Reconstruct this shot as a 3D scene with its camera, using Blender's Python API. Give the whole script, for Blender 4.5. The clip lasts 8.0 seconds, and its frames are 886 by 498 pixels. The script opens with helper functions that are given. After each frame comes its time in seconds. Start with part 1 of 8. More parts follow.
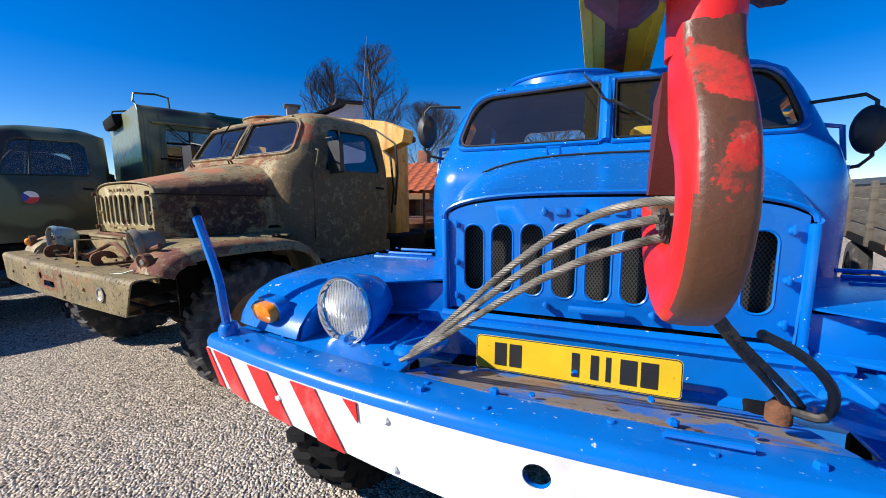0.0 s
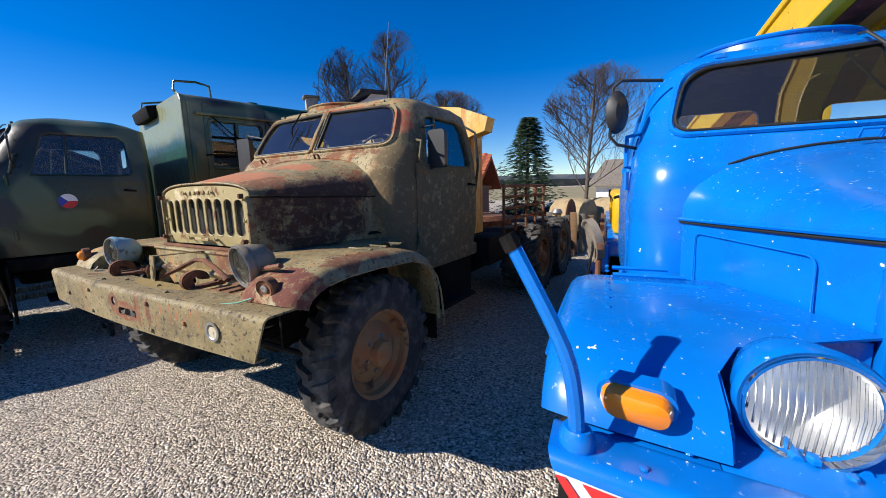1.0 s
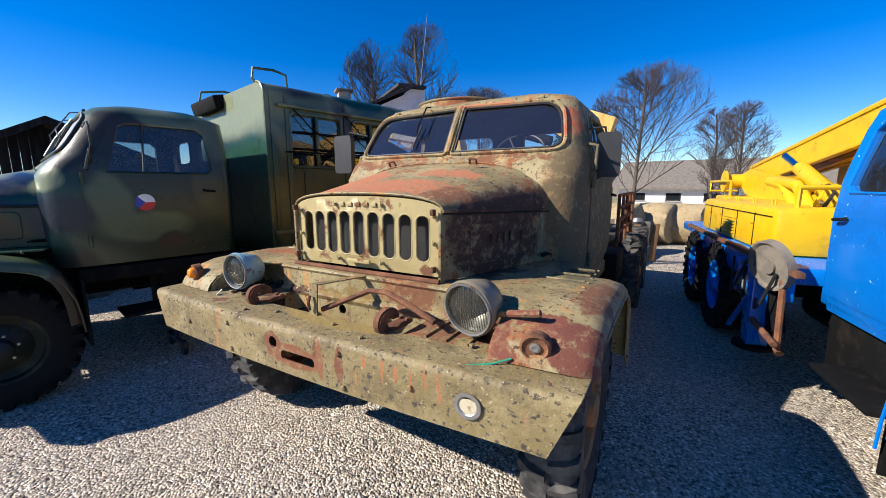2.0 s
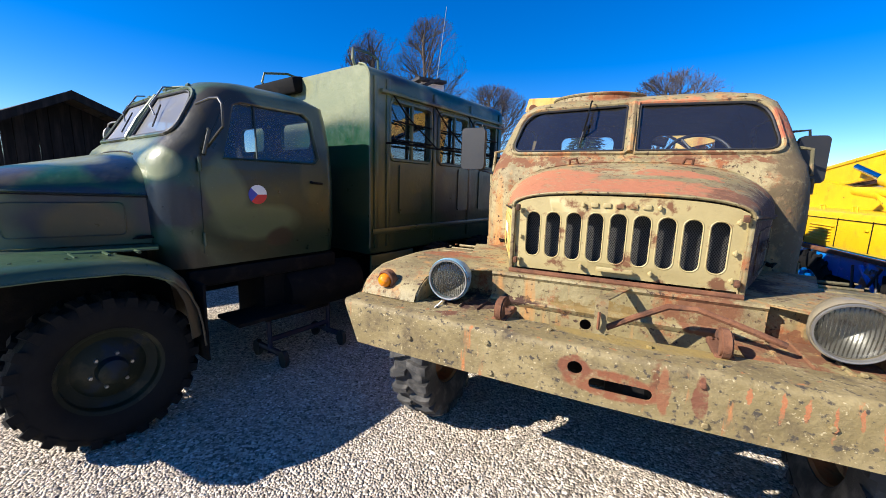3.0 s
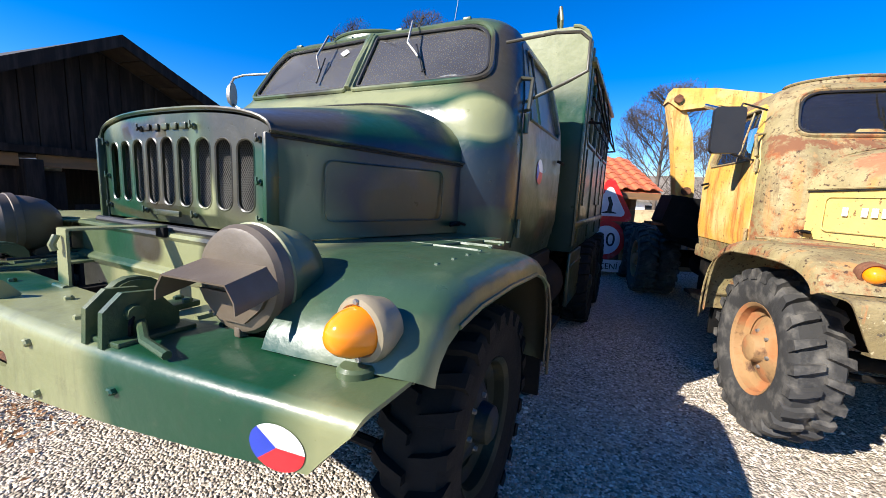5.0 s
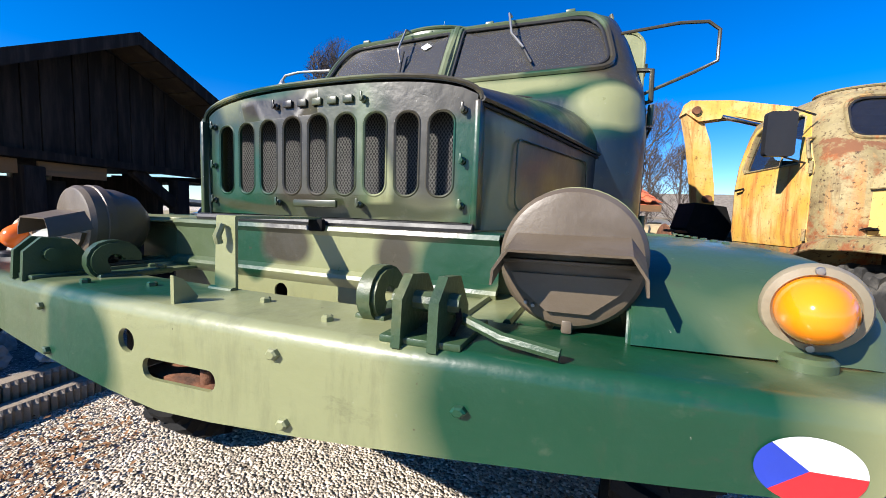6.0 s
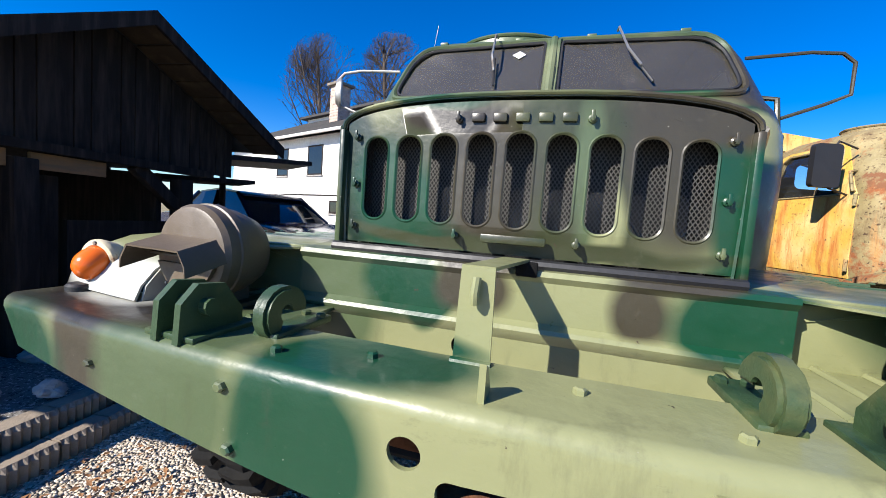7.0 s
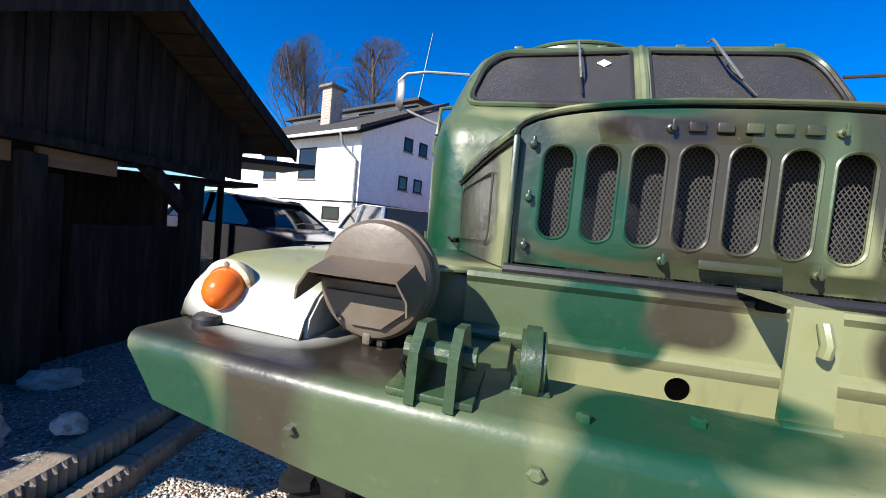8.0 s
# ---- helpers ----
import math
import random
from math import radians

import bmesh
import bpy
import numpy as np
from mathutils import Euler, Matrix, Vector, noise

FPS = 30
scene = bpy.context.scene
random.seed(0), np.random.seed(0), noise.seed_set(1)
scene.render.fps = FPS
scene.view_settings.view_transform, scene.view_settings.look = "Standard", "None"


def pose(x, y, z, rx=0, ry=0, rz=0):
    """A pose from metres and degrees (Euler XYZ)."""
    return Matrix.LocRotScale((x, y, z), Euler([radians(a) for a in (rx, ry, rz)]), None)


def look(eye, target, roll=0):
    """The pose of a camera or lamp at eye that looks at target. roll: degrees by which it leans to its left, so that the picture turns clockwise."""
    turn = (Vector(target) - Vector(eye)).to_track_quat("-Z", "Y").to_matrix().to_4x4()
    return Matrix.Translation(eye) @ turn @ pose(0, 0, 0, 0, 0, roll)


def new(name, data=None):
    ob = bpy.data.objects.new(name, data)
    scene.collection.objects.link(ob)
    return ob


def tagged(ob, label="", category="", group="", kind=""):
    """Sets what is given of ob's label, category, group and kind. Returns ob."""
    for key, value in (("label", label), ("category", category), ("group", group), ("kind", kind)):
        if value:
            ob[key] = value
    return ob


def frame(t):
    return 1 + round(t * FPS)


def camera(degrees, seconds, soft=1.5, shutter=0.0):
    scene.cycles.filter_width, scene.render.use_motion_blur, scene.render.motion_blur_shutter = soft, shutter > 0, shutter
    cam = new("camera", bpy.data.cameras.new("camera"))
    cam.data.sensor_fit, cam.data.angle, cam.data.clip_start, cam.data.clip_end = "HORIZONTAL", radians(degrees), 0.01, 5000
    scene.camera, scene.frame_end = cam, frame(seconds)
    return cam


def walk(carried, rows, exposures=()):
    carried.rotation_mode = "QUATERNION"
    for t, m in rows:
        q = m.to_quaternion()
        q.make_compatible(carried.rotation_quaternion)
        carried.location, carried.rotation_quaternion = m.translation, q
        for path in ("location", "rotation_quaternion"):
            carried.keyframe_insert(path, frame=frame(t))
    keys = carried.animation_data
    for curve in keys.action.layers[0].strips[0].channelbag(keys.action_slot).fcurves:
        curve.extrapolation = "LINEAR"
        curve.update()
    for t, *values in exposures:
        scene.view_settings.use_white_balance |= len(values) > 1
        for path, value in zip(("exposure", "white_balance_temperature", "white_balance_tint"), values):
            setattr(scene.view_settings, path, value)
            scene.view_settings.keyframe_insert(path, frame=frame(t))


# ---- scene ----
cam = camera(97.79, 8.0, soft=0.9)
PATH = [
    (0, look((3.730, -0.898, 1.402), (1.193, 3.357, 0.726), -0.61)),
    (0.5, look((3.159, -0.828, 1.414), (0.603, 3.407, 0.689), -1.33)),
    (1, look((2.629, -0.926, 1.462), (0.105, 3.320, 0.690), -1.57)),
    (1.2, look((2.418, -1.006, 1.493), (-0.074, 3.259, 0.722), -1.75)),
    (2.3, look((1.007, -1.159, 1.583), (-1.461, 3.110, 0.759), 0.59)),
    (2.5, look((0.741, -1.261, 1.586), (-1.651, 3.053, 0.768), 0.76)),
    (3, look((0.042, -1.515, 1.553), (-2.088, 2.933, 0.729), 1.64)),
    (3.5, look((-0.643, -1.659, 1.504), (-2.542, 2.898, 0.715), 2.13)),
    (4, look((-1.273, -1.797, 1.413), (-2.993, 2.849, 0.737), 3.31)),
    (4.5, look((-1.881, -1.790, 1.370), (-3.370, 2.928, 0.650), 2.98)),
    (4.7, look((-2.107, -1.799, 1.356), (-3.476, 2.944, 0.565), 3.44)),
    (5.8, look((-2.938, -1.839, 1.129), (-4.001, 3.029, 0.719), 0.70)),
    (6, look((-3.103, -1.823, 1.157), (-3.996, 3.077, 0.717), 2.01)),
    (6.5, look((-3.451, -1.756, 1.198), (-4.110, 3.183, 0.783), 3.20)),
    (7, look((-3.782, -1.706, 1.214), (-4.219, 3.261, 0.848), 4.25)),
    (7.5, look((-4.087, -1.672, 1.232), (-4.247, 3.316, 0.920), 5.22)),
    (8, look((-4.321, -1.584, 1.202), (-4.408, 3.409, 0.953), 5.35)),
]
EXPOSURES = [(0, 0.53), (1, 0.56), (2.5, 0.86), (3.5, 1.08), (4.5, 1.22), (6, 1.06), (7, 1.0), (8, 1.0)]
walk(cam, PATH, EXPOSURES)

# ---- sky, sun, exposure ----
SUN = Vector((-1.08, -1.05, 1.0)).normalized()
world = bpy.data.worlds.new("sky")
scene.world = world
world.use_nodes = True
wn = world.node_tree
sky = wn.nodes.new("ShaderNodeTexSky")
sky.sky_type = 'NISHITA'
sky.sun_disc = False
sky.sun_elevation = math.asin(SUN.z)
sky.sun_rotation = math.atan2(SUN.x, SUN.y)
sky.altitude = 600
sky.air_density = 1.0
sky.dust_density = 0.1
sky.ozone_density = 5.0
back = wn.nodes["Background"]
back.inputs["Strength"].default_value = 0.082
deep = wn.nodes.new("ShaderNodeHueSaturation")
deep.inputs["Saturation"].default_value = 1.40
deep.inputs["Value"].default_value = 1.20
deep.inputs["Hue"].default_value = 0.514
wn.links.new(sky.outputs[0], deep.inputs["Color"])
wn.links.new(deep.outputs[0], back.inputs["Color"])
sun = new("sun", bpy.data.lights.new("sun", 'SUN'))
sun.data.energy = 5.0
sun.data.angle = radians(0.53)
sun.data.color = (1.0, 0.942, 0.865)
sun.matrix_world = look(SUN * 30, (0, 0, 0))


# ---- materials ----
def nodes_of(name):
    m = bpy.data.materials.new(name)
    m.use_nodes = True
    nt = m.node_tree
    return m, nt, nt.nodes["Principled BSDF"]


def add(nt, kind, **values):
    n = nt.nodes.new(kind)
    for key, value in values.items():
        n.inputs[key.replace("_", " ")].default_value = value
    return n


def noise_mask(nt, coord, scale, lo, hi, detail=5, rough=0.6, shift=(0, 0, 0), stretch=(1, 1, 1), warp=0.0):
    mp = add(nt, "ShaderNodeMapping")
    mp.inputs["Location"].default_value = shift
    mp.inputs["Scale"].default_value = stretch
    nt.links.new(coord, mp.inputs["Vector"])
    tex = add(nt, "ShaderNodeTexNoise", Scale=scale, Detail=detail, Roughness=rough, Distortion=warp)
    nt.links.new(mp.outputs[0], tex.inputs["Vector"])
    rng = add(nt, "ShaderNodeMapRange")
    rng.inputs["From Min"].default_value = lo
    rng.inputs["From Max"].default_value = hi
    nt.links.new(tex.outputs["Fac"], rng.inputs["Value"])
    return rng.outputs[0]


def mix_colour(nt, fac, a, b):
    n = nt.nodes.new("ShaderNodeMix")
    n.data_type = 'RGBA'
    if isinstance(fac, float):
        n.inputs[0].default_value = fac
    else:
        nt.links.new(fac, n.inputs[0])
    for value, slot in ((a, n.inputs[6]), (b, n.inputs[7])):
        if isinstance(value, tuple):
            slot.default_value = (*value, 1)
        else:
            nt.links.new(value, slot)
    return n.outputs[2]


def mix_value(nt, fac, a, b):
    n = nt.nodes.new("ShaderNodeMix")
    nt.links.new(fac, n.inputs[0])
    for value, slot in ((a, n.inputs[2]), (b, n.inputs[3])):
        if isinstance(value, (int, float)):
            slot.default_value = value
        else:
            nt.links.new(value, slot)
    return n.outputs[0]


def upward(nt):
    """How far a face looks up, 0 to 1, for dust and droppings that lie on it."""
    geo = nt.nodes.new("ShaderNodeNewGeometry")
    sep = nt.nodes.new("ShaderNodeSeparateXYZ")
    nt.links.new(geo.outputs["Normal"], sep.inputs[0])
    rng = add(nt, "ShaderNodeMapRange")
    rng.inputs["From Min"].default_value = 0.3
    rng.inputs["From Max"].default_value = 0.95
    nt.links.new(sep.outputs["Z"], rng.inputs["Value"])
    return rng.outputs[0]


def daub(nt, coord, patches, colour, roughness, ragged=0.30):
    """Patches of rust, bare paint or painted shade with ragged edges: (x, y, z, reach in x, y, z, colour)."""
    warp = add(nt, "ShaderNodeTexNoise", Scale=6.0, Detail=8, Roughness=0.68)
    nt.links.new(coord, warp.inputs["Vector"])
    moved = nt.nodes.new("ShaderNodeVectorMath")
    moved.operation = 'MULTIPLY_ADD'
    moved.inputs[1].default_value = (ragged,) * 3
    nt.links.new(warp.outputs["Color"], moved.inputs[0])
    nt.links.new(coord, moved.inputs[2])
    for x, y, z, a, b, c, paint in patches:
        off = nt.nodes.new("ShaderNodeVectorMath")
        off.operation = 'SUBTRACT'
        off.inputs[1].default_value = (x + ragged / 2, y + ragged / 2, z + ragged / 2)
        nt.links.new(moved.outputs[0], off.inputs[0])
        fit = nt.nodes.new("ShaderNodeVectorMath")
        fit.operation = 'MULTIPLY'
        fit.inputs[1].default_value = (1 / a, 1 / b, 1 / c)
        nt.links.new(off.outputs[0], fit.inputs[0])
        size = nt.nodes.new("ShaderNodeVectorMath")
        size.operation = 'LENGTH'
        nt.links.new(fit.outputs[0], size.inputs[0])
        rng = add(nt, "ShaderNodeMapRange")
        rng.inputs["From Min"].default_value = 1.08
        rng.inputs["From Max"].default_value = 0.92
        nt.links.new(size.outputs["Value"], rng.inputs["Value"])
        grit = noise_mask(nt, coord, 17, 0.33, 0.50, 10, 0.72)
        both = add(nt, "ShaderNodeMath")
        both.operation = 'MULTIPLY'
        nt.links.new(rng.outputs[0], both.inputs[0])
        nt.links.new(grit, both.inputs[1])
        colour = mix_colour(nt, both.outputs[0], colour, paint)
        roughness = mix_value(nt, both.outputs[0], roughness, 0.9)
    return colour, roughness


def surface(name, base, layers=(), rough=0.5, metal=0.0, bump=0.15, bump_scale=60, jitter=0.12, coat=0.0, dust=None, spec=0.5, patches=(), ragged=0.30):
    """Paint or raw stuff. layers: (colour, scale, lo, hi, roughness, options). dust: (colour, scale, lo, hi) on upward faces."""
    m, nt, bsdf = nodes_of(name)
    coord = nt.nodes.new("ShaderNodeTexCoord").outputs["Object"]
    grain = noise_mask(nt, coord, 9, 0.25, 0.75, 6)
    colour = mix_colour(nt, grain, tuple(c * (1 - jitter) for c in base), tuple(min(1, c * (1 + jitter)) for c in base))
    roughness = None
    for i, (paint, scale, lo, hi, r, opts) in enumerate(layers):
        fac = noise_mask(nt, coord, scale, lo, hi, shift=(3.7 * i, 1.9 * i, 5.3 * i), **opts)
        colour = mix_colour(nt, fac, colour, paint)
        roughness = mix_value(nt, fac, rough if roughness is None else roughness, r)
    if patches:
        colour, roughness = daub(nt, coord, patches, colour, rough if roughness is None else roughness, ragged)
    if dust:
        up = upward(nt)
        fac = noise_mask(nt, coord, dust[1], dust[2], dust[3], 8)
        both = add(nt, "ShaderNodeMath")
        both.operation = 'MULTIPLY'
        nt.links.new(up, both.inputs[0])
        nt.links.new(fac, both.inputs[1])
        colour = mix_colour(nt, both.outputs[0], colour, dust[0])
        roughness = mix_value(nt, both.outputs[0], rough if roughness is None else roughness, 0.85)
    nt.links.new(colour, bsdf.inputs["Base Color"])
    if roughness is None:
        wear = noise_mask(nt, coord, 14, 0.3, 0.7, 5)
        roughness = mix_value(nt, wear, rough * 0.85, min(1, rough * 1.15))
    nt.links.new(roughness, bsdf.inputs["Roughness"])
    bsdf.inputs["Metallic"].default_value = metal
    bsdf.inputs["Coat Weight"].default_value = coat
    bsdf.inputs["Specular IOR Level"].default_value = spec
    if bump:
        fine = add(nt, "ShaderNodeTexNoise", Scale=bump_scale, Detail=6, Roughness=0.6)
        nt.links.new(coord, fine.inputs["Vector"])
        bp = add(nt, "ShaderNodeBump", Strength=bump, Distance=0.01)
        nt.links.new(fine.outputs["Fac"], bp.inputs["Height"])
        nt.links.new(bp.outputs[0], bsdf.inputs["Normal"])
    return m


def pane_glass(name, tint=(0.75, 0.82, 0.85), dirt=0.12, ior=1.5, haze=0.03):
    """A thin pane: clear, mirrors by Fresnel, with a film of dirt."""
    m, nt, bsdf = nodes_of(name)
    out = nt.nodes["Material Output"]
    clear = nt.nodes.new("ShaderNodeBsdfTransparent")
    clear.inputs[0].default_value = (*tint, 1)
    gloss = nt.nodes.new("ShaderNodeBsdfGlossy")
    gloss.inputs["Roughness"].default_value = haze
    fres = add(nt, "ShaderNodeFresnel", IOR=ior)
    first = nt.nodes.new("ShaderNodeMixShader")
    nt.links.new(fres.outputs[0], first.inputs[0])
    nt.links.new(clear.outputs[0], first.inputs[1])
    nt.links.new(gloss.outputs[0], first.inputs[2])
    coord = nt.nodes.new("ShaderNodeTexCoord").outputs["Object"]
    film = noise_mask(nt, coord, 3, 0.1, 0.9, 9, 0.6)
    scaled = add(nt, "ShaderNodeMath")
    scaled.operation = 'MULTIPLY_ADD'
    scaled.inputs[1].default_value = dirt * 0.8
    scaled.inputs[2].default_value = dirt * 0.5
    nt.links.new(film, scaled.inputs[0])
    dull = nt.nodes.new("ShaderNodeBsdfDiffuse")
    dull.inputs[0].default_value = (0.45, 0.42, 0.36, 1)
    second = nt.nodes.new("ShaderNodeMixShader")
    nt.links.new(scaled.outputs[0], second.inputs[0])
    nt.links.new(first.outputs[0], second.inputs[1])
    nt.links.new(dull.outputs[0], second.inputs[2])
    nt.links.new(second.outputs[0], out.inputs["Surface"])
    return m


def ground_gravel():
    m, nt, bsdf = nodes_of("gravel_bed")
    coord = nt.nodes.new("ShaderNodeTexCoord").outputs["Object"]
    vor = add(nt, "ShaderNodeTexVoronoi", Scale=66, Randomness=1.0)
    nt.links.new(coord, vor.inputs["Vector"])
    sep = nt.nodes.new("ShaderNodeSeparateColor")
    nt.links.new(vor.outputs["Color"], sep.inputs[0])
    stone = mix_colour(nt, sep.outputs[0], (0.050, 0.039, 0.028), (0.86, 0.730, 0.565))
    patch = noise_mask(nt, coord, 0.9, 0.35, 0.7, 6)
    stone = mix_colour(nt, patch, stone, mix_colour(nt, sep.outputs[1], (0.20, 0.162, 0.118), (0.74, 0.625, 0.485)))
    speck = noise_mask(nt, coord, 210, 0.62, 0.70, 3)
    stone = mix_colour(nt, speck, stone, (0.08, 0.065, 0.05))
    nt.links.new(stone, bsdf.inputs["Base Color"])
    bsdf.inputs["Roughness"].default_value = 0.9
    big = add(nt, "ShaderNodeTexNoise", Scale=6, Detail=4)
    nt.links.new(coord, big.inputs["Vector"])
    total = add(nt, "ShaderNodeMath")
    total.operation = 'MULTIPLY_ADD'
    total.inputs[1].default_value = -1.0
    nt.links.new(vor.outputs["Distance"], total.inputs[0])
    nt.links.new(big.outputs["Fac"], total.inputs[2])
    bp = add(nt, "ShaderNodeBump", Strength=1.0, Distance=0.022)
    nt.links.new(total.outputs[0], bp.inputs["Height"])
    nt.links.new(bp.outputs[0], bsdf.inputs["Normal"])
    return m


BLUE = surface("blue_enamel", (0.001, 0.155, 0.56), [((0.001, 0.118, 0.46), 3, 0.5, 0.72, 0.35, {}), ((0.75, 0.76, 0.74), 38, 0.735, 0.75, 0.9, {"detail": 2}), ((0.20, 0.10, 0.06), 24, 0.765, 0.785, 0.9, {})],
               rough=0.24, coat=0.15, bump=0.04, bump_scale=20, jitter=0.05, dust=((0.50, 0.56, 0.62), 62, 0.655, 0.70))
PRIMER, DARK_RUST, BROWN_RUST = (0.40, 0.145, 0.065), (0.060, 0.027, 0.016), (0.17, 0.070, 0.030)
# the first two, on the right side, are dark rust and painted shade together
HOOD_RUST_SHADE = [(0.62, 0.85, 1.32, 0.16, 0.5, 0.26, DARK_RUST), (0.62, 1.0, 1.45, 0.2, 0.4, 0.10, DARK_RUST), (0.05, 0.62, 1.60, 0.52, 0.17, 0.12, PRIMER), (-0.45, 0.8, 1.60, 0.30, 0.40, 0.16, PRIMER),
             (0.28, 0.95, 1.68, 0.24, 0.12, 0.10, PRIMER), (0.45, 0.62, 1.52, 0.12, 0.12, 0.10, BROWN_RUST), (-0.4, 1.3, 1.74, 0.6, 0.12, 0.025, BROWN_RUST), (0.5, 1.3, 1.76, 0.4, 0.12, 0.025, BROWN_RUST)]
FENDER_RUST = [(1.14, 0.18, 1.02, 0.10, 0.14, 0.09, (0.13, 0.040, 0.024)), (1.0, 0.26, 1.09, 0.11, 0.06, 0.05, (0.16, 0.048, 0.028)), (0.88, 0.18, 1.0, 0.05, 0.10, 0.08, (0.15, 0.045, 0.026)), (1.14, 0.6, 1.10, 0.07, 0.25, 0.08, BROWN_RUST), (0.36, 0.40, 1.02, 0.14, 0.10, 0.07, BROWN_RUST),
               (-0.05, 0.40, 0.97, 0.22, 0.10, 0.035, (0.20, 0.13, 0.04)), (-0.6, 0.35, 0.96, 0.3, 0.2, 0.03, DARK_RUST), (0.6, 0.35, 0.96, 0.3, 0.2, 0.03, BROWN_RUST)]
# the first two darken the cab's right side: its shade as paint; the rest is rust
CAB_RUST_SHADE = [(0.97, 1.9, 1.4, 0.15, 1.2, 0.85, (0.098, 0.084, 0.042)), (0.92, 1.38, 1.45, 0.25, 0.2, 0.40, (0.125, 0.088, 0.042)), (-0.93, 1.7, 1.25, 0.12, 0.22, 0.30, (0.48, 0.20, 0.05)), (-0.85, 1.45, 1.75, 0.10, 0.3, 0.08, BROWN_RUST), (0.85, 1.45, 2.03, 0.10, 0.2, 0.16, (0.40, 0.11, 0.05)), (0.20, 1.6, 2.14, 0.25, 0.2, 0.03, PRIMER)]
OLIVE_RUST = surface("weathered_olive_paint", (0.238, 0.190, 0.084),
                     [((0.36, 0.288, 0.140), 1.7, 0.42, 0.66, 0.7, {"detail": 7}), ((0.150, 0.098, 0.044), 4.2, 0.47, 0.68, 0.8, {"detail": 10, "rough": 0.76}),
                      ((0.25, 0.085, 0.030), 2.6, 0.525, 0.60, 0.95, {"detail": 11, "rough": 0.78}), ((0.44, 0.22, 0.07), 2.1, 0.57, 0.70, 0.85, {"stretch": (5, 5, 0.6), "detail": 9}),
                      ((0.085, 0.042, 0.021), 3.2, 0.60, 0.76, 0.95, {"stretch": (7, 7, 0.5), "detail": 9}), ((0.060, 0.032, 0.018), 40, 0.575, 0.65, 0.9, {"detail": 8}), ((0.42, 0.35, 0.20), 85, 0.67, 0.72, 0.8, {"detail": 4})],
                     rough=0.56, bump=0.6, bump_scale=30, jitter=0.18, patches=HOOD_RUST_SHADE + FENDER_RUST + CAB_RUST_SHADE, ragged=0.27)
YELLOW_RUST = surface("weathered_yellow_paint", (0.60, 0.36, 0.065), [((0.70, 0.52, 0.22), 2.0, 0.45, 0.66, 0.7, {"detail": 8}), ((0.48, 0.17, 0.035), 2.2, 0.50, 0.66, 0.85, {"stretch": (5, 5, 0.7), "detail": 10, "rough": 0.7}),
                                                                  ((0.14, 0.055, 0.022), 6, 0.60, 0.68, 0.95, {"detail": 11, "rough": 0.72}), ((0.16, 0.08, 0.04), 40, 0.62, 0.68, 0.9, {"detail": 6})], rough=0.6, bump=0.35, bump_scale=40)
CRANE_YELLOW = surface("crane_yellow_paint", (0.66, 0.40, 0.006), [((0.42, 0.24, 0.02), 4, 0.58, 0.74, 0.6, {"detail": 8}), ((0.10, 0.06, 0.03), 11, 0.67, 0.72, 0.9, {"detail": 9})], rough=0.42, bump=0.12)


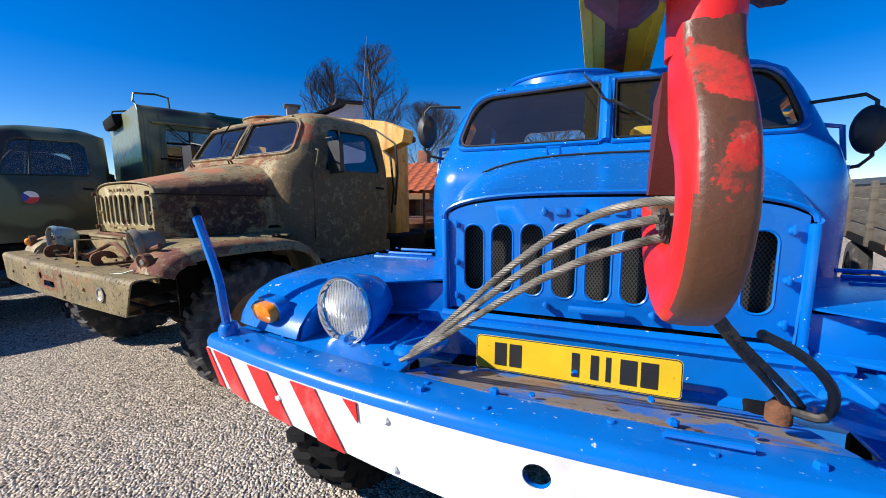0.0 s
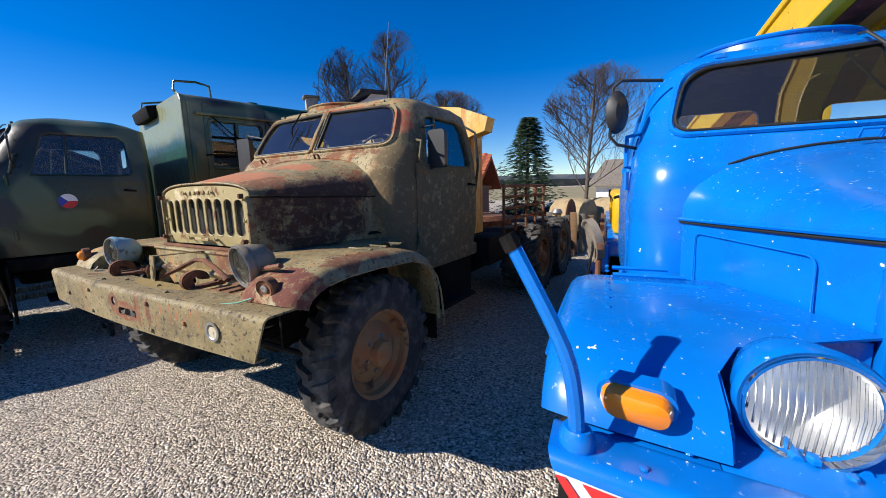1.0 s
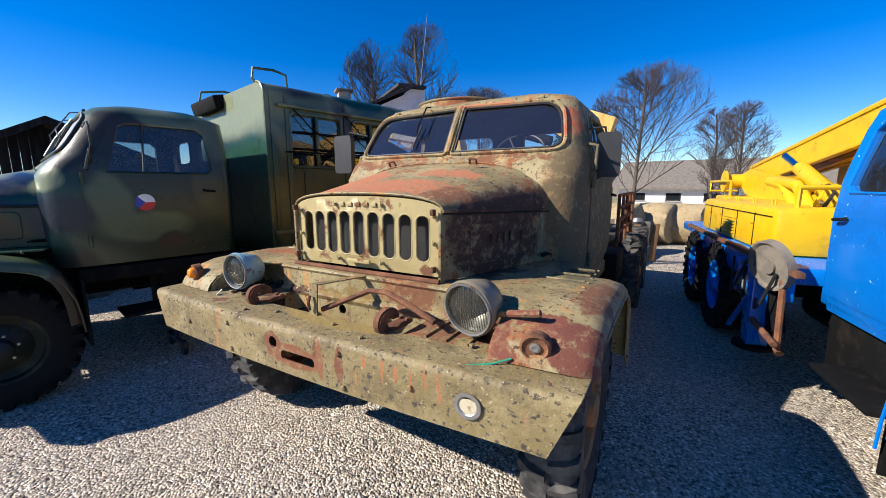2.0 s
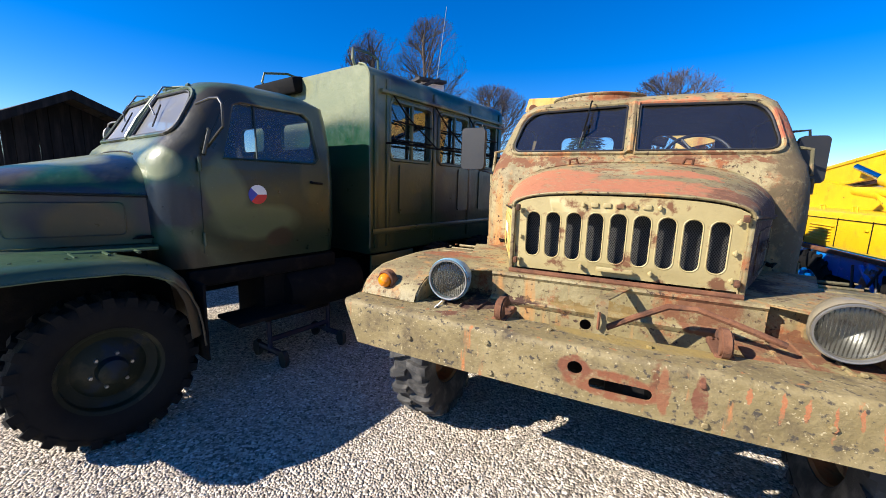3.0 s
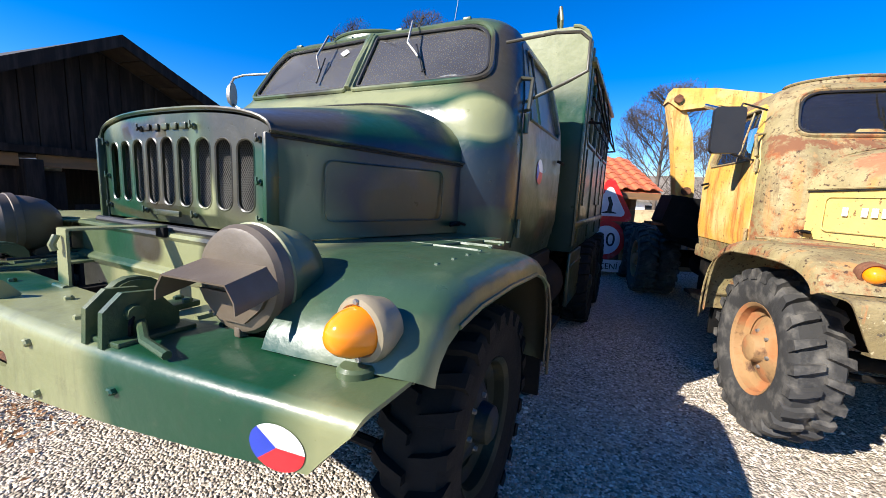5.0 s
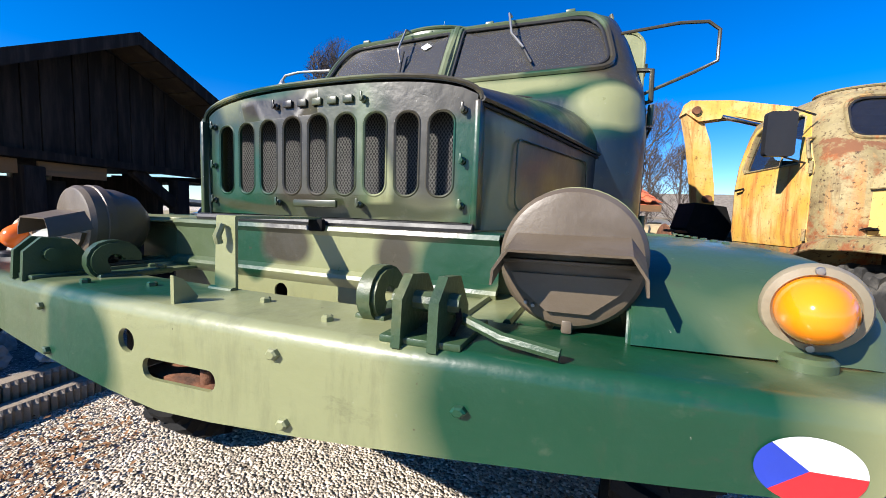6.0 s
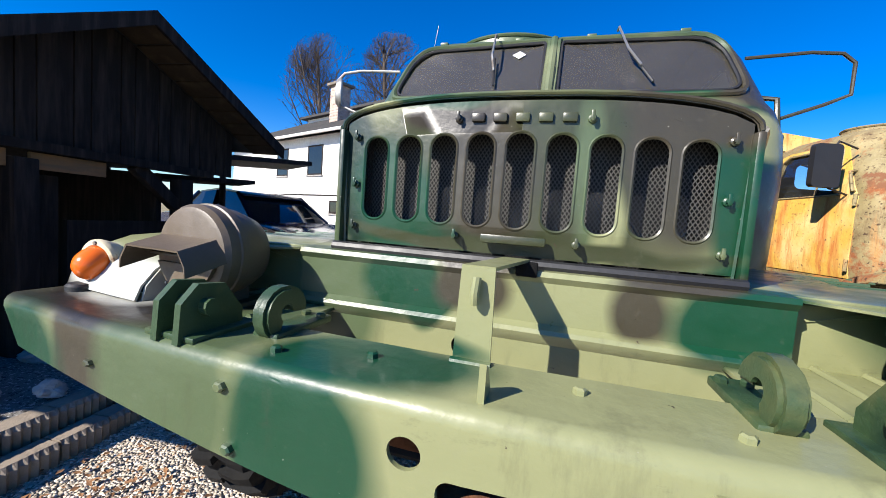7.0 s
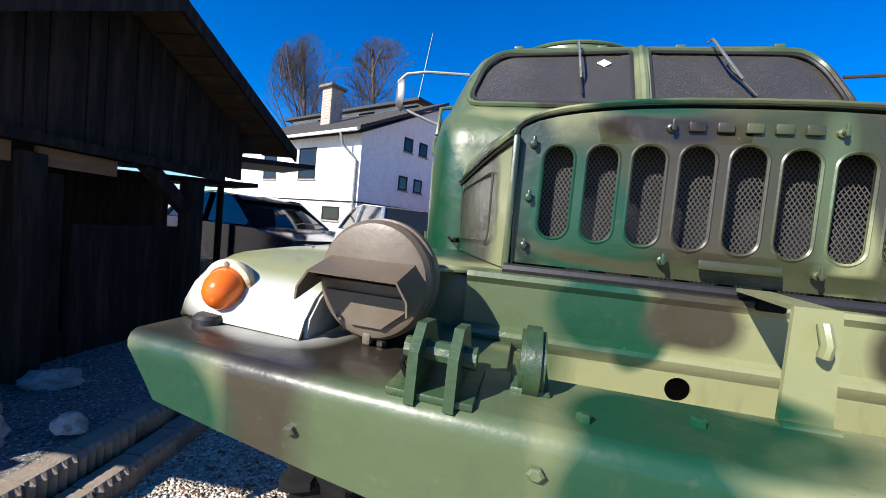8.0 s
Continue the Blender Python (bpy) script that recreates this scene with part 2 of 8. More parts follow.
def camouflage():
    """Sprayed patches with soft edges: pale olive, dark green, brown and mid green, with some shade and sun glare put
    in as tones. Each patch: its centre, reach along x, y, z, and tone.
    """
    m, nt, bsdf = nodes_of("camouflage_paint")
    coord = nt.nodes.new("ShaderNodeTexCoord").outputs["Object"]
    warp = add(nt, "ShaderNodeTexNoise", Scale=2.2, Detail=2)
    nt.links.new(coord, warp.inputs["Vector"])
    moved = nt.nodes.new("ShaderNodeVectorMath")
    moved.operation = 'MULTIPLY_ADD'
    moved.inputs[1].default_value = (0.16, 0.16, 0.16)
    nt.links.new(warp.outputs["Color"], moved.inputs[0])
    nt.links.new(coord, moved.inputs[2])
    tones = {"sun_glare": (0.42, 0.42, 0.37), "pale": (0.212, 0.222, 0.108), "mid": (0.070, 0.098, 0.046), "green": (0.005, 0.045, 0.020), "brown": (0.042, 0.036, 0.022), "blue": (0.005, 0.013, 0.024), "deep": (0.034, 0.070, 0.036), "ochre": (0.065, 0.044, 0.015), "dusk": (0.007, 0.022, 0.012), "dim": (0.036, 0.043, 0.018), "umber": (0.020, 0.016, 0.011)}
    grain = noise_mask(nt, coord, 7, 0.3, 0.7, 6)
    colour = mix_colour(nt, grain, (0.140, 0.160, 0.084), (0.182, 0.202, 0.108))
    big = noise_mask(nt, coord, 1.1, 0.47, 0.50, 1, 0.3, shift=(1.0, 7.0, 2.0))
    colour = mix_colour(nt, big, colour, tones["mid"])
    big = noise_mask(nt, coord, 0.95, 0.49, 0.52, 1, 0.3, shift=(4.0, 2.0, 9.0))
    colour = mix_colour(nt, big, colour, tones["green"])
    big = noise_mask(nt, coord, 1.2, 0.56, 0.59, 1, 0.3, shift=(9.0, 5.0, 1.0))
    colour = mix_colour(nt, big, colour, tones["brown"])
    front = [(0, 0.0, 1.0, 2.0, 0.75, 0.8, "pale")]
    bumper = [(-0.98, 0.10, 0.98, 0.36, 0.4, 0.05, "brown"), (-0.83, 0.0, 0.85, 0.10, 0.2, 0.3, "brown"), (-1.10, 0.0, 0.80, 0.20, 0.2, 0.155, "green"), (-0.27, 0.05, 0.85, 0.15, 0.2, 0.14, "green"),
              (-0.20, 0.08, 0.97, 0.20, 0.14, 0.035, "green"), (0.28, 0.0, 0.74, 0.17, 0.2, 0.045, "mid"), (0.78, 0.05, 0.88, 0.26, 0.25, 0.3, "green"), (-0.58, 0.03, 0.87, 0.19, 0.25, 0.20, "mid"), (-0.86, 0.19, 0.950, 0.40, 0.17, 0.075, "umber"), (-0.50, 0.19, 0.950, 0.14, 0.15, 0.07, "mid")]
    panel = [(-0.48, 0.42, 1.0, 0.17, 0.07, 0.22, "mid"), (-0.26, 0.42, 1.05, 0.115, 0.10, 0.10, "green"), (-0.17, 0.42, 0.985, 0.06, 0.1, 0.06, "green"), (-0.08, 0.41, 1.05, 0.085, 0.06, 0.09, "brown"),
             (0.29, 0.42, 1.06, 0.075, 0.08, 0.09, "brown"), (0.47, 0.42, 1.05, 0.135, 0.08, 0.12, "green"), (-0.08, 0.42, 1.12, 0.10, 0.08, 0.025, "brown"), (0.36, 0.42, 1.12, 0.16, 0.08, 0.025, "brown")]
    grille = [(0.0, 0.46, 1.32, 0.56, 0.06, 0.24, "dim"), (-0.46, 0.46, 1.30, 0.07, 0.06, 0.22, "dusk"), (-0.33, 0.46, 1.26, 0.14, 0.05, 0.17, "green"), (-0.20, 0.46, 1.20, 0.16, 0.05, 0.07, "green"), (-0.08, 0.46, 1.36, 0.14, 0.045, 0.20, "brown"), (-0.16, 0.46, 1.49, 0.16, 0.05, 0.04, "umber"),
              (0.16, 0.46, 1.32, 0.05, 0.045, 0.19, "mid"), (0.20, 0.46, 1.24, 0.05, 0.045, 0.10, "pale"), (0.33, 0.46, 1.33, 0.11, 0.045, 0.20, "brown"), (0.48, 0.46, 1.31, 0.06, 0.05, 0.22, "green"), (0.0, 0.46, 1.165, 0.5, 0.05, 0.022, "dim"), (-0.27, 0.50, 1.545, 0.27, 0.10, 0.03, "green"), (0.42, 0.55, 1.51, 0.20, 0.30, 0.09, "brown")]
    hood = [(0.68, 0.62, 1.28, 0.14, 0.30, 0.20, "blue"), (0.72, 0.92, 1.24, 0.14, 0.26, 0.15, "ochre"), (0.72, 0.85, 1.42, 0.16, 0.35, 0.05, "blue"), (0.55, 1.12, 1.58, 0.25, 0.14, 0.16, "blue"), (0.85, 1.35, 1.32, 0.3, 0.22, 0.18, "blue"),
            (0.1, 0.95, 1.68, 0.55, 0.22, 0.12, "pale"), (-0.62, 0.85, 1.3, 0.10, 0.36, 0.24, "brown"), (-0.55, 0.48, 1.3, 0.06, 0.06, 0.2, "pale"), (0.60, 0.50, 1.30, 0.10, 0.05, 0.2, "green")]
    # the near-white patch on the left nose is the sun's glare, painted in
    fender = [(1.02, 0.75, 1.08, 0.36, 0.72, 0.13, "deep"), (1.12, 0.16, 1.0, 0.13, 0.08, 0.10, "mid"), (1.10, 1.05, 1.02, 0.2, 0.2, 0.12, "mid"), (-1.02, 0.20, 1.02, 0.22, 0.13, 0.09, "sun_glare"), (-1.02, 0.42, 1.10, 0.3, 0.22, 0.06, "pale"), (-0.95, 0.9, 1.08, 0.35, 0.3, 0.12, "green")]
    # darker tones over cab side and van: their shade, put into the paint
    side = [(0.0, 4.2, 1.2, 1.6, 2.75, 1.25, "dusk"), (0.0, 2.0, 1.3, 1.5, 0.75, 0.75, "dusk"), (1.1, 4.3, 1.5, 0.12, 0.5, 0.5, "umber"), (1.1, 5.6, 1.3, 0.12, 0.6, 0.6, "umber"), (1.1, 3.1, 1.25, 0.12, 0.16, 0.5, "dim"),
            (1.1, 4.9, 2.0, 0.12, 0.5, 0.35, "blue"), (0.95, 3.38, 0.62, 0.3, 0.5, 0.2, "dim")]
    cab = [(0.0, 1.25, 1.76, 0.9, 0.13, 0.09, "pale"), (0.0, 1.75, 2.2, 0.9, 0.5, 0.10, "mid"), (0.98, 1.88, 1.20, 0.10, 0.32, 0.13, "mid"), (0.98, 1.66, 1.42, 0.10, 0.12, 0.22, "mid"), (0.98, 2.35, 1.62, 0.1, 0.10, 0.25, "dim"), (0.98, 2.05, 1.06, 0.1, 0.12, 0.08, "umber"),
           (-0.95, 1.8, 1.5, 0.15, 0.5, 0.5, "mid"), (0.0, 2.93, 2.46, 1.3, 0.40, 0.34, "pale"), (0.6, 2.95, 1.90, 0.7, 0.12, 0.22, "green"), (0.9, 2.95, 1.45, 0.35, 0.1, 0.26, "dim"), (0.9, 1.30, 1.60, 0.25, 0.12, 0.10, "pale")]
    patches = front + side + bumper + panel + grille + hood + fender + cab
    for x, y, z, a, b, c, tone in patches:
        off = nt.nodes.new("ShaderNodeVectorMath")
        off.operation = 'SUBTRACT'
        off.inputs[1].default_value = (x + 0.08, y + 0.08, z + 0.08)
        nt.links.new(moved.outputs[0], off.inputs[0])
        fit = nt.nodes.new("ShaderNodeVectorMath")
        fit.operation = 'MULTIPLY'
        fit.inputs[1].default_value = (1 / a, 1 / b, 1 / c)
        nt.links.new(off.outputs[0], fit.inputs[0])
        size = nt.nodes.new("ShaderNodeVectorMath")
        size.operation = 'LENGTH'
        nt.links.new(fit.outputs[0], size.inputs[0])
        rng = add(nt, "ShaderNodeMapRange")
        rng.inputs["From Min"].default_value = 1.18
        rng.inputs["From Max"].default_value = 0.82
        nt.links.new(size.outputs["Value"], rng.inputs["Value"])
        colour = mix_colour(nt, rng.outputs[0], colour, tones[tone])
    scrape = noise_mask(nt, coord, 5, 0.60, 0.72, 10, 0.78, shift=(2.0, 6.0, 3.0), stretch=(1, 1, 2.5))
    colour = mix_colour(nt, scrape, colour, mix_colour(nt, 0.45, colour, (0.045, 0.040, 0.028)))
    fleck = noise_mask(nt, coord, 70, 0.73, 0.76, 4)
    colour = mix_colour(nt, fleck, colour, mix_colour(nt, 0.5, colour, (0.34, 0.33, 0.27)))
    dust = noise_mask(nt, coord, 30, 0.62, 0.74, 8)
    colour = mix_colour(nt, dust, colour, mix_colour(nt, 0.12, colour, (0.20, 0.19, 0.14)))
    stain = noise_mask(nt, coord, 3.2, 0.56, 0.80, 9, 0.72, shift=(5.0, 1.0, 8.0), stretch=(3, 3, 0.7))
    colour = mix_colour(nt, stain, colour, mix_colour(nt, 0.55, colour, (0.050, 0.046, 0.030)))
    chip = noise_mask(nt, coord, 24, 0.705, 0.715, 7, 0.62, shift=(7.0, 3.0, 1.0))
    colour = mix_colour(nt, chip, colour, (0.052, 0.036, 0.022))
    nt.links.new(colour, bsdf.inputs["Base Color"])
    wear = noise_mask(nt, coord, 11, 0.3, 0.7, 7)
    nt.links.new(mix_value(nt, wear, 0.27, 0.46), bsdf.inputs["Roughness"])
    bsdf.inputs["Coat Weight"].default_value = 0.12
    # brush marks and hairline cracks
    crack = add(nt, "ShaderNodeTexVoronoi", Scale=14, Randomness=1.0)
    crack.feature = 'DISTANCE_TO_EDGE'
    nt.links.new(moved.outputs[0], crack.inputs["Vector"])
    edge = add(nt, "ShaderNodeMapRange")
    edge.inputs["From Min"].default_value = 0.0
    edge.inputs["From Max"].default_value = 0.035
    nt.links.new(crack.outputs["Distance"], edge.inputs["Value"])
    some = noise_mask(nt, coord, 4.5, 0.66, 0.70, 3)
    lines = mix_value(nt, some, 1.0, edge.outputs[0])
    fine = add(nt, "ShaderNodeTexNoise", Scale=26, Detail=6)
    nt.links.new(coord, fine.inputs["Vector"])
    total = add(nt, "ShaderNodeMath")
    total.operation = 'MULTIPLY_ADD'
    total.inputs[1].default_value = 0.25
    nt.links.new(lines, total.inputs[0])
    nt.links.new(fine.outputs["Fac"], total.inputs[2])
    bp = add(nt, "ShaderNodeBump", Strength=0.22, Distance=0.008)
    nt.links.new(total.outputs[0], bp.inputs["Height"])
    nt.links.new(bp.outputs[0], bsdf.inputs["Normal"])
    return m


CAMO = camouflage()
RUBBER = surface("tyre_rubber", (0.030, 0.029, 0.028), [((0.15, 0.138, 0.12), 8, 0.48, 0.74, 0.95, {"detail": 8})], rough=0.8, bump=0.3, bump_scale=50)
CLEAN_RUBBER = surface("black_tyre_rubber", (0.009, 0.009, 0.009), [((0.018, 0.017, 0.015), 8, 0.52, 0.78, 0.9, {"detail": 8})], rough=0.75, bump=0.3, bump_scale=50, spec=0.15)
UNDER = surface("greasy_chassis_black", (0.006, 0.006, 0.006), [((0.018, 0.014, 0.011), 7, 0.52, 0.7, 0.9, {})], rough=0.8, bump=0.3, spec=0.12)
RUST = surface("bare_rust", (0.13, 0.05, 0.022), [((0.24, 0.10, 0.045), 9, 0.45, 0.7, 0.95, {"detail": 8}), ((0.05, 0.025, 0.015), 15, 0.5, 0.7, 0.95, {})], rough=0.9, bump=0.5, bump_scale=70)
RIM_RUST = surface("rusted_ochre_wheel_paint", (0.30, 0.175, 0.075), [((0.36, 0.14, 0.05), 6, 0.48, 0.62, 0.9, {"detail": 10}), ((0.09, 0.045, 0.025), 9, 0.55, 0.66, 0.95, {"detail": 10})], rough=0.7, bump=0.4)
BLACK = surface("black_rubber_and_plastic", (0.015, 0.015, 0.016), rough=0.5, bump=0.06)
STEEL = surface("dull_steel", (0.35, 0.34, 0.32), [((0.12, 0.08, 0.05), 12, 0.58, 0.7, 0.8, {})], rough=0.45, metal=0.8, bump=0.1)
REFLECTOR = surface("silvered_reflector", (0.88, 0.88, 0.87), rough=0.36, metal=0.85, bump=0.0)
CHROME = surface("chrome", (0.8, 0.8, 0.8), rough=0.12, metal=1.0, bump=0.0)
WHITE = surface("white_enamel", (0.80, 0.80, 0.79), [((0.22, 0.10, 0.05), 22, 0.70, 0.74, 0.9, {"detail": 8}), ((0.60, 0.58, 0.55), 5, 0.5, 0.75, 0.6, {})], rough=0.4, bump=0.06)
SIGNAL_RED = surface("signal_red_enamel", (0.66, 0.03, 0.03), [((0.75, 0.2, 0.18), 9, 0.55, 0.75, 0.5, {})], rough=0.4, bump=0.06)
HOOK_RED = surface("hook_red_paint", (0.72, 0.022, 0.016), [((0.55, 0.012, 0.012), 5, 0.5, 0.7, 0.4, {}), ((0.20, 0.03, 0.02), 16, 0.66, 0.72, 0.8, {"detail": 8})], rough=0.33, bump=0.12)
HOOK_WORN = surface("worn_hook_steel", (0.105, 0.042, 0.020), [((0.10, 0.04, 0.02), 7, 0.5, 0.7, 0.6, {"detail": 8}), ((0.50, 0.025, 0.018), 6, 0.60, 0.615, 0.4, {"detail": 8}), ((0.34, 0.20, 0.13), 30, 0.66, 0.70, 0.5, {}), ((0.04, 0.02, 0.012), 18, 0.62, 0.68, 0.8, {"detail": 8})], rough=0.42, bump=0.3, bump_scale=30,
                    patches=[(0.135, -0.30, 1.43, 0.022, 0.1, 0.03, (0.50, 0.025, 0.018)), (0.11, -0.28, 1.53, 0.04, 0.1, 0.03, (0.50, 0.025, 0.018))])
PLATE_YELLOW = surface("plate_yellow", (0.80, 0.52, 0.02), [((0.5, 0.32, 0.03), 30, 0.68, 0.72, 0.6, {})], rough=0.35, bump=0.03)
INK = surface("black_print", (0.02, 0.02, 0.02), rough=0.5, bump=0.0)
FLAG_WHITE = surface("flag_white_paint", (0.78, 0.78, 0.77), rough=0.4, bump=0.05)
FLAG_RED = surface("flag_red_paint", (0.58, 0.02, 0.025), rough=0.4, bump=0.05)
FLAG_BLUE = surface("flag_blue_paint", (0.02, 0.045, 0.36), rough=0.4, bump=0.05)
AMBER = surface("amber_lens", (0.85, 0.24, 0.005), rough=0.12, bump=0.0, jitter=0.05, coat=0.5)
ORANGE_LENS = surface("faded_orange_lens", (0.72, 0.13, 0.01), rough=0.2, bump=0.0, jitter=0.05)
BROWN_PAINT = surface("brown_drab_paint", (0.098, 0.074, 0.048), [((0.13, 0.105, 0.08), 8, 0.5, 0.75, 0.6, {})], rough=0.45, bump=0.1)
PALE_BLUE = surface("pale_blue_chipped_paint", (0.20, 0.36, 0.44), [((0.35, 0.36, 0.34), 14, 0.55, 0.66, 0.6, {}), ((0.09, 0.05, 0.03), 11, 0.6, 0.68, 0.9, {})], rough=0.5, bump=0.15)
CREAM = surface("cream_chipped_paint", (0.52, 0.45, 0.30), [((0.16, 0.08, 0.04), 13, 0.58, 0.68, 0.9, {})], rough=0.5, bump=0.2)
ROPE = surface("galvanised_wire", (0.20, 0.18, 0.145), [((0.05, 0.04, 0.03), 20, 0.5, 0.7, 0.7, {})], rough=0.55, metal=0.3, bump=0.2)
MESH_WIRE = surface("radiator_wire", (0.075, 0.072, 0.066), rough=0.6, metal=0.2, bump=0.0)
CORE = surface("radiator_core", (0.006, 0.006, 0.006), rough=0.8, bump=0.0)
WINDSCREEN = pane_glass("windscreen_glass", dirt=0.03, ior=2.3)
DUSTY_GLASS = pane_glass("dusty_windscreen_glass", (0.6, 0.65, 0.66), dirt=0.085, ior=1.95, haze=0.30)
LENS_GLASS = pane_glass("lamp_glass", (0.95, 0.96, 0.97), dirt=0.05)
DULL_LENS = pane_glass("clouded_lamp_glass", (0.52, 0.53, 0.51), dirt=0.04)
MIRROR = surface("mirror_face", (0.75, 0.78, 0.8), rough=0.03, metal=1.0, bump=0.0, jitter=0.02)
DARK_TRIM = surface("dark_interior", (0.012, 0.012, 0.012), rough=0.8, bump=0.1, spec=0.15)
GRAVEL = ground_gravel()
DARK_WOOD = surface("tarred_boards", (0.022, 0.018, 0.017), [((0.050, 0.039, 0.033), 5, 0.45, 0.7, 0.9, {"stretch": (4, 4, 0.4)})], rough=0.9, bump=0.3, spec=0.08)
SOFFIT_WOOD = surface("brown_soffit_board", (0.055, 0.038, 0.024), [((0.09, 0.065, 0.04), 6, 0.5, 0.7, 0.9, {})], rough=0.85, bump=0.3, spec=0.2)
PALE_WOOD = surface("weathered_pale_wood", (0.26, 0.14, 0.06), [((0.18, 0.12, 0.07), 5, 0.45, 0.7, 0.9, {"stretch": (0.5, 4, 6)})], rough=0.8, bump=0.3)
BARK = surface("grey_bark", (0.11, 0.085, 0.065), [((0.055, 0.042, 0.033), 12, 0.45, 0.7, 0.95, {})], rough=0.95, bump=0.5)
TWIG = surface("bare_twig", (0.060, 0.044, 0.036), rough=0.95, bump=0.0)
NEEDLE = surface("spruce_needle", (0.022, 0.050, 0.020), rough=0.8, bump=0.0, jitter=0.35)
ROOF_TILE = surface("terracotta_tile", (0.50, 0.13, 0.05), [((0.36, 0.10, 0.05), 7, 0.5, 0.7, 0.9, {})], rough=0.75, bump=0.2)
BRICK = surface("red_brown_brick", (0.27, 0.12, 0.075), [((0.20, 0.10, 0.07), 9, 0.5, 0.7, 0.9, {})], rough=0.9, bump=0.4)
PLASTER = surface("white_plaster", (0.80, 0.79, 0.76), [((0.70, 0.68, 0.64), 3, 0.5, 0.75, 0.9, {})], rough=0.9, bump=0.15)
SLATE = surface("dark_roof_slate", (0.035, 0.033, 0.033), [((0.06, 0.055, 0.05), 6, 0.5, 0.7, 0.9, {})], rough=0.8, bump=0.3)
STONE = surface("pale_stone", (0.36, 0.345, 0.32), [((0.20, 0.18, 0.16), 6, 0.45, 0.7, 0.95, {"detail": 8})], rough=0.9, bump=0.5, bump_scale=25)
CONCRETE = surface("aged_concrete", (0.20, 0.17, 0.135), [((0.10, 0.085, 0.068), 8, 0.45, 0.72, 0.95, {"detail": 8})], rough=0.95, bump=0.4)
STRAW = surface("dry_straw", (0.38, 0.29, 0.16), [((0.24, 0.17, 0.09), 9, 0.45, 0.7, 0.95, {"detail": 8})], rough=0.95, bump=0.6)
FIELD = surface("dry_field_grass", (0.30, 0.24, 0.12), [((0.15, 0.14, 0.06), 0.3, 0.45, 0.65, 0.95, {"detail": 8})], rough=0.95, bump=0.3, bump_scale=4)
HILL = surface("distant_woodland", (0.045, 0.06, 0.075), [((0.09, 0.10, 0.10), 0.03, 0.5, 0.6, 0.95, {"detail": 8})], rough=1.0, bump=0.0)
LEAF_LITTER = surface("dry_leaf", (0.23, 0.11, 0.045), rough=0.9, bump=0.0, jitter=0.4)
CAR_BLUE = surface("dark_blue_car_paint", (0.007, 0.013, 0.038), rough=0.12, coat=0.0, bump=0.0)
CAR_SILVER = surface("silver_car_paint", (0.50, 0.51, 0.52), rough=0.28, metal=0.6, coat=0.6, bump=0.0)
CAR_RED = surface("red_car_paint", (0.40, 0.015, 0.015), rough=0.25, coat=0.6, bump=0.0)
CAR_GLASS = surface("tinted_car_glass", (0.012, 0.015, 0.018), rough=0.05, bump=0.0)


# ---- building helpers ----
def part(name, bm, material, parent=None, label="", smooth=35):
    """Links a bmesh as one mesh object, under a thing or a part."""
    bmesh.ops.recalc_face_normals(bm, faces=bm.faces)
    me = bpy.data.meshes.new(name)
    bm.to_mesh(me)
    bm.free()
    return placed(name, me, material, parent, label, smooth)


def placed(name, me, material, parent=None, label="", smooth=35):
    if material and not me.materials:
        me.materials.append(material)
    if smooth:
        me.shade_smooth()
        me.set_sharp_from_angle(angle=radians(smooth))
    ob = new(name, me)
    if parent:
        ob.parent = parent
    if label:
        ob["label"] = label
    return ob


def raw(name, verts, faces, material, parent=None, label="", smooth=0):
    me = bpy.data.meshes.new(name)
    me.from_pydata([tuple(v) for v in verts], [], faces)
    me.update()
    return placed(name, me, material, parent, label, smooth)


def thing(name, m, label, category, group="", kind=""):
    ob = new(name)
    ob.empty_display_size = 0.2
    ob.matrix_basis = m
    return tagged(ob, label, category, group, kind)


def box(bm, centre, size, bevel=0.0, turn=(0, 0, 0), segments=2):
    m = pose(*centre, *turn) @ Matrix.Diagonal((*size, 1))
    made = bmesh.ops.create_cube(bm, size=1, matrix=m)["verts"]
    if bevel:
        edges = list({e for v in made for e in v.link_edges})
        bmesh.ops.bevel(bm, geom=edges, offset=bevel, segments=segments, affect='EDGES', profile=0.5)
    return bm


def block(centre, size, bevel=0.0, turn=(0, 0, 0)):
    return box(bmesh.new(), centre, size, bevel, turn)


def tube(bm, points, radius, sides=8, closed=False, caps=True):
    """A round bar along points; radius may be one number or one for each point."""
    pts = [Vector(p) for p in points]
    n = len(pts)
    rings = []
    old = None
    for i, p in enumerate(pts):
        if closed:
            d = pts[(i + 1) % n] - pts[i - 1]
        else:
            d = pts[min(i + 1, n - 1)] - pts[max(i - 1, 0)]
        d.normalize()
        side = old - d * old.dot(d) if old else d.cross(Vector((0, 0, 1)) if abs(d.z) < 0.9 else Vector((1, 0, 0)))
        side.normalize()
        old = side
        up = d.cross(side)
        r = radius[i] if isinstance(radius, (list, tuple)) else radius
        rings.append([bm.verts.new(p + r * (math.cos(a) * side + math.sin(a) * up)) for a in [2 * math.pi * k / sides for k in range(sides)]])
    for i in range(n if closed else n - 1):
        a, b = rings[i], rings[(i + 1) % n]
        for k in range(sides):
            bm.faces.new((a[k], a[(k + 1) % sides], b[(k + 1) % sides], b[k]))
    if caps and not closed:
        bm.faces.new(rings[0][::-1])
        bm.faces.new(rings[-1])
    return bm


def bar(points, radius, sides=8, closed=False):
    return tube(bmesh.new(), points, radius, sides, closed)


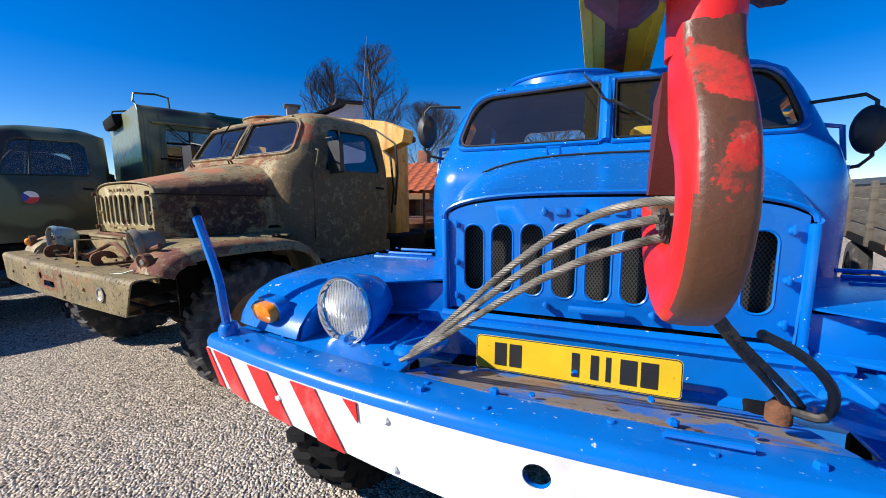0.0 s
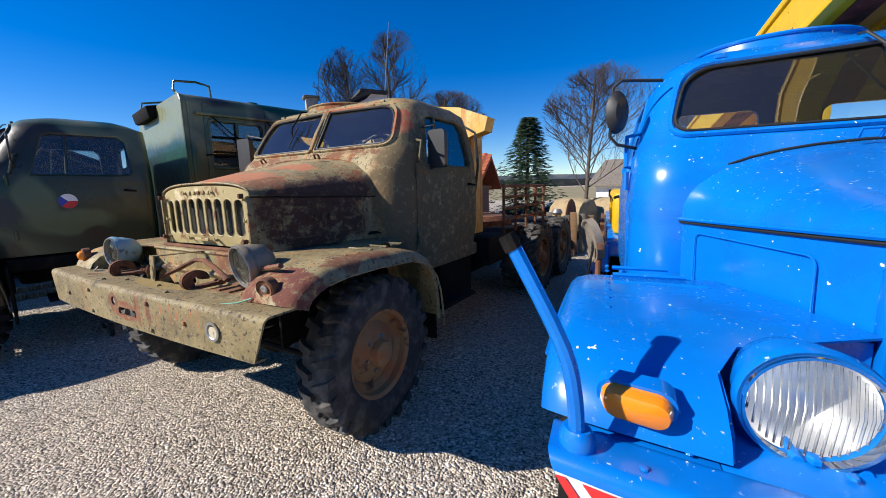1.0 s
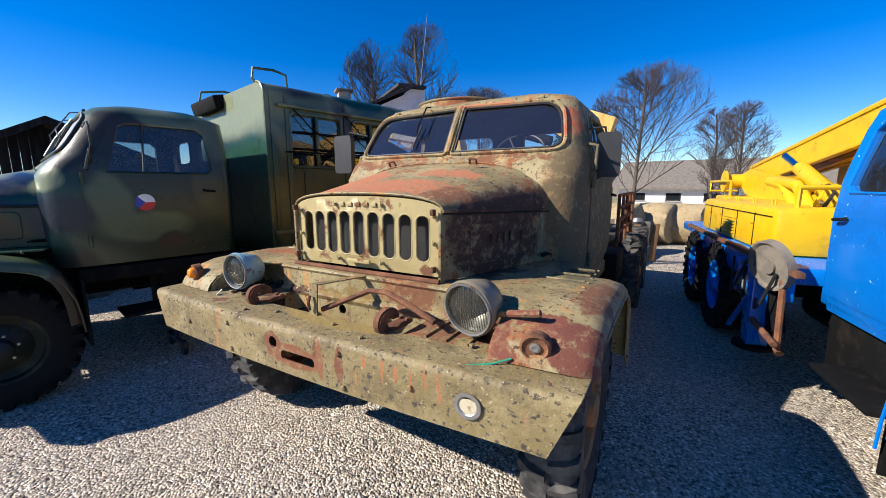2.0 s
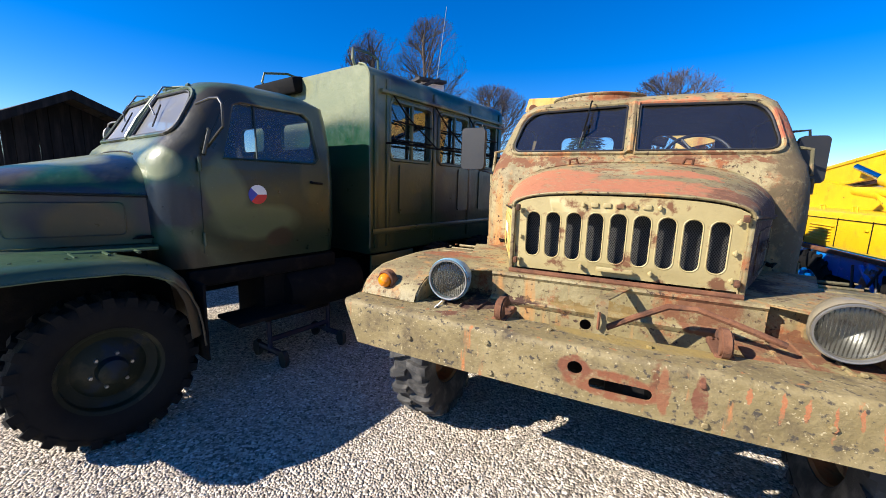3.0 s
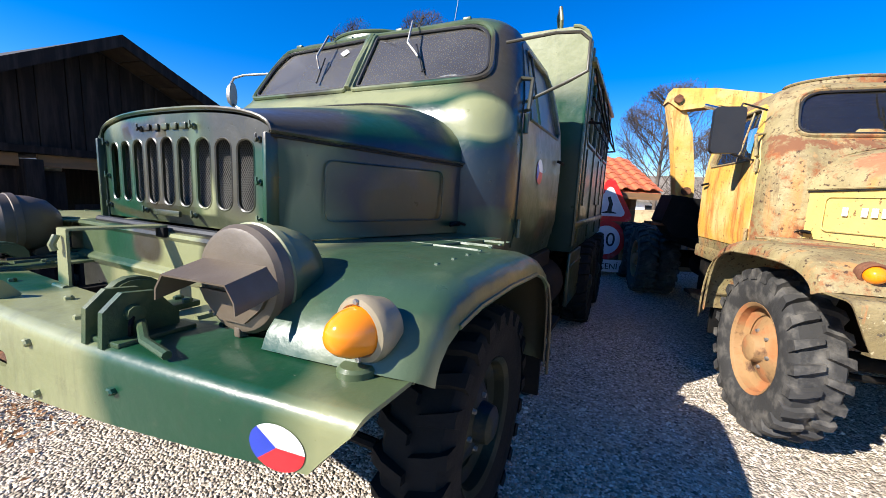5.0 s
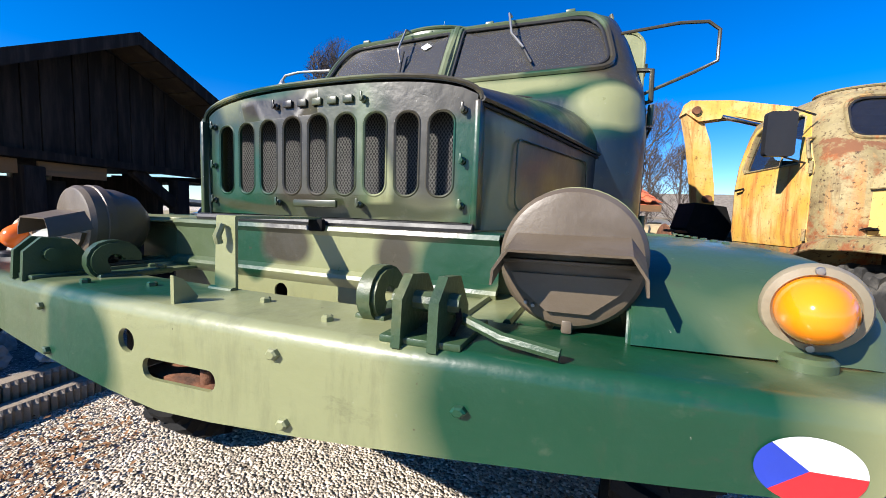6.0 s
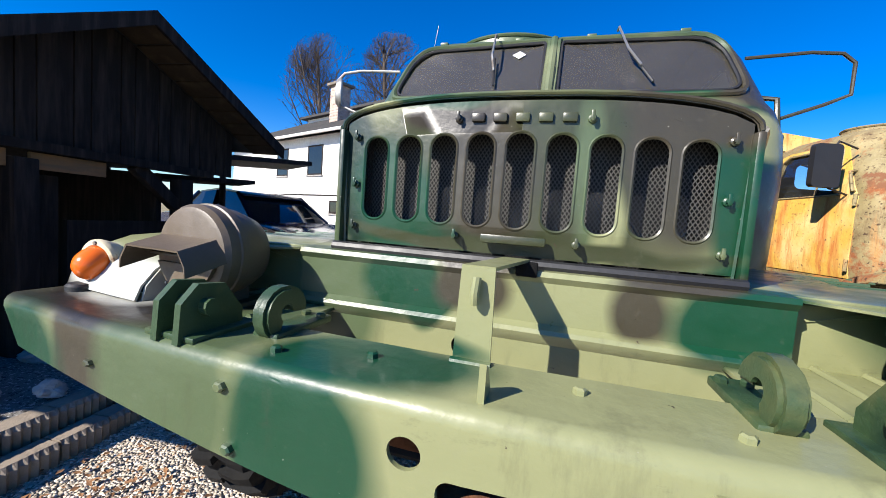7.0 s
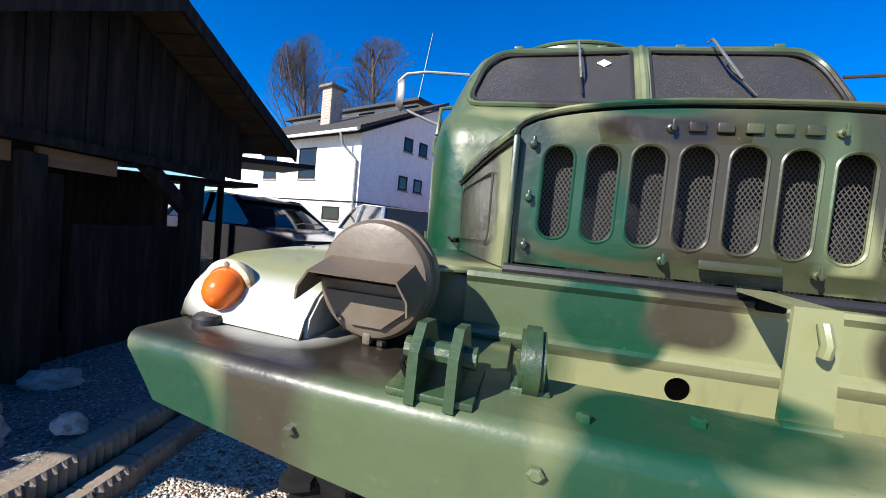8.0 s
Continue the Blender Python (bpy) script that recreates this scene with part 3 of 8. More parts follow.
def lathe(bm, profile, m=None, sides=32):
    """Turns (radius, height) pairs round z, then moves them by m."""
    m = m or Matrix()
    rings = []
    for r, h in profile:
        if r < 1e-5:
            rings.append([bm.verts.new(m @ Vector((0, 0, h)))])
        else:
            rings.append([bm.verts.new(m @ Vector((r * math.cos(2 * math.pi * k / sides), r * math.sin(2 * math.pi * k / sides), h))) for k in range(sides)])
    for a, b in zip(rings, rings[1:]):
        for k in range(sides):
            q = (k + 1) % sides
            if len(a) == 1 and len(b) == 1:
                continue
            if len(a) == 1:
                bm.faces.new((a[0], b[q], b[k]))
            elif len(b) == 1:
                bm.faces.new((a[k], a[q], b[0]))
            else:
                bm.faces.new((a[k], a[q], b[q], b[k]))
    return bm


def loft(bm, sections, closed=False, cap=False):
    """Skins rows of points; each row has as many points as the next."""
    rows = [[bm.verts.new(p) for p in s] for s in sections]
    n = len(rows[0])
    for a, b in zip(rows, rows[1:]):
        for k in range(n if closed else n - 1):
            q = (k + 1) % n
            bm.faces.new((a[k], a[q], b[q], b[k]))
    if cap:
        bm.faces.new(rows[0][::-1])
        bm.faces.new(rows[-1])
    return bm


def thicken(bm, t):
    """Gives a sheet a thickness."""
    bmesh.ops.recalc_face_normals(bm, faces=bm.faces)
    bmesh.ops.solidify(bm, geom=bm.faces[:], thickness=t)
    return bm


def rounded(w0, h0, w1, h1, r, n=5):
    """A rounded rectangle from (w0, h0) to (w1, h1); r: one radius, or four from the lower left, anticlockwise."""
    rs = r if isinstance(r, (list, tuple)) else (r,) * 4
    pts = []
    for (cx, cy, sx, sy, start), q in zip(((w0, h0, 1, 1, 180), (w1, h0, -1, 1, 270), (w1, h1, -1, -1, 0), (w0, h1, 1, -1, 90)), rs):
        for k in range(n + 1):
            a = radians(start + 90 * k / n)
            pts.append((cx + sx * q + q * math.cos(a), cy + sy * q + q * math.sin(a)))
    return pts


def plate(outline, holes, t, place):
    """A plate t thick with holes that go through it. place(a, b, depth) gives a point in space."""
    bm = bmesh.new()
    edges = []
    for loop in [outline, *holes]:
        vs = [bm.verts.new((a, b, 0)) for a, b in loop]
        edges += [bm.edges.new((vs[i], vs[(i + 1) % len(vs)])) for i in range(len(vs))]
    bmesh.ops.triangle_fill(bm, use_beauty=True, use_dissolve=False, edges=edges)
    made = bmesh.ops.extrude_face_region(bm, geom=bm.faces[:])["geom"]
    for v in made:
        if isinstance(v, bmesh.types.BMVert):
            v.co.z = t
    for v in bm.verts:
        v.co = Vector(place(*v.co))
    return bm


def carved(ob, cutters, lining=None):
    """Cuts closed bodies out of a mesh for good. lining: a material for the hollow that the first one leaves."""
    for number, bm in enumerate(cutters):
        bmesh.ops.recalc_face_normals(bm, faces=bm.faces)
        me = bpy.data.meshes.new("cut")
        bm.to_mesh(me)
        bm.free()
        tool = new("cut", me)
        bpy.context.view_layer.update()
        tool.matrix_world = ob.matrix_world
        if lining:
            while len(ob.data.materials) < 2:
                ob.data.materials.append(lining)
            me.materials.append(ob.data.materials[0])
            me.materials.append(lining)
            for f in me.polygons:
                f.material_index = 1 if number == 0 else 0
        mod = ob.modifiers.new("cut", 'BOOLEAN')
        mod.operation, mod.solver, mod.object = 'DIFFERENCE', 'EXACT', tool
        bpy.context.view_layer.update()
        made = bpy.data.meshes.new_from_object(ob.evaluated_get(bpy.context.evaluated_depsgraph_get()))
        ob.modifiers.clear()
        ob.data = made
        bpy.data.objects.remove(tool)
    ob.data.shade_smooth()
    ob.data.set_sharp_from_angle(angle=radians(35))
    return ob


def facing(ob, way):
    """Turns a pane so that its face looks along way."""
    me = ob.data
    if sum((f.normal * f.area for f in me.polygons), Vector()).dot(Vector(way)) < 0:
        me.flip_normals()
    ob.visible_shadow = False
    return ob


def letters(text, size, m, material, parent, name="lettering", depth=0.002):
    cu = bpy.data.curves.new(name, 'FONT')
    cu.body, cu.size, cu.extrude = text, size, depth
    cu.align_x, cu.align_y = 'CENTER', 'CENTER'
    tmp = new(name, cu)
    bpy.context.view_layer.update()
    me = bpy.data.meshes.new_from_object(tmp.evaluated_get(bpy.context.evaluated_depsgraph_get()))
    bpy.data.objects.remove(tmp)
    me.transform(m)
    me.materials.clear()
    return placed(name, me, material, parent, smooth=0)


FRONT = Matrix(((1, 0, 0, 0), (0, 0, -1, 0), (0, 1, 0, 0), (0, 0, 0, 1)))   # turns z into -y: faces the front of a truck


# ---- the trucks: one type of cab and front, three times ----
def lerp_table(x, table):
    for (x0, a), (x1, b) in zip(table, table[1:]):
        if x <= x1:
            return a + (b - a) * max(0.0, (x - x0)) / (x1 - x0)
    return table[-1][1]


CAB_FRONT = [(0.90, 1.27), (1.40, 1.25), (1.62, 1.26), (1.72, 1.32), (1.78, 1.385), (1.85, 1.425), (2.018, 1.52), (2.13, 1.59), (2.186, 1.66), (2.225, 1.78), (2.253, 2.0)]
CAB_HALF = [(0.90, 0.93), (1.10, 0.965), (1.50, 0.97), (1.72, 0.95), (1.85, 0.92), (2.018, 0.875), (2.13, 0.83), (2.186, 0.77), (2.225, 0.66), (2.253, 0.45)]
CAB_BACK = 2.60


def cab_front(u, z):
    """Where the cab's skin stands at the front."""
    f, w = lerp_table(z, CAB_FRONT), lerp_table(z, CAB_HALF)
    r = 0.20
    over = max(0.0, min(abs(u) - (w - r), r))
    return f + r - math.sqrt(max(0.0, r * r - over * over))


def cab_ring(z, inset=0.0):
    f, w = lerp_table(z, CAB_FRONT) + inset, lerp_table(z, CAB_HALF) - inset
    b = CAB_BACK - inset - max(0.0, z - 2.13) * 2.2
    pts = []
    for cx, cy, r, start in ((-w, f, 0.20 - inset / 2, 180), (w, f, 0.20 - inset / 2, 270), (w, b, 0.10, 0), (-w, b, 0.10, 90)):
        sx = 1 if cx < 0 else -1
        sy = 1 if start >= 180 else -1
        for k in range(9):
            a = radians(start + 90 * k / 8)
            pts.append(Vector((cx + sx * r + r * math.cos(a), cy + sy * r + r * math.sin(a), z)))
    return pts


def ws_outline(side, grow=0.0, n=5):
    """The outline of one half of the windscreen, seen from the front."""
    g = grow
    base = [(0.035 - g, 1.805 - g, 0.02), (0.815 + g, 1.805 - g, 0.09), (0.745 + g, 2.115 + g, 0.12), (0.035 - g, 2.140 + g, 0.02)]
    pts = []
    for i, (x, z, r) in enumerate(base):
        p, a, b = Vector((x, z)), Vector(base[i - 1][:2]), Vector(base[(i + 1) % 4][:2])
        da, db = (a - p).normalized(), (b - p).normalized()
        for k in range(n + 1):
            s = k / n
            q = (p + da * r) * (1 - s) ** 2 + p * 2 * s * (1 - s) + (p + db * r) * s ** 2
            pts.append((side * q.x, q.y))
    return pts


def side_window(grow=0.0):
    g = grow
    return [(1.66 - g, 1.655 - g), (2.38 + g, 1.655 - g), (2.42 + g, 1.69), (2.40 + g, 2.00), (2.34 + g, 2.05 + g), (1.84, 2.05 + g), (1.78 - g, 2.02 + g)]


def prism(outline, lo, hi, place):
    bm = bmesh.new()
    rows = [[bm.verts.new(place(a, b, d)) for a, b in outline] for d in (lo, hi)]
    n = len(outline)
    for k in range(n):
        bm.faces.new((rows[0][k], rows[0][(k + 1) % n], rows[1][(k + 1) % n], rows[1][k]))
    bm.faces.new(rows[0][::-1])
    bm.faces.new(rows[1])
    return bm


HOOD_ROWS = [0.455, 0.50, 0.60, 0.75, 0.90, 1.05, 1.17, 1.30]


def hood_at(v):
    t = max(0.0, (v - 0.455) / 0.845)
    return 0.50 + 0.29 * t ** 0.92, 1.455 - 0.025 * t, 1.532 + 0.195 * t


def hood_arc(v, lift=0.0, n=20):
    b, side, top = hood_at(v)
    pts = []
    for k in range(n + 1):
        a = math.pi * k / n
        c, s = math.cos(a), math.sin(a)
        pts.append(Vector((math.copysign(abs(c) ** 0.72, c) * (b + lift), v, side + (top - side + lift) * abs(s) ** 0.85)))
    return pts


def fender_path(lift=0.0):
    return [(0.135, 0.966), (0.150, 1.00), (0.185, 1.038), (0.245, 1.072), (0.33, 1.098), (0.45, 1.112), (0.70, 1.112), (1.00, 1.095), (1.13, 1.06), (1.23, 1.01), (1.30, 0.93), (1.345, 0.82), (1.365, 0.70), (1.375, 0.56)]


def joined(me, bm):
    """Grows a second body onto a mesh, so that they are one."""
    bmesh.ops.recalc_face_normals(bm, faces=bm.faces)
    other = bpy.data.meshes.new("grown")
    bm.to_mesh(other)
    bm.free()
    ob, tool = new("grow", me), new("grown", other)
    mod = ob.modifiers.new("grow", 'BOOLEAN')
    mod.operation, mod.solver, mod.object = 'UNION', 'EXACT', tool
    bpy.context.view_layer.update()
    made = bpy.data.meshes.new_from_object(ob.evaluated_get(bpy.context.evaluated_depsgraph_get()))
    for o in (ob, tool):
        bpy.data.objects.remove(o)
    made.name = "tyre"
    return made


def wheel_meshes():
    """Tyre, rim and wheel disc about the origin, the axle along x, the outer side at +x."""
    R, W = 0.475, 0.115
    to_x = Matrix(((0, 0, 1, 0), (0, 1, 0, 0), (-1, 0, 0, 0), (0, 0, 0, 1)))
    bm = bmesh.new()
    lathe(bm, [(0.265, -W * 0.78), (0.31, -W), (0.39, -W * 1.04), (0.435, -W * 0.95), (0.452, -W * 0.8), (0.456, 0), (0.452, W * 0.8), (0.435, W * 0.95), (0.39, W * 1.04), (0.31, W), (0.265, W * 0.78)], to_x, 48)
    bmesh.ops.recalc_face_normals(bm, faces=bm.faces)
    tyre = bpy.data.meshes.new("tyre")
    lathe_caps = [e for e in bm.edges if e.is_boundary]
    bmesh.ops.bridge_loops(bm, edges=lathe_caps)
    bmesh.ops.recalc_face_normals(bm, faces=bm.faces)
    bm.to_mesh(tyre)
    bm.free()
    bm = bmesh.new()
    for side in (-1, 1):
        for k in range(24):
            a = 2 * math.pi * (k + (0.5 if side > 0 else 0)) / 24
            m = Matrix.Rotation(a, 4, 'X')
            pts = []
            for x, w, h0, h1 in ((side * 0.006, 0.020, 0.440, 0.482), (side * 0.075, 0.024, 0.437, 0.484), (side * 0.122, 0.031, 0.405, 0.464)):
                skew = 0.10 * abs(x)
                pts.append([m @ Vector((x, skew * 3 - w, h0)), m @ Vector((x, skew * 3 - w * 0.8, h1)), m @ Vector((x, skew * 3 + w * 0.8, h1)), m @ Vector((x, skew * 3 + w, h0))])
            loft(bm, pts, closed=True, cap=True)
    tyre = joined(tyre, bm)
    bm = bmesh.new()
    lathe(bm, [(0.20, W * 0.2), (0.245, W * 0.35), (0.25, W * 0.72), (0.262, W * 0.80), (0.272, W * 0.84), (0.272, W * 0.76), (0.255, W * 0.6), (0.255, -W * 0.6), (0.272, -W * 0.80)], to_x, 40)
    rim = bpy.data.meshes.new("rim")
    bmesh.ops.recalc_face_normals(bm, faces=bm.faces)
    bm.to_mesh(rim)
    bm.free()
    bm = bmesh.new()
    lathe(bm, [(0, W * 1.05), (0.055, W * 1.05), (0.075, W * 0.95), (0.085, W * 0.55), (0.13, W * 0.45), (0.19, W * 0.12), (0.222, W * 0.16), (0.222, W * 0.02), (0.0, W * 0.02)], to_x, 40)
    disc = bpy.data.meshes.new("wheel")
    bmesh.ops.recalc_face_normals(bm, faces=bm.faces)
    bm.to_mesh(disc)
    bm.free()
    bm = bmesh.new()
    lathe(bm, [(0, 0.02), (0.010, 0.02), (0.014, 0.0)], to_x, 6)
    nut = bpy.data.meshes.new("wheel_nut")
    bmesh.ops.recalc_face_normals(bm, faces=bm.faces)
    bm.to_mesh(nut)
    bm.free()
    return tyre, rim, disc, nut


TYRE, RIM, DISC, NUT = wheel_meshes()


def add_wheel(truck, u, v, z, body_paint, turn=0.0, steer=0.0, rubber=RUBBER, size=1.0):
    def dressed(me, material):
        me = me.copy()
        me.materials.clear()
        return placed(me.name.split(".")[0], me, material)
    wheel = dressed(DISC, body_paint)
    wheel.parent = truck
    wheel.matrix_basis = pose(u, v, z, 0, 0, (180 if u < 0 else 0) + steer) @ pose(0, 0, 0, turn) @ Matrix.Diagonal((1.0, size, size, 1.0))
    for me, material in ((TYRE, rubber), (RIM, body_paint)):
        ob = dressed(me, material)
        ob.parent = wheel
    for k in range(6):
        ob = placed("wheel_nut", NUT, STEEL)
        ob.parent = wheel
        ob.location = (0.050, 0.105 * math.cos(k * math.pi / 3), 0.105 * math.sin(k * math.pi / 3))
    return wheel


def lamp_matrix(u, v, z, yaw=0, tip=0):
    """A frame whose z looks out of the front of the truck."""
    return pose(u, v, z, tip, 0, yaw) @ FRONT


def round_headlamp(truck, u, v, z, rim_paint, yaw=0, tip=0, radius=0.098, glass=LENS_GLASS, rim_metal=STEEL, mirror_metal=CHROME):
    m = lamp_matrix(u, v, z, yaw, tip)
    r = radius
    shell = part("headlamp", lathe(bmesh.new(), [(0.0, -0.125), (r * 0.45, -0.12), (r * 0.8, -0.09), (r * 1.0, -0.03), (r * 1.02, 0.0), (r * 1.09, 0.004), (r * 1.12, 0.018), (r * 1.08, 0.03), (r * 0.98, 0.026), (r * 0.98, 0.0)], m, 40), rim_paint, truck, "round headlamp shell")
    part("reflector", lathe(bmesh.new(), [(0, -0.07), (r * 0.4, -0.062), (r * 0.75, -0.03), (r * 0.97, 0.012)], m, 32), mirror_metal, shell)
    bm = lathe(bmesh.new(), [(0, 0.034), (r * 0.5, 0.031), (r * 0.8, 0.025), (r * 0.99, 0.016)], m, 40)
    facing(part("lens", bm, glass, shell, "fluted glass lens"), (0, -1, 0))
    bm = bmesh.new()
    for k in range(-8, 9):
        x = k * r * 0.11
        h = math.sqrt(max(0.0, (r * 0.9) ** 2 - x * x))
        lift = 0.022 + 0.010 * (1 - (x / r) ** 2)
        tube(bm, [m @ Vector((x, -h, 0.020)), m @ Vector((x, 0, lift)), m @ Vector((x, h, 0.020))], 0.0022, 5)
    ribs = tagged(part("lens_relief", bm, glass, shell), kind="stuff")
    ribs.visible_shadow = False
    part("lamp_bracket", block((u, v + 0.07, z - r - 0.03), (0.05, 0.06, 0.07), 0.008), UNDER, shell)
    part("lamp_rim", lathe(bmesh.new(), [(r * 1.04, 0.030), (r * 1.02, 0.037), (r * 0.965, 0.036), (r * 0.945, 0.024)], m, 40), rim_metal, shell, "metal lens rim")
    return shell


def covered_headlamp(truck, u, v, z, paint, drum_paint):
    """A headlamp behind a blackout cover with a visor slot."""
    m = lamp_matrix(u, v, z)
    r = 0.112
    shell = part("headlamp", lathe(bmesh.new(), [(0, -0.13), (r * 0.5, -0.125), (r * 0.85, -0.09), (r, -0.04), (r * 1.02, 0.0), (r * 1.10, 0.003), (r * 1.10, 0.022), (r * 1.02, 0.026), (r * 1.02, 0.05)], m, 44), drum_paint, truck, "headlamp under a blackout cover")
    cover = part("blackout_cover", lathe(bmesh.new(), [(r * 1.06, 0.024), (r * 1.07, 0.05), (r * 1.0, 0.062), (r * 0.9, 0.066), (0, 0.068)], m, 44), paint, shell, "brown sheet-metal blackout cover")
    bm = bmesh.new()
    roof = []
    for d, s in ((0.055, 1.0), (0.155, 0.97)):
        drop = -0.025 * (d - 0.055) / 0.1
        roof.append([m @ Vector((x * s, y + drop, d)) for x, y in ((-r * 1.02, -0.012), (-r * 1.0, 0.012), (-r * 0.80, 0.044), (r * 0.80, 0.044), (r * 1.0, 0.012), (r * 1.02, -0.012))])
    loft(bm, roof)
    thicken(bm, 0.004)
    part("visor", bm, paint, shell, "brown sheet-metal visor")
    part("slot", block(m @ Vector((0, 0.022, 0.070)), (r * 1.66, 0.012, 0.026), 0.002), CORE, shell, "dark light slot")
    part("slot_lip", block(m @ Vector((0, -0.004, 0.075)), (r * 1.9, 0.025, 0.006), 0.001), paint, shell)
    pts = [(-r * 0.84, -0.025), (r * 0.84, -0.025), (r * 0.70, -r * 0.45), (r * 0.30, -r * 0.78), (-r * 0.30, -r * 0.78), (-r * 0.70, -r * 0.45)]
    part("pressed_panel", prism(pts, 0.060, 0.076, lambda a, b, d: m @ Vector((a, b, d))), paint, cover)
    part("catch", block(m @ Vector((0, -r * 1.02, 0.055)), (0.018, 0.022, 0.024), 0.004), paint, cover)
    for k in (-1, 0, 1):
        part("rivet", lathe(bmesh.new(), [(0.004, 0.07), (0.003, 0.0735), (0, 0.074)], m @ Matrix.Translation((-r * 0.50 + 0.012 * k, -r * 0.72 + 0.004 * abs(k), 0)), 8), STEEL, cover)
    part("lamp_bracket", block((u, v + 0.07, z - r - 0.01), (0.05, 0.06, 0.06), 0.008), drum_paint, shell)
    return shell


def pointed_indicator(truck, u, v, z, base_paint):
    m = pose(u, v, z, 4, 0, -14 if u > 0 else 14) @ FRONT
    base = part("indicator", lathe(bmesh.new(), [(0.0, -0.05), (0.050, -0.05), (0.063, -0.006), (0.064, 0.006), (0.060, 0.014), (0.050, 0.017), (0.045, 0.010), (0, 0.010)], m, 36), base_paint, truck, "orange turn signal with a painted ring")
    part("lens", lathe(bmesh.new(), [(0.047, 0.012), (0.046, 0.026), (0.041, 0.045), (0.031, 0.062), (0.018, 0.073), (0, 0.077)], m, 32), AMBER if u > 0 else ORANGE_LENS, base, "pointed orange lens")
    for k in (-1, 1):
        part("screw", lathe(bmesh.new(), [(0.006, 0.016), (0.005, 0.020), (0, 0.0205)], m @ Matrix.Translation((0.0, 0.055 * k, 0)), 10), STEEL, base)


def flat_indicator(truck, u, v, z, house):
    m = pose(u, v, z, 10, 0, 4 if u > 0 else -4) @ FRONT
    outline = rounded(-0.064, -0.031, 0.064, 0.031, 0.029)
    base = part("indicator", prism(rounded(-0.072, -0.038, 0.072, 0.038, 0.034), -0.03, 0.008, lambda a, b, d: m @ Vector((a, b, d))), house, truck, "oblong orange turn signal")
    bm = bmesh.new()
    loft(bm, [[m @ Vector((a * s, b * s, d)) for a, b in outline] for s, d in ((1, 0.006), (1, 0.024), (0.9, 0.038), (0.6, 0.044), (0.02, 0.046))], closed=True, cap=True)
    part("lens", bm, AMBER, base, "oblong orange lens")


def round_indicator(truck, u, v, z, house, lens):
    m = pose(u, v, z, 8, 0, 6 if u > 0 else -6) @ FRONT
    base = part("indicator", lathe(bmesh.new(), [(0, -0.03), (0.048, -0.03), (0.050, 0.006), (0.042, 0.012), (0.036, 0.006), (0, 0.0)], m, 28), house, truck, "round turn signal" if lens else "round lamp socket with its lens missing")
    if lens:
        part("lens", lathe(bmesh.new(), [(0.036, 0.004), (0.035, 0.02), (0.026, 0.036), (0.012, 0.043), (0, 0.044)], m, 24), lens, base)
    else:
        part("socket", lathe(bmesh.new(), [(0.018, 0.0), (0.018, 0.010), (0.010, 0.012), (0, 0.008)], m, 16), STEEL, base)


def bowed(truck, middle, ends):
    """Bows the front end in plan, as these pressed bumpers are: its middle stands forward, its ends lie back."""
    for ob in truck.children_recursive:
        if ob.type != 'MESH' or ob.name.split(".")[0] in ("wheel", "tyre", "rim", "wheel_nut", "chassis_rail"):
            continue
        for v in ob.data.vertices:
            near = min(1.0, max(0.0, (0.30 - v.co.y) / 0.16))
            if near > 0 and v.co.z > 0.3:
                v.co.y += near * (middle + ends * v.co.x ** 2)


def tapered(truck, rise):
    """Raises the lower edge of the bumper towards its ends."""
    for ob in truck.children_recursive:
        if ob.type == 'MESH' and ob.name.split(".")[0] in ("bumper", "bolt", "bumper_face", "red_stripe"):
            for v in ob.data.vertices:
                if v.co.y < 0.07 and v.co.z < 0.935:
                    v.co.z += rise * math.sqrt(v.co.x ** 2 + 0.003) * (0.935 - v.co.z) / 0.185


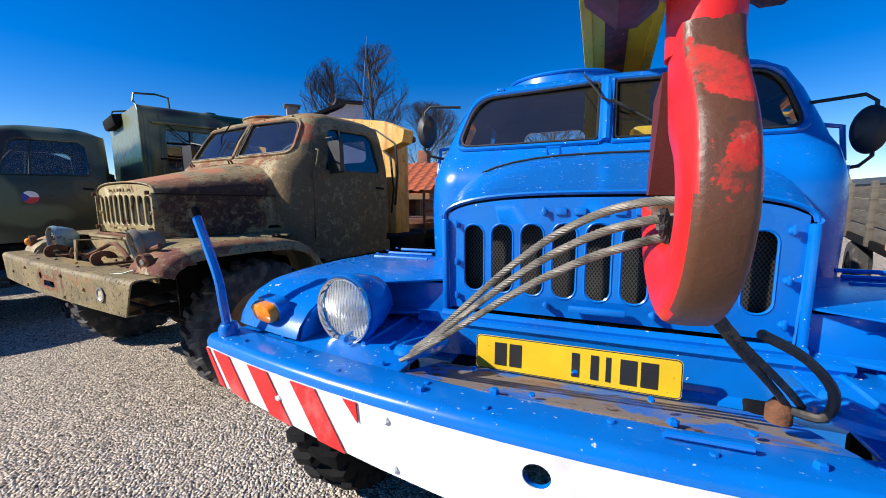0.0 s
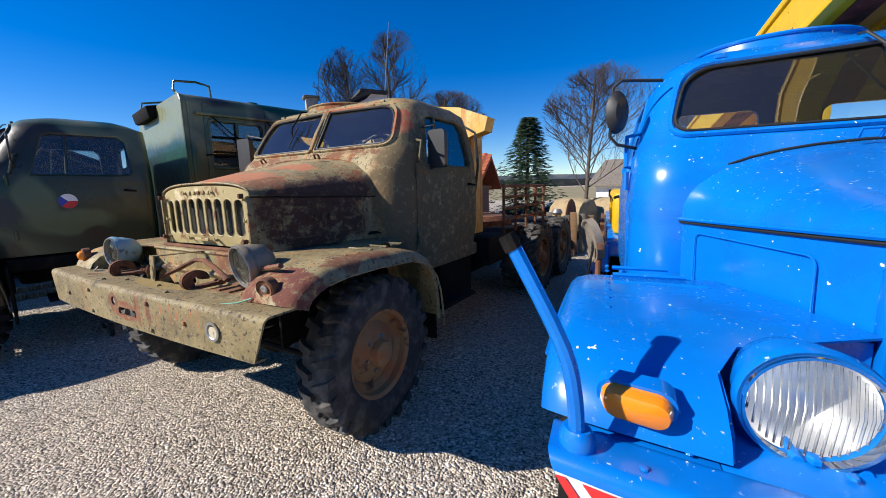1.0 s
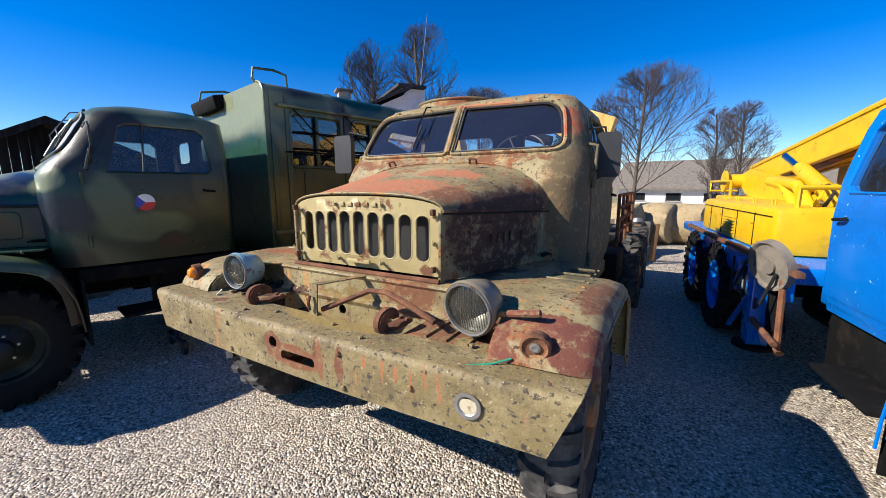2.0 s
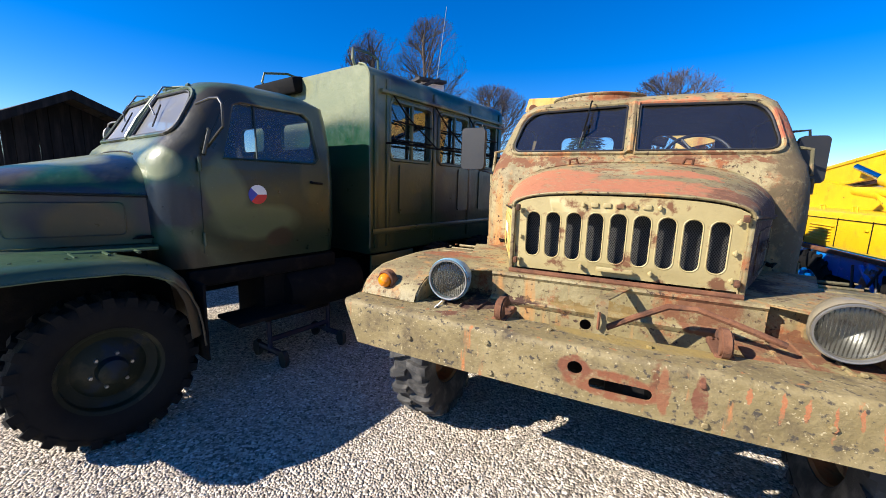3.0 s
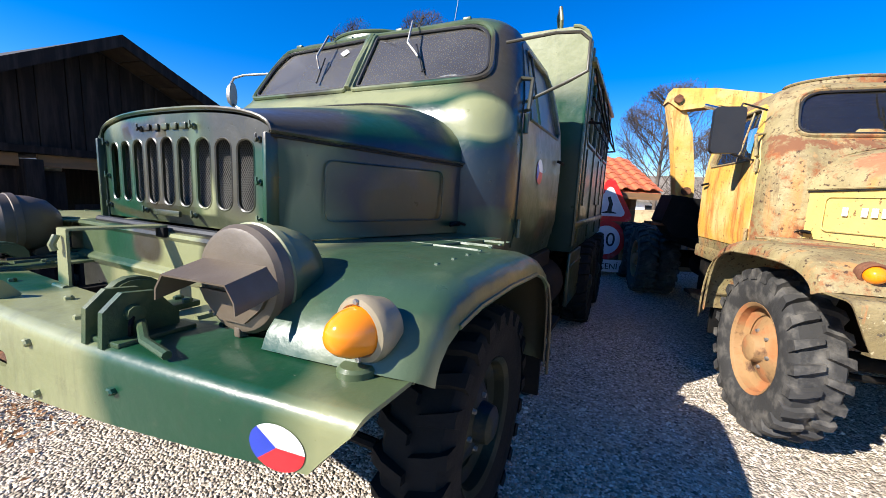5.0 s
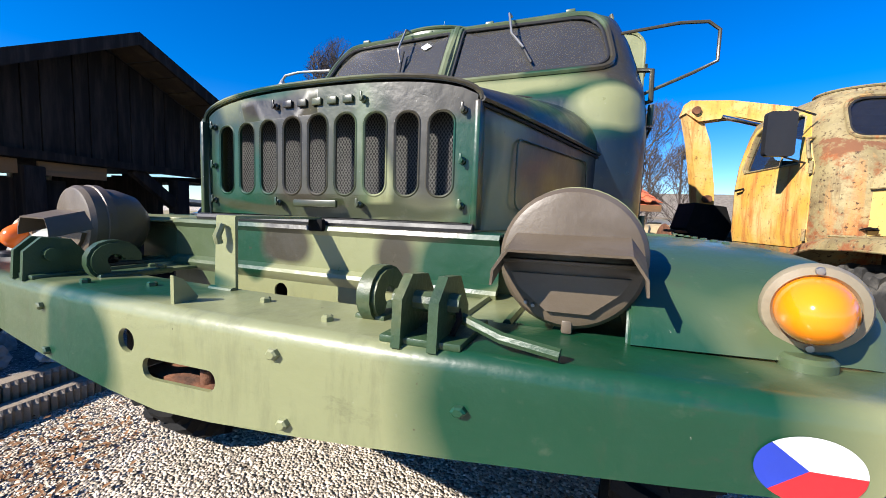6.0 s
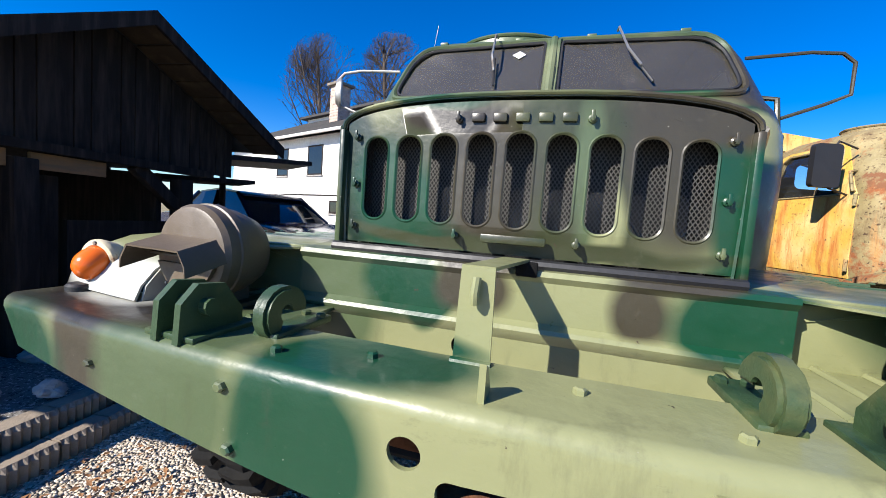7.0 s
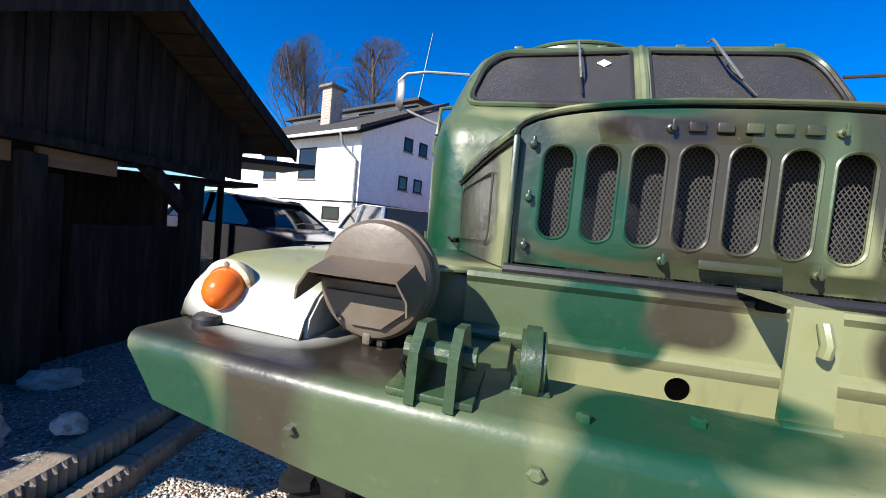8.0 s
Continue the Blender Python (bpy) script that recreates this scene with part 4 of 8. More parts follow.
def build_front(truck, paint, grille_paint, bumper_paint, glass, spec):
    """Bumper, grille, hood, cab and fenders of the truck, in metres from the foot of the bumper's face."""
    # bumper: a pressed channel, open at its ends
    half = 1.165
    flange = [(0.11, 0.963), (0.125, 0.958)] if spec.get("tray") else [(0.15, 0.963), (0.185, 0.963), (0.192, 0.945)]
    prof = [(0.055, 0.744), (0.0, 0.750)] + [(0.0, 0.82), (0.0, 0.90)] + [(0.028 - 0.028 * math.cos(radians(a)), 0.935 + 0.028 * math.sin(radians(a))) for a in (0, 25, 50, 75, 90)] + flange
    bm = bmesh.new()
    us = [-half] + [-1.05 + 0.15 * k for k in range(15)] + [half]
    loft(bm, [[(u + (0.085 * (z - 0.75) / 0.21 - 0.085) * (1 if u == half else -1 if u == -half else 0), v, z) for v, z in prof] for u in us])
    thicken(bm, 0.009)
    bumper = part("bumper", bm, bumper_paint, truck, spec["bumper_label"])
    hole = bmesh.new()
    bmesh.ops.create_cone(hole, cap_ends=True, segments=24, radius1=0.026, radius2=0.026, depth=0.2, matrix=pose(-0.085, 0.0, 0.880, 90))
    slot = prism(rounded(-0.035, 0.812, 0.165, 0.856, 0.02), -0.1, 0.1, lambda a, b, d: (a, d, b))
    carved(bumper, [hole, slot])
    for u, z in ((-0.42, 0.905), (0.30, 0.915), (-0.40, 0.775), (0.32, 0.775), (-0.78, 0.84), (0.62, 0.86)):
        part("bolt", lathe(bmesh.new(), [(0.012, -0.002), (0.012, 0.008), (0.008, 0.011), (0, 0.011)], lamp_matrix(u, 0.0, z), 6), spec.get("face_paint", bumper_paint), bumper)
    for u, v in ((-0.36, 0.06), (-0.2, 0.12), (0.35, 0.07), (0.15, 0.13), (-0.72, 0.2), (0.75, 0.2)):
        part("bolt", lathe(bmesh.new(), [(0.011, -0.002), (0.011, 0.006), (0.007, 0.009), (0, 0.009)], pose(u, v, 0.965), 6), bumper_paint, bumper)
    # added block behind the holes; its black stands for the shade inside the bumper
    part("cross_member", block((0.05, 0.15, 0.865), (0.66, 0.05, 0.13), 0.008), spec.get("member", UNDER), truck)
    # valance between bumper and grille, with its rolled bead
    vp = [(0.395, 0.80), (0.395, 0.94), (0.380, 0.958), (0.376, 0.968), (0.380, 0.978), (0.40, 0.988), (0.40, 1.085), (0.388, 1.100), (0.392, 1.112), (0.45, 1.116)]
    bm = bmesh.new()
    loft(bm, [[(u, v, z) for v, z in vp] for u in (-0.58, -0.3, 0, 0.3, 0.58)])
    thicken(bm, 0.006)
    valance = part("front_panel", bm, paint, truck, spec["panel_label"])
    cut = bmesh.new()
    bmesh.ops.create_cone(cut, cap_ends=True, segments=20, radius1=0.026, radius2=0.026, depth=0.2, matrix=pose(-0.10, 0.39, 0.905, 90))
    carved(valance, [cut])
    part("seal_strip", bar([(-0.50, 0.43, 1.122), (0, 0.425, 1.122), (0.50, 0.43, 1.122)], 0.014, 8), spec.get("seal_paint", BLACK), truck, "worn sealing strip")
    # deck plates beside the valance, with pressed ribs
    for s in (-1, 1):
        deck = part("deck_plate", block((s * 0.665, 0.31, 0.952), (0.41, 0.39, 0.010), 0.002), paint, truck)
        part("deck_edge", block((s * 1.006, 0.175, 0.952), (0.268, 0.12, 0.010), 0.002), paint, deck)
        for k in range(3):
            part("rib", bar([(s * (0.56 + 0.09 * k), 0.20, 0.958), (s * (0.56 + 0.09 * k), 0.46, 0.958)], 0.009, 6), paint, deck)
    # grille
    top = [(u, 1.443 + 0.077 * (1 - (abs(u) / 0.504) ** 2.78) ** 0.425) for u in [0.49 - 0.98 * k / 24 for k in range(25)]]
    outline = [(-0.49, 1.138), (0.49, 1.138)] + top
    slots = [rounded((k - 4) * 0.0985 - 0.037, 1.205, (k - 4) * 0.0985 + 0.037, 1.432 + 0.012 * (1 - abs(k - 4) / 4), 0.035, 6) for k in range(9)]
    grille = part("grille", plate(outline, slots, 0.012, lambda a, b, d: (a, 0.438 + 0.10 * a * a + d, b)), grille_paint, truck, spec["grille_label"], 30)
    for k in range(9):
        o = rounded((k - 4) * 0.0985 - 0.0375, 1.2045, (k - 4) * 0.0985 + 0.0375, 1.4325 + 0.012 * (1 - abs(k - 4) / 4), 0.035, 6)
        part("slot_edge", bar([(a, 0.438 + 0.10 * a * a + 0.002, b) for a, b in o], 0.0045, 5, True), grille_paint, grille)
    for a, b in ((-0.455, 1.43), (0.455, 1.43), (-0.16, 1.475), (0.16, 1.475), (-0.455, 1.30), (0.455, 1.30), (-0.455, 1.182), (0.455, 1.182), (-0.15, 1.178), (0.15, 1.178)):
        m = lamp_matrix(a, 0.438 + 0.1 * a * a, b)
        knob = part("wing_bolt", lathe(bmesh.new(), [(0.011, -0.001), (0.010, 0.006), (0.006, 0.008), (0.006, 0.018), (0, 0.019)], m, 10), grille_paint, grille)
        part("wing", box(bmesh.new(), m @ Vector((0, 0.004, 0.016)), (0.008, 0.006, 0.026), 0.002), grille_paint, knob)
    for k in range(5):
        part("raised_mark", block((-0.11 + 0.055 * k, 0.434, 1.478), (0.034, 0.008, 0.022), 0.003), grille_paint, grille, "raised plain mark")
    part("number_bar", block((0.0, 0.428, 1.178), (0.16, 0.012, 0.022), 0.004), grille_paint, grille)
    part("radiator", block((0, 0.60, 1.30), (0.94, 0.03, 0.36)), CORE, truck, "dark radiator behind the grille")
    bm = bmesh.new()
    step, slant, w = 0.0105, 0.20 / 0.30, 0.0014
    for sgn in (-1, 1):
        k = -0.70
        while k < 0.70:
            ends = []
            for z in (1.16, 1.46):
                x = k + sgn * slant * (z - 1.16)
                cut = min(0.455, max(-0.455, x))
                ends.append((cut, z + sgn * (cut - x) / slant))
            if ends[0][1] < ends[1][1] - 0.004:
                bm.faces.new([bm.verts.new((x + d, 0.505 + 0.001 * sgn, z)) for (x, z), d in ((ends[0], -w), (ends[0], w), (ends[1], w), (ends[1], -w))])
            k += step
    tagged(part("radiator_screen", bm, MESH_WIRE, truck, "expanded wire screen", 0), kind="stuff")
    # hood
    bm = bmesh.new()
    lip = [Vector((p.x, 0.433 + 0.10 * p.x * p.x, p.z)) for p in hood_arc(0.455, 0.004)]
    rows = [lip] + [hood_arc(v) for v in HOOD_ROWS[1:]]
    loft(bm, rows)
    thicken(bm, 0.008)
    hood = part("hood", bm, paint, truck, spec["hood_label"], 50)
    part("hood_lip", bar(lip, 0.006, 6), paint, hood)
    part("hood_seam", bar([p + Vector((0, 0.0, 0.002)) for p in hood_arc(1.285, 0.003)], 0.006, 6), paint if spec["rusty"] else CORE, hood, "rubber seal between hood and cab")
    for s in (-1, 1):
        bm = bmesh.new()
        loft(bm, [[(s * (hood_at(v)[0] - 0.004 - 0.012 * (1 - q)), v, 1.118 + (hood_at(v)[1] - 1.124) * q) for q in (0, 0.08, 0.5, 0.95, 1)] for v in HOOD_ROWS])
        thicken(bm, 0.006)
        panel = part("hood_side", bm, spec["side_paint"](s), truck, spec["side_label"])
        pts = []
        for a, b in rounded(0.62, 1.18, 1.14, 1.385, 0.03, 4):
            pts.append((s * (hood_at(a)[0] + 0.001), a, b))
        part("raised_rim", bar(pts, 0.0032, 6, True), spec["side_paint"](s), panel)
        part("rain_strip", bar([(s * (hood_at(v)[0] + 0.006), v, hood_at(v)[1] + 0.001) for v in HOOD_ROWS], 0.008, 6), paint, panel)
        part("seam_gap", bar([(s * (hood_at(v)[0] + 0.0015), v, hood_at(v)[1] - 0.013) for v in HOOD_ROWS], 0.005, 6), CORE, panel, "dark gap under the hood edge")
        part("side_seal", bar([(s * (hood_at(1.285)[0] + 0.003), 1.285, 1.12), (s * (hood_at(1.285)[0] + 0.003), 1.285, 1.43)], 0.006, 6), paint if spec["rusty"] else CORE, panel)
        part("front_post", block((s * 0.497, 0.462, 1.285), (0.018, 0.05, 0.33), 0.006), paint, panel)
        latch = part("latch", block((s * (hood_at(1.2)[0] + 0.012), 1.23, 1.16), (0.018, 0.10, 0.022), 0.006), UNDER, panel)
        part("latch_hook", bar([(s * 0.775, 1.16, 1.155), (s * 0.80, 1.20, 1.17), (s * 0.80, 1.27, 1.155)], 0.006, 6), UNDER, latch)
        part("hood_ledge", block((s * 0.69, 0.86, 1.108), (0.36, 0.88, 0.012), 0.003, (0, 0, -s * 17)), paint, panel)
    # cab shell, hollow, with its windows cut through
    bm = bmesh.new()
    levels = sorted({z for z, _ in CAB_FRONT + CAB_HALF} | {1.25, 1.56, 1.67, 1.93, 2.08, 2.16, 2.21, 2.24})
    loft(bm, [cab_ring(z) for z in levels], closed=True, cap=True)
    cab = part("cab", bm, paint, truck, spec["cab_label"])
    inner = bmesh.new()
    loft(inner, [cab_ring(z, 0.035) for z in [0.95, 1.4, 1.62, 1.72, 1.85, 2.018, 2.13, 2.19]], closed=True, cap=True)
    cuts = [inner]
    for s in (-1, 1):
        cuts.append(prism(ws_outline(s), 1.15, 1.95, lambda a, b, d: (a, d, b)))
    cuts.append(prism(side_window(), -1.3, 1.3, lambda a, b, d: (d, a, b)))
    for s in (-1, 1):
        cuts.append(prism(rounded(s * 0.40 - 0.24, 1.80, s * 0.40 + 0.24, 2.04, 0.06), 2.3, 2.9, lambda a, b, d: (a, d, b)))
    carved(cab, cuts, DARK_TRIM)
    for s in (-1, 1):
        rim = part("windscreen_frame", bar([(a, cab_front(a, b) - 0.006, b) for a, b in ws_outline(s, 0.012)], 0.013, 6, True), spec["frame_paint"], cab, spec["frame_label"])
        seal = part("windscreen_seal", bar([(a, cab_front(a, b) + 0.002, b) for a, b in ws_outline(s, -0.006)], 0.008, 6, True), BLACK, rim)
        bm = bmesh.new()
        o = ws_outline(s, 0.004)
        mid = bm.verts.new((s * 0.4, cab_front(0.4, 1.95) + 0.012, 1.95))
        vs = [bm.verts.new((a, cab_front(a, b) + 0.012, b)) for a, b in o]
        for i in range(len(vs)):
            bm.faces.new((mid, vs[i], vs[(i + 1) % len(vs)]))
        facing(part("windscreen_pane", bm, glass, cab, spec["glass_label"], 60), (0, -1, 0.3))
        for k in (0.18, 0.60):
            a = s * k
            hinge = part("hinge", block((a, cab_front(a, 2.155) - 0.012, 2.160), (0.045, 0.022, 0.018), 0.004), spec["frame_paint"], cab)
        # doors
        door_outline = [(1.50, 1.00), (2.50, 1.00), (2.50, 1.95), (2.44, 2.06), (2.36, 2.09), (1.82, 2.09), (1.74, 2.05), (1.50, 1.62)]
        bm = plate(door_outline, [side_window(0.004)], 0.010, lambda a, b, d: (d, a, b))
        for z in (1.1, 1.3, 1.5, 1.6, 1.72, 1.85, 2.0):
            bmesh.ops.bisect_plane(bm, geom=bm.verts[:] + bm.edges[:] + bm.faces[:], plane_co=(0, 0, z), plane_no=(0, 0, 1))
        for v in bm.verts:
            v.co.x = s * (lerp_table(v.co.z, CAB_HALF) - 0.003 + v.co.x)
        door = part("door", bm, spec["door_paint"](s), truck, spec["door_label"])
        part("window_frame", bar([(s * (lerp_table(b, CAB_HALF) + 0.006), a, b) for a, b in side_window(0.006)], 0.010, 6, True), paint, door)
        bm = bmesh.new()
        bm.faces.new([bm.verts.new((s * (lerp_table(b, CAB_HALF) - 0.012), a, b)) for a, b in side_window(0.004)])
        bmesh.ops.triangulate(bm, faces=bm.faces[:])
        facing(part("window_pane", bm, glass, door, "", 0), (s, 0, 0))
        part("quarter_bar", bar([(s * 0.955, 1.90, 1.66), (s * 0.865, 1.94, 2.05)], 0.008, 6), paint, door)
        part("door_handle", bar([(s * 0.985, 2.33, 1.50), (s * 1.005, 2.335, 1.495), (s * 1.01, 2.42, 1.488)], 0.010, 8), UNDER, door)
        for z in (1.10, 1.60):
            part("door_hinge", bar([(s * 0.985, 1.50, z - 0.045), (s * 0.985, 1.50, z + 0.045)], 0.013, 8), paint, door)
        part("grab_handle", bar([(s * 0.93, 1.55, 1.66), (s * 0.985, 1.53, 1.67), (s * 0.985, 1.57, 1.82), (s * 0.90, 1.60, 1.84)], 0.012, 8), paint, cab)
    part("divider", bar([(0, cab_front(0, 1.80) - 0.014, 1.80), (0, cab_front(0, 1.95) - 0.018, 1.95), (0, cab_front(0, 2.15) - 0.012, 2.15)], [0.022, 0.022, 0.022], 8), spec["frame_paint"], cab, "windscreen centre post")
    # roof hatch
    hatch = part("roof_hatch", lathe(bmesh.new(), [(0.36, -0.05), (0.35, 0.015), (0.33, 0.03), (0.0, 0.045)], pose(-0.28, 2.05, 2.25) @ Matrix.Diagonal((1, 0.8, 1, 1)), 40), paint, cab, "round roof hatch")
    part("hatch_ring", bar([(-0.28 + 0.352 * math.cos(a), 2.05 + 0.282 * math.sin(a), 2.27) for a in [2 * math.pi * k / 40 for k in range(40)]], 0.010, 6, True), paint, hatch)
    # inside the cab
    part("seat", block((0, 2.36, 1.35), (1.6, 0.40, 0.5), 0.06), DARK_TRIM, cab, "dark cab seat")
    part("dashboard", block((0, 1.45, 1.66), (1.6, 0.20, 0.14), 0.04), DARK_TRIM, cab)
    part("cab_floor", block((0, 1.95, 0.975), (1.76, 1.2, 0.03)), DARK_TRIM, cab)
    wheel_pts = [pose(0.42, 1.68, 1.78, 55) @ Vector((0.20 * math.cos(a), 0.20 * math.sin(a), 0)) for a in [2 * math.pi * k / 32 for k in range(32)]]
    steering = part("steering_wheel", bar(wheel_pts, 0.011, 8, True), BLACK, cab, "black steering wheel")
    part("steering_column", bar([(0.42, 1.68, 1.78), (0.42, 1.50, 1.55)], 0.018, 8), BLACK, steering)
    for k in range(3):
        p = pose(0.42, 1.68, 1.78, 55) @ Vector((0.2 * math.cos(k * 2.094), 0.2 * math.sin(k * 2.094), 0))
        part("spoke", bar([(0.42, 1.68, 1.78), p], 0.008, 6), BLACK, steering)
    # fenders
    path = fender_path()
    for s in (-1, 1):
        bm = bmesh.new()
        rows = []
        for i, (v, z) in enumerate(path):
            a, b = path[max(i - 1, 0)], path[min(i + 1, len(path) - 1)]
            d = Vector((b[0] - a[0], b[1] - a[1])).normalized()
            n = Vector((-d.y, d.x))
            inner_u = 0.855 if v < 0.46 and i < 5 else (0.53 + 0.24 * min(1, max(0.0, (v - 0.45) / 0.85)))
            if i == 4:
                inner_u = 0.80
            if i == 5:
                inner_u = 0.50
            row = []
            for q, drop in ((0, 0.0), (0.25, 0.004), (0.6, 0.006), (0.85, 0.002), (0.94, -0.010), (0.985, -0.035), (1.0, -0.075)):
                row.append((s * (inner_u + (1.205 - inner_u) * q), v + n.x * drop, z + n.y * drop))
            rows.append(row)
        loft(bm, rows)
        thicken(bm, 0.006)
        fender = part("fender", bm, paint, truck, spec["fender_label"], 45)
        # inner wall of the nose, arched round the headlamp
        arch = [(0.150, 0.96), (0.160, 1.0), (0.195, 1.038), (0.255, 1.070), (0.34, 1.094), (0.46, 1.108), (0.46, 1.02), (0.42, 0.96)]
        bm = bmesh.new()
        loft(bm, [[(s * (0.855 - 0.006 * k), v + 0.02 * k * (0.3 - v), z - 0.02 * k * (z - 0.95)) for v, z in arch[:6]] + [(s * (0.72 - 0.10 * k), 0.458, 1.086 - 0.03 * k)] for k in (0, 1)])
        bm.faces.new([bm.verts.new((s * 0.852, v, z)) for v, z in arch])
        thicken(bm, 0.004)
        part("inner_wall", bm, paint, fender)
        part("recess_back", block((s * 0.69, 0.468, 1.02), (0.36, 0.010, 0.145), 0.002), paint, fender)
        for k in range(5):
            v = 0.56 + 0.14 * k
            inner_u = 0.53 + 0.24 * (v - 0.45) / 0.85 + 0.06
            part("rib", bar([(s * (inner_u + 0.05), v, 1.107), (s * 1.04, v, 1.107)], 0.009, 6), paint, fender)
        for k in range(7):
            part("fender_bolt", lathe(bmesh.new(), [(0.009, 0), (0.008, 0.005), (0, 0.006)], pose(s * 1.06, 0.5 + 0.1 * k, 1.114), 6), paint, fender)
        part("arch_bead", bar([(s * 1.205, v, z - 0.072) for v, z in path[4:]], 0.007, 6), paint, fender)
        part("inner_splash", block((s * 0.62, 0.93, 0.82), (0.02, 0.9, 0.56)), UNDER, fender)
    # running gear
    for s in (-1, 1):
        part("chassis_rail", block((s * 0.40, 2.75, 0.78), (0.07, 5.2, 0.17), 0.01), UNDER, truck)
        spring = part("leaf_spring", block((s * 0.46, 0.80, 0.60), (0.07, 0.95, 0.03), 0.005), UNDER, truck)
        for k in range(3):
            part("leaf", block((s * 0.46, 0.80, 0.575 - 0.022 * k), (0.07, 0.8 - 0.2 * k, 0.016), 0.003), UNDER, spring)
        part("step", block((s * 0.95, 1.90, 0.52), (0.34, 0.55, 0.03), 0.006), UNDER, truck, "dark cab step")
        part("cab_sill", block((s * 0.90, 2.0, 0.86), (0.08, 1.2, 0.12), 0.02), spec.get("sill_paint", paint), truck)
    part("front_axle", bar([(u, spec.get("axle", 0.80), 0.475 * spec.get("wheel_size", 1.0)) for u in (-0.95, -0.3, 0.3, 0.95)], [0.05, 0.06, 0.06, 0.05], 12), UNDER, truck)
    part("axle_housing", lathe(bmesh.new(), [(0, -0.16), (0.1, -0.14), (0.17, -0.05), (0.17, 0.05), (0.1, 0.14), (0, 0.16)], pose(0.15, spec.get("axle", 0.80), 0.475 * spec.get("wheel_size", 1.0), 0, 90), 20), UNDER, truck)
    part("engine_block", block((0, 0.98, 0.86), (0.60, 0.72, 0.50), 0.05), UNDER, truck)
    for s in (-1, 1):
        part("splash_panel", block((s * 0.86, 1.40, 0.62), (0.62, 0.02, 0.52), 0.005), UNDER, truck, "dark splash panel behind the wheel")
        part("battery_box", block((s * 0.66, 2.25, 0.62), (0.46, 0.62, 0.44), 0.02), UNDER, truck, "dark battery box")
        part("air_tank", lathe(bmesh.new(), [(0, -0.36), (0.10, -0.34), (0.14, -0.28), (0.14, 0.28), (0.10, 0.34), (0, 0.36)], pose(s * 0.60, 3.05, 0.62, 90), 18), UNDER, truck)
        part("brake_hose", bar([(s * 0.45, 1.1, 0.75), (s * 0.60, 0.98, 0.66), (s * 0.72, 0.88, 0.56)], 0.012, 6), UNDER, truck)
        part("steering_link", bar([(s * 0.80, 0.62, 0.44), (0, 0.60, 0.46)], 0.02, 8), UNDER, truck)
    size = spec.get("wheel_size", 1.0)
    part("gearbox", block((0, 2.0, 0.75), (0.46, 1.1, 0.38), 0.06), UNDER, truck)
    for s in (-1, 1):
        add_wheel(truck, s * spec.get("track", 1.06), spec.get("axle", 0.80), 0.475 * size, spec["wheel_paint"], size=size, turn=11 * s, steer=spec.get("steer", 0), rubber=spec.get("tyre", RUBBER))
        for v in spec.get("rear", (4.40, 5.50)):
            add_wheel(truck, s * 1.02, v, 0.475 * size, spec["wheel_paint"], size=size, turn=30 * s + v, rubber=spec.get("tyre", RUBBER))
            if spec.get("twin", True):
                add_wheel(truck, s * 0.76, v, 0.475 * size, spec["wheel_paint"], size=size, turn=10 * s + v, rubber=spec.get("tyre", RUBBER))
    for v in spec.get("rear", (4.40, 5.50)):
        part("rear_axle", bar([(-0.9, v, 0.475 * size), (0.9, v, 0.475 * size)], 0.07, 12), UNDER, truck)
    return bumper, cab


def wiper(parent, u, lean, glass_z=1.93, paint=None):
    y0, y1 = cab_front(u, 2.14) - 0.02, cab_front(u, glass_z) - 0.012
    arm = part("wiper_arm", bar([(u, y0 + 0.03, 2.18), (u, y0 - 0.03, 2.17), (u + lean * 0.4, y1 - 0.012, 2.02), (u + lean, y1 - 0.006, glass_z + 0.02)], 0.006, 6), paint or BLACK, parent, "windscreen wiper hung from the top edge")
    part("wiper_blade", bar([(u + lean * 0.55, cab_front(u, 2.02) - 0.012, 2.03), (u + lean * 1.5, cab_front(u, 1.86) - 0.012, 1.86)], 0.006, 6), BLACK, arm)


def hook(parent, u, v, z, paint):
    """A forged tow hook: a thick flat C on a foot plate."""
    ring = []
    for r, turn in ((0.058, range(0, 13)), (0.026, range(12, -1, -1))):
        for k in turn:
            a = radians(-75 + 262 * k / 12)
            grow = 1 - 0.10 * k / 12
            ring.append((v + 0.03 - r * grow * math.cos(a) * (1.08 if r > 0.04 else 0.95), z + 0.02 + r * grow * math.sin(a)))
    bm = prism(ring, -0.019, 0.019, lambda a, b, d: (u + d, a, b))
    bmesh.ops.bevel(bm, geom=[e for e in bm.edges if abs(e.verts[0].co.x - e.verts[1].co.x) < 1e-5], offset=0.007, segments=2, affect='EDGES')
    body = part("tow_hook", bm, paint, parent, "heavy curved tow hook")
    foot = part("hook_foot", block((u, v + 0.07, z - 0.022), (0.062, 0.16, 0.018), 0.005), paint, body)
    for k in (-1, 1):
        part("hook_bolt", lathe(bmesh.new(), [(0.011, 0), (0.011, 0.008), (0.007, 0.011), (0, 0.011)], pose(u + 0.02 * k, v + 0.125, z - 0.014), 6), paint, foot)
    return body


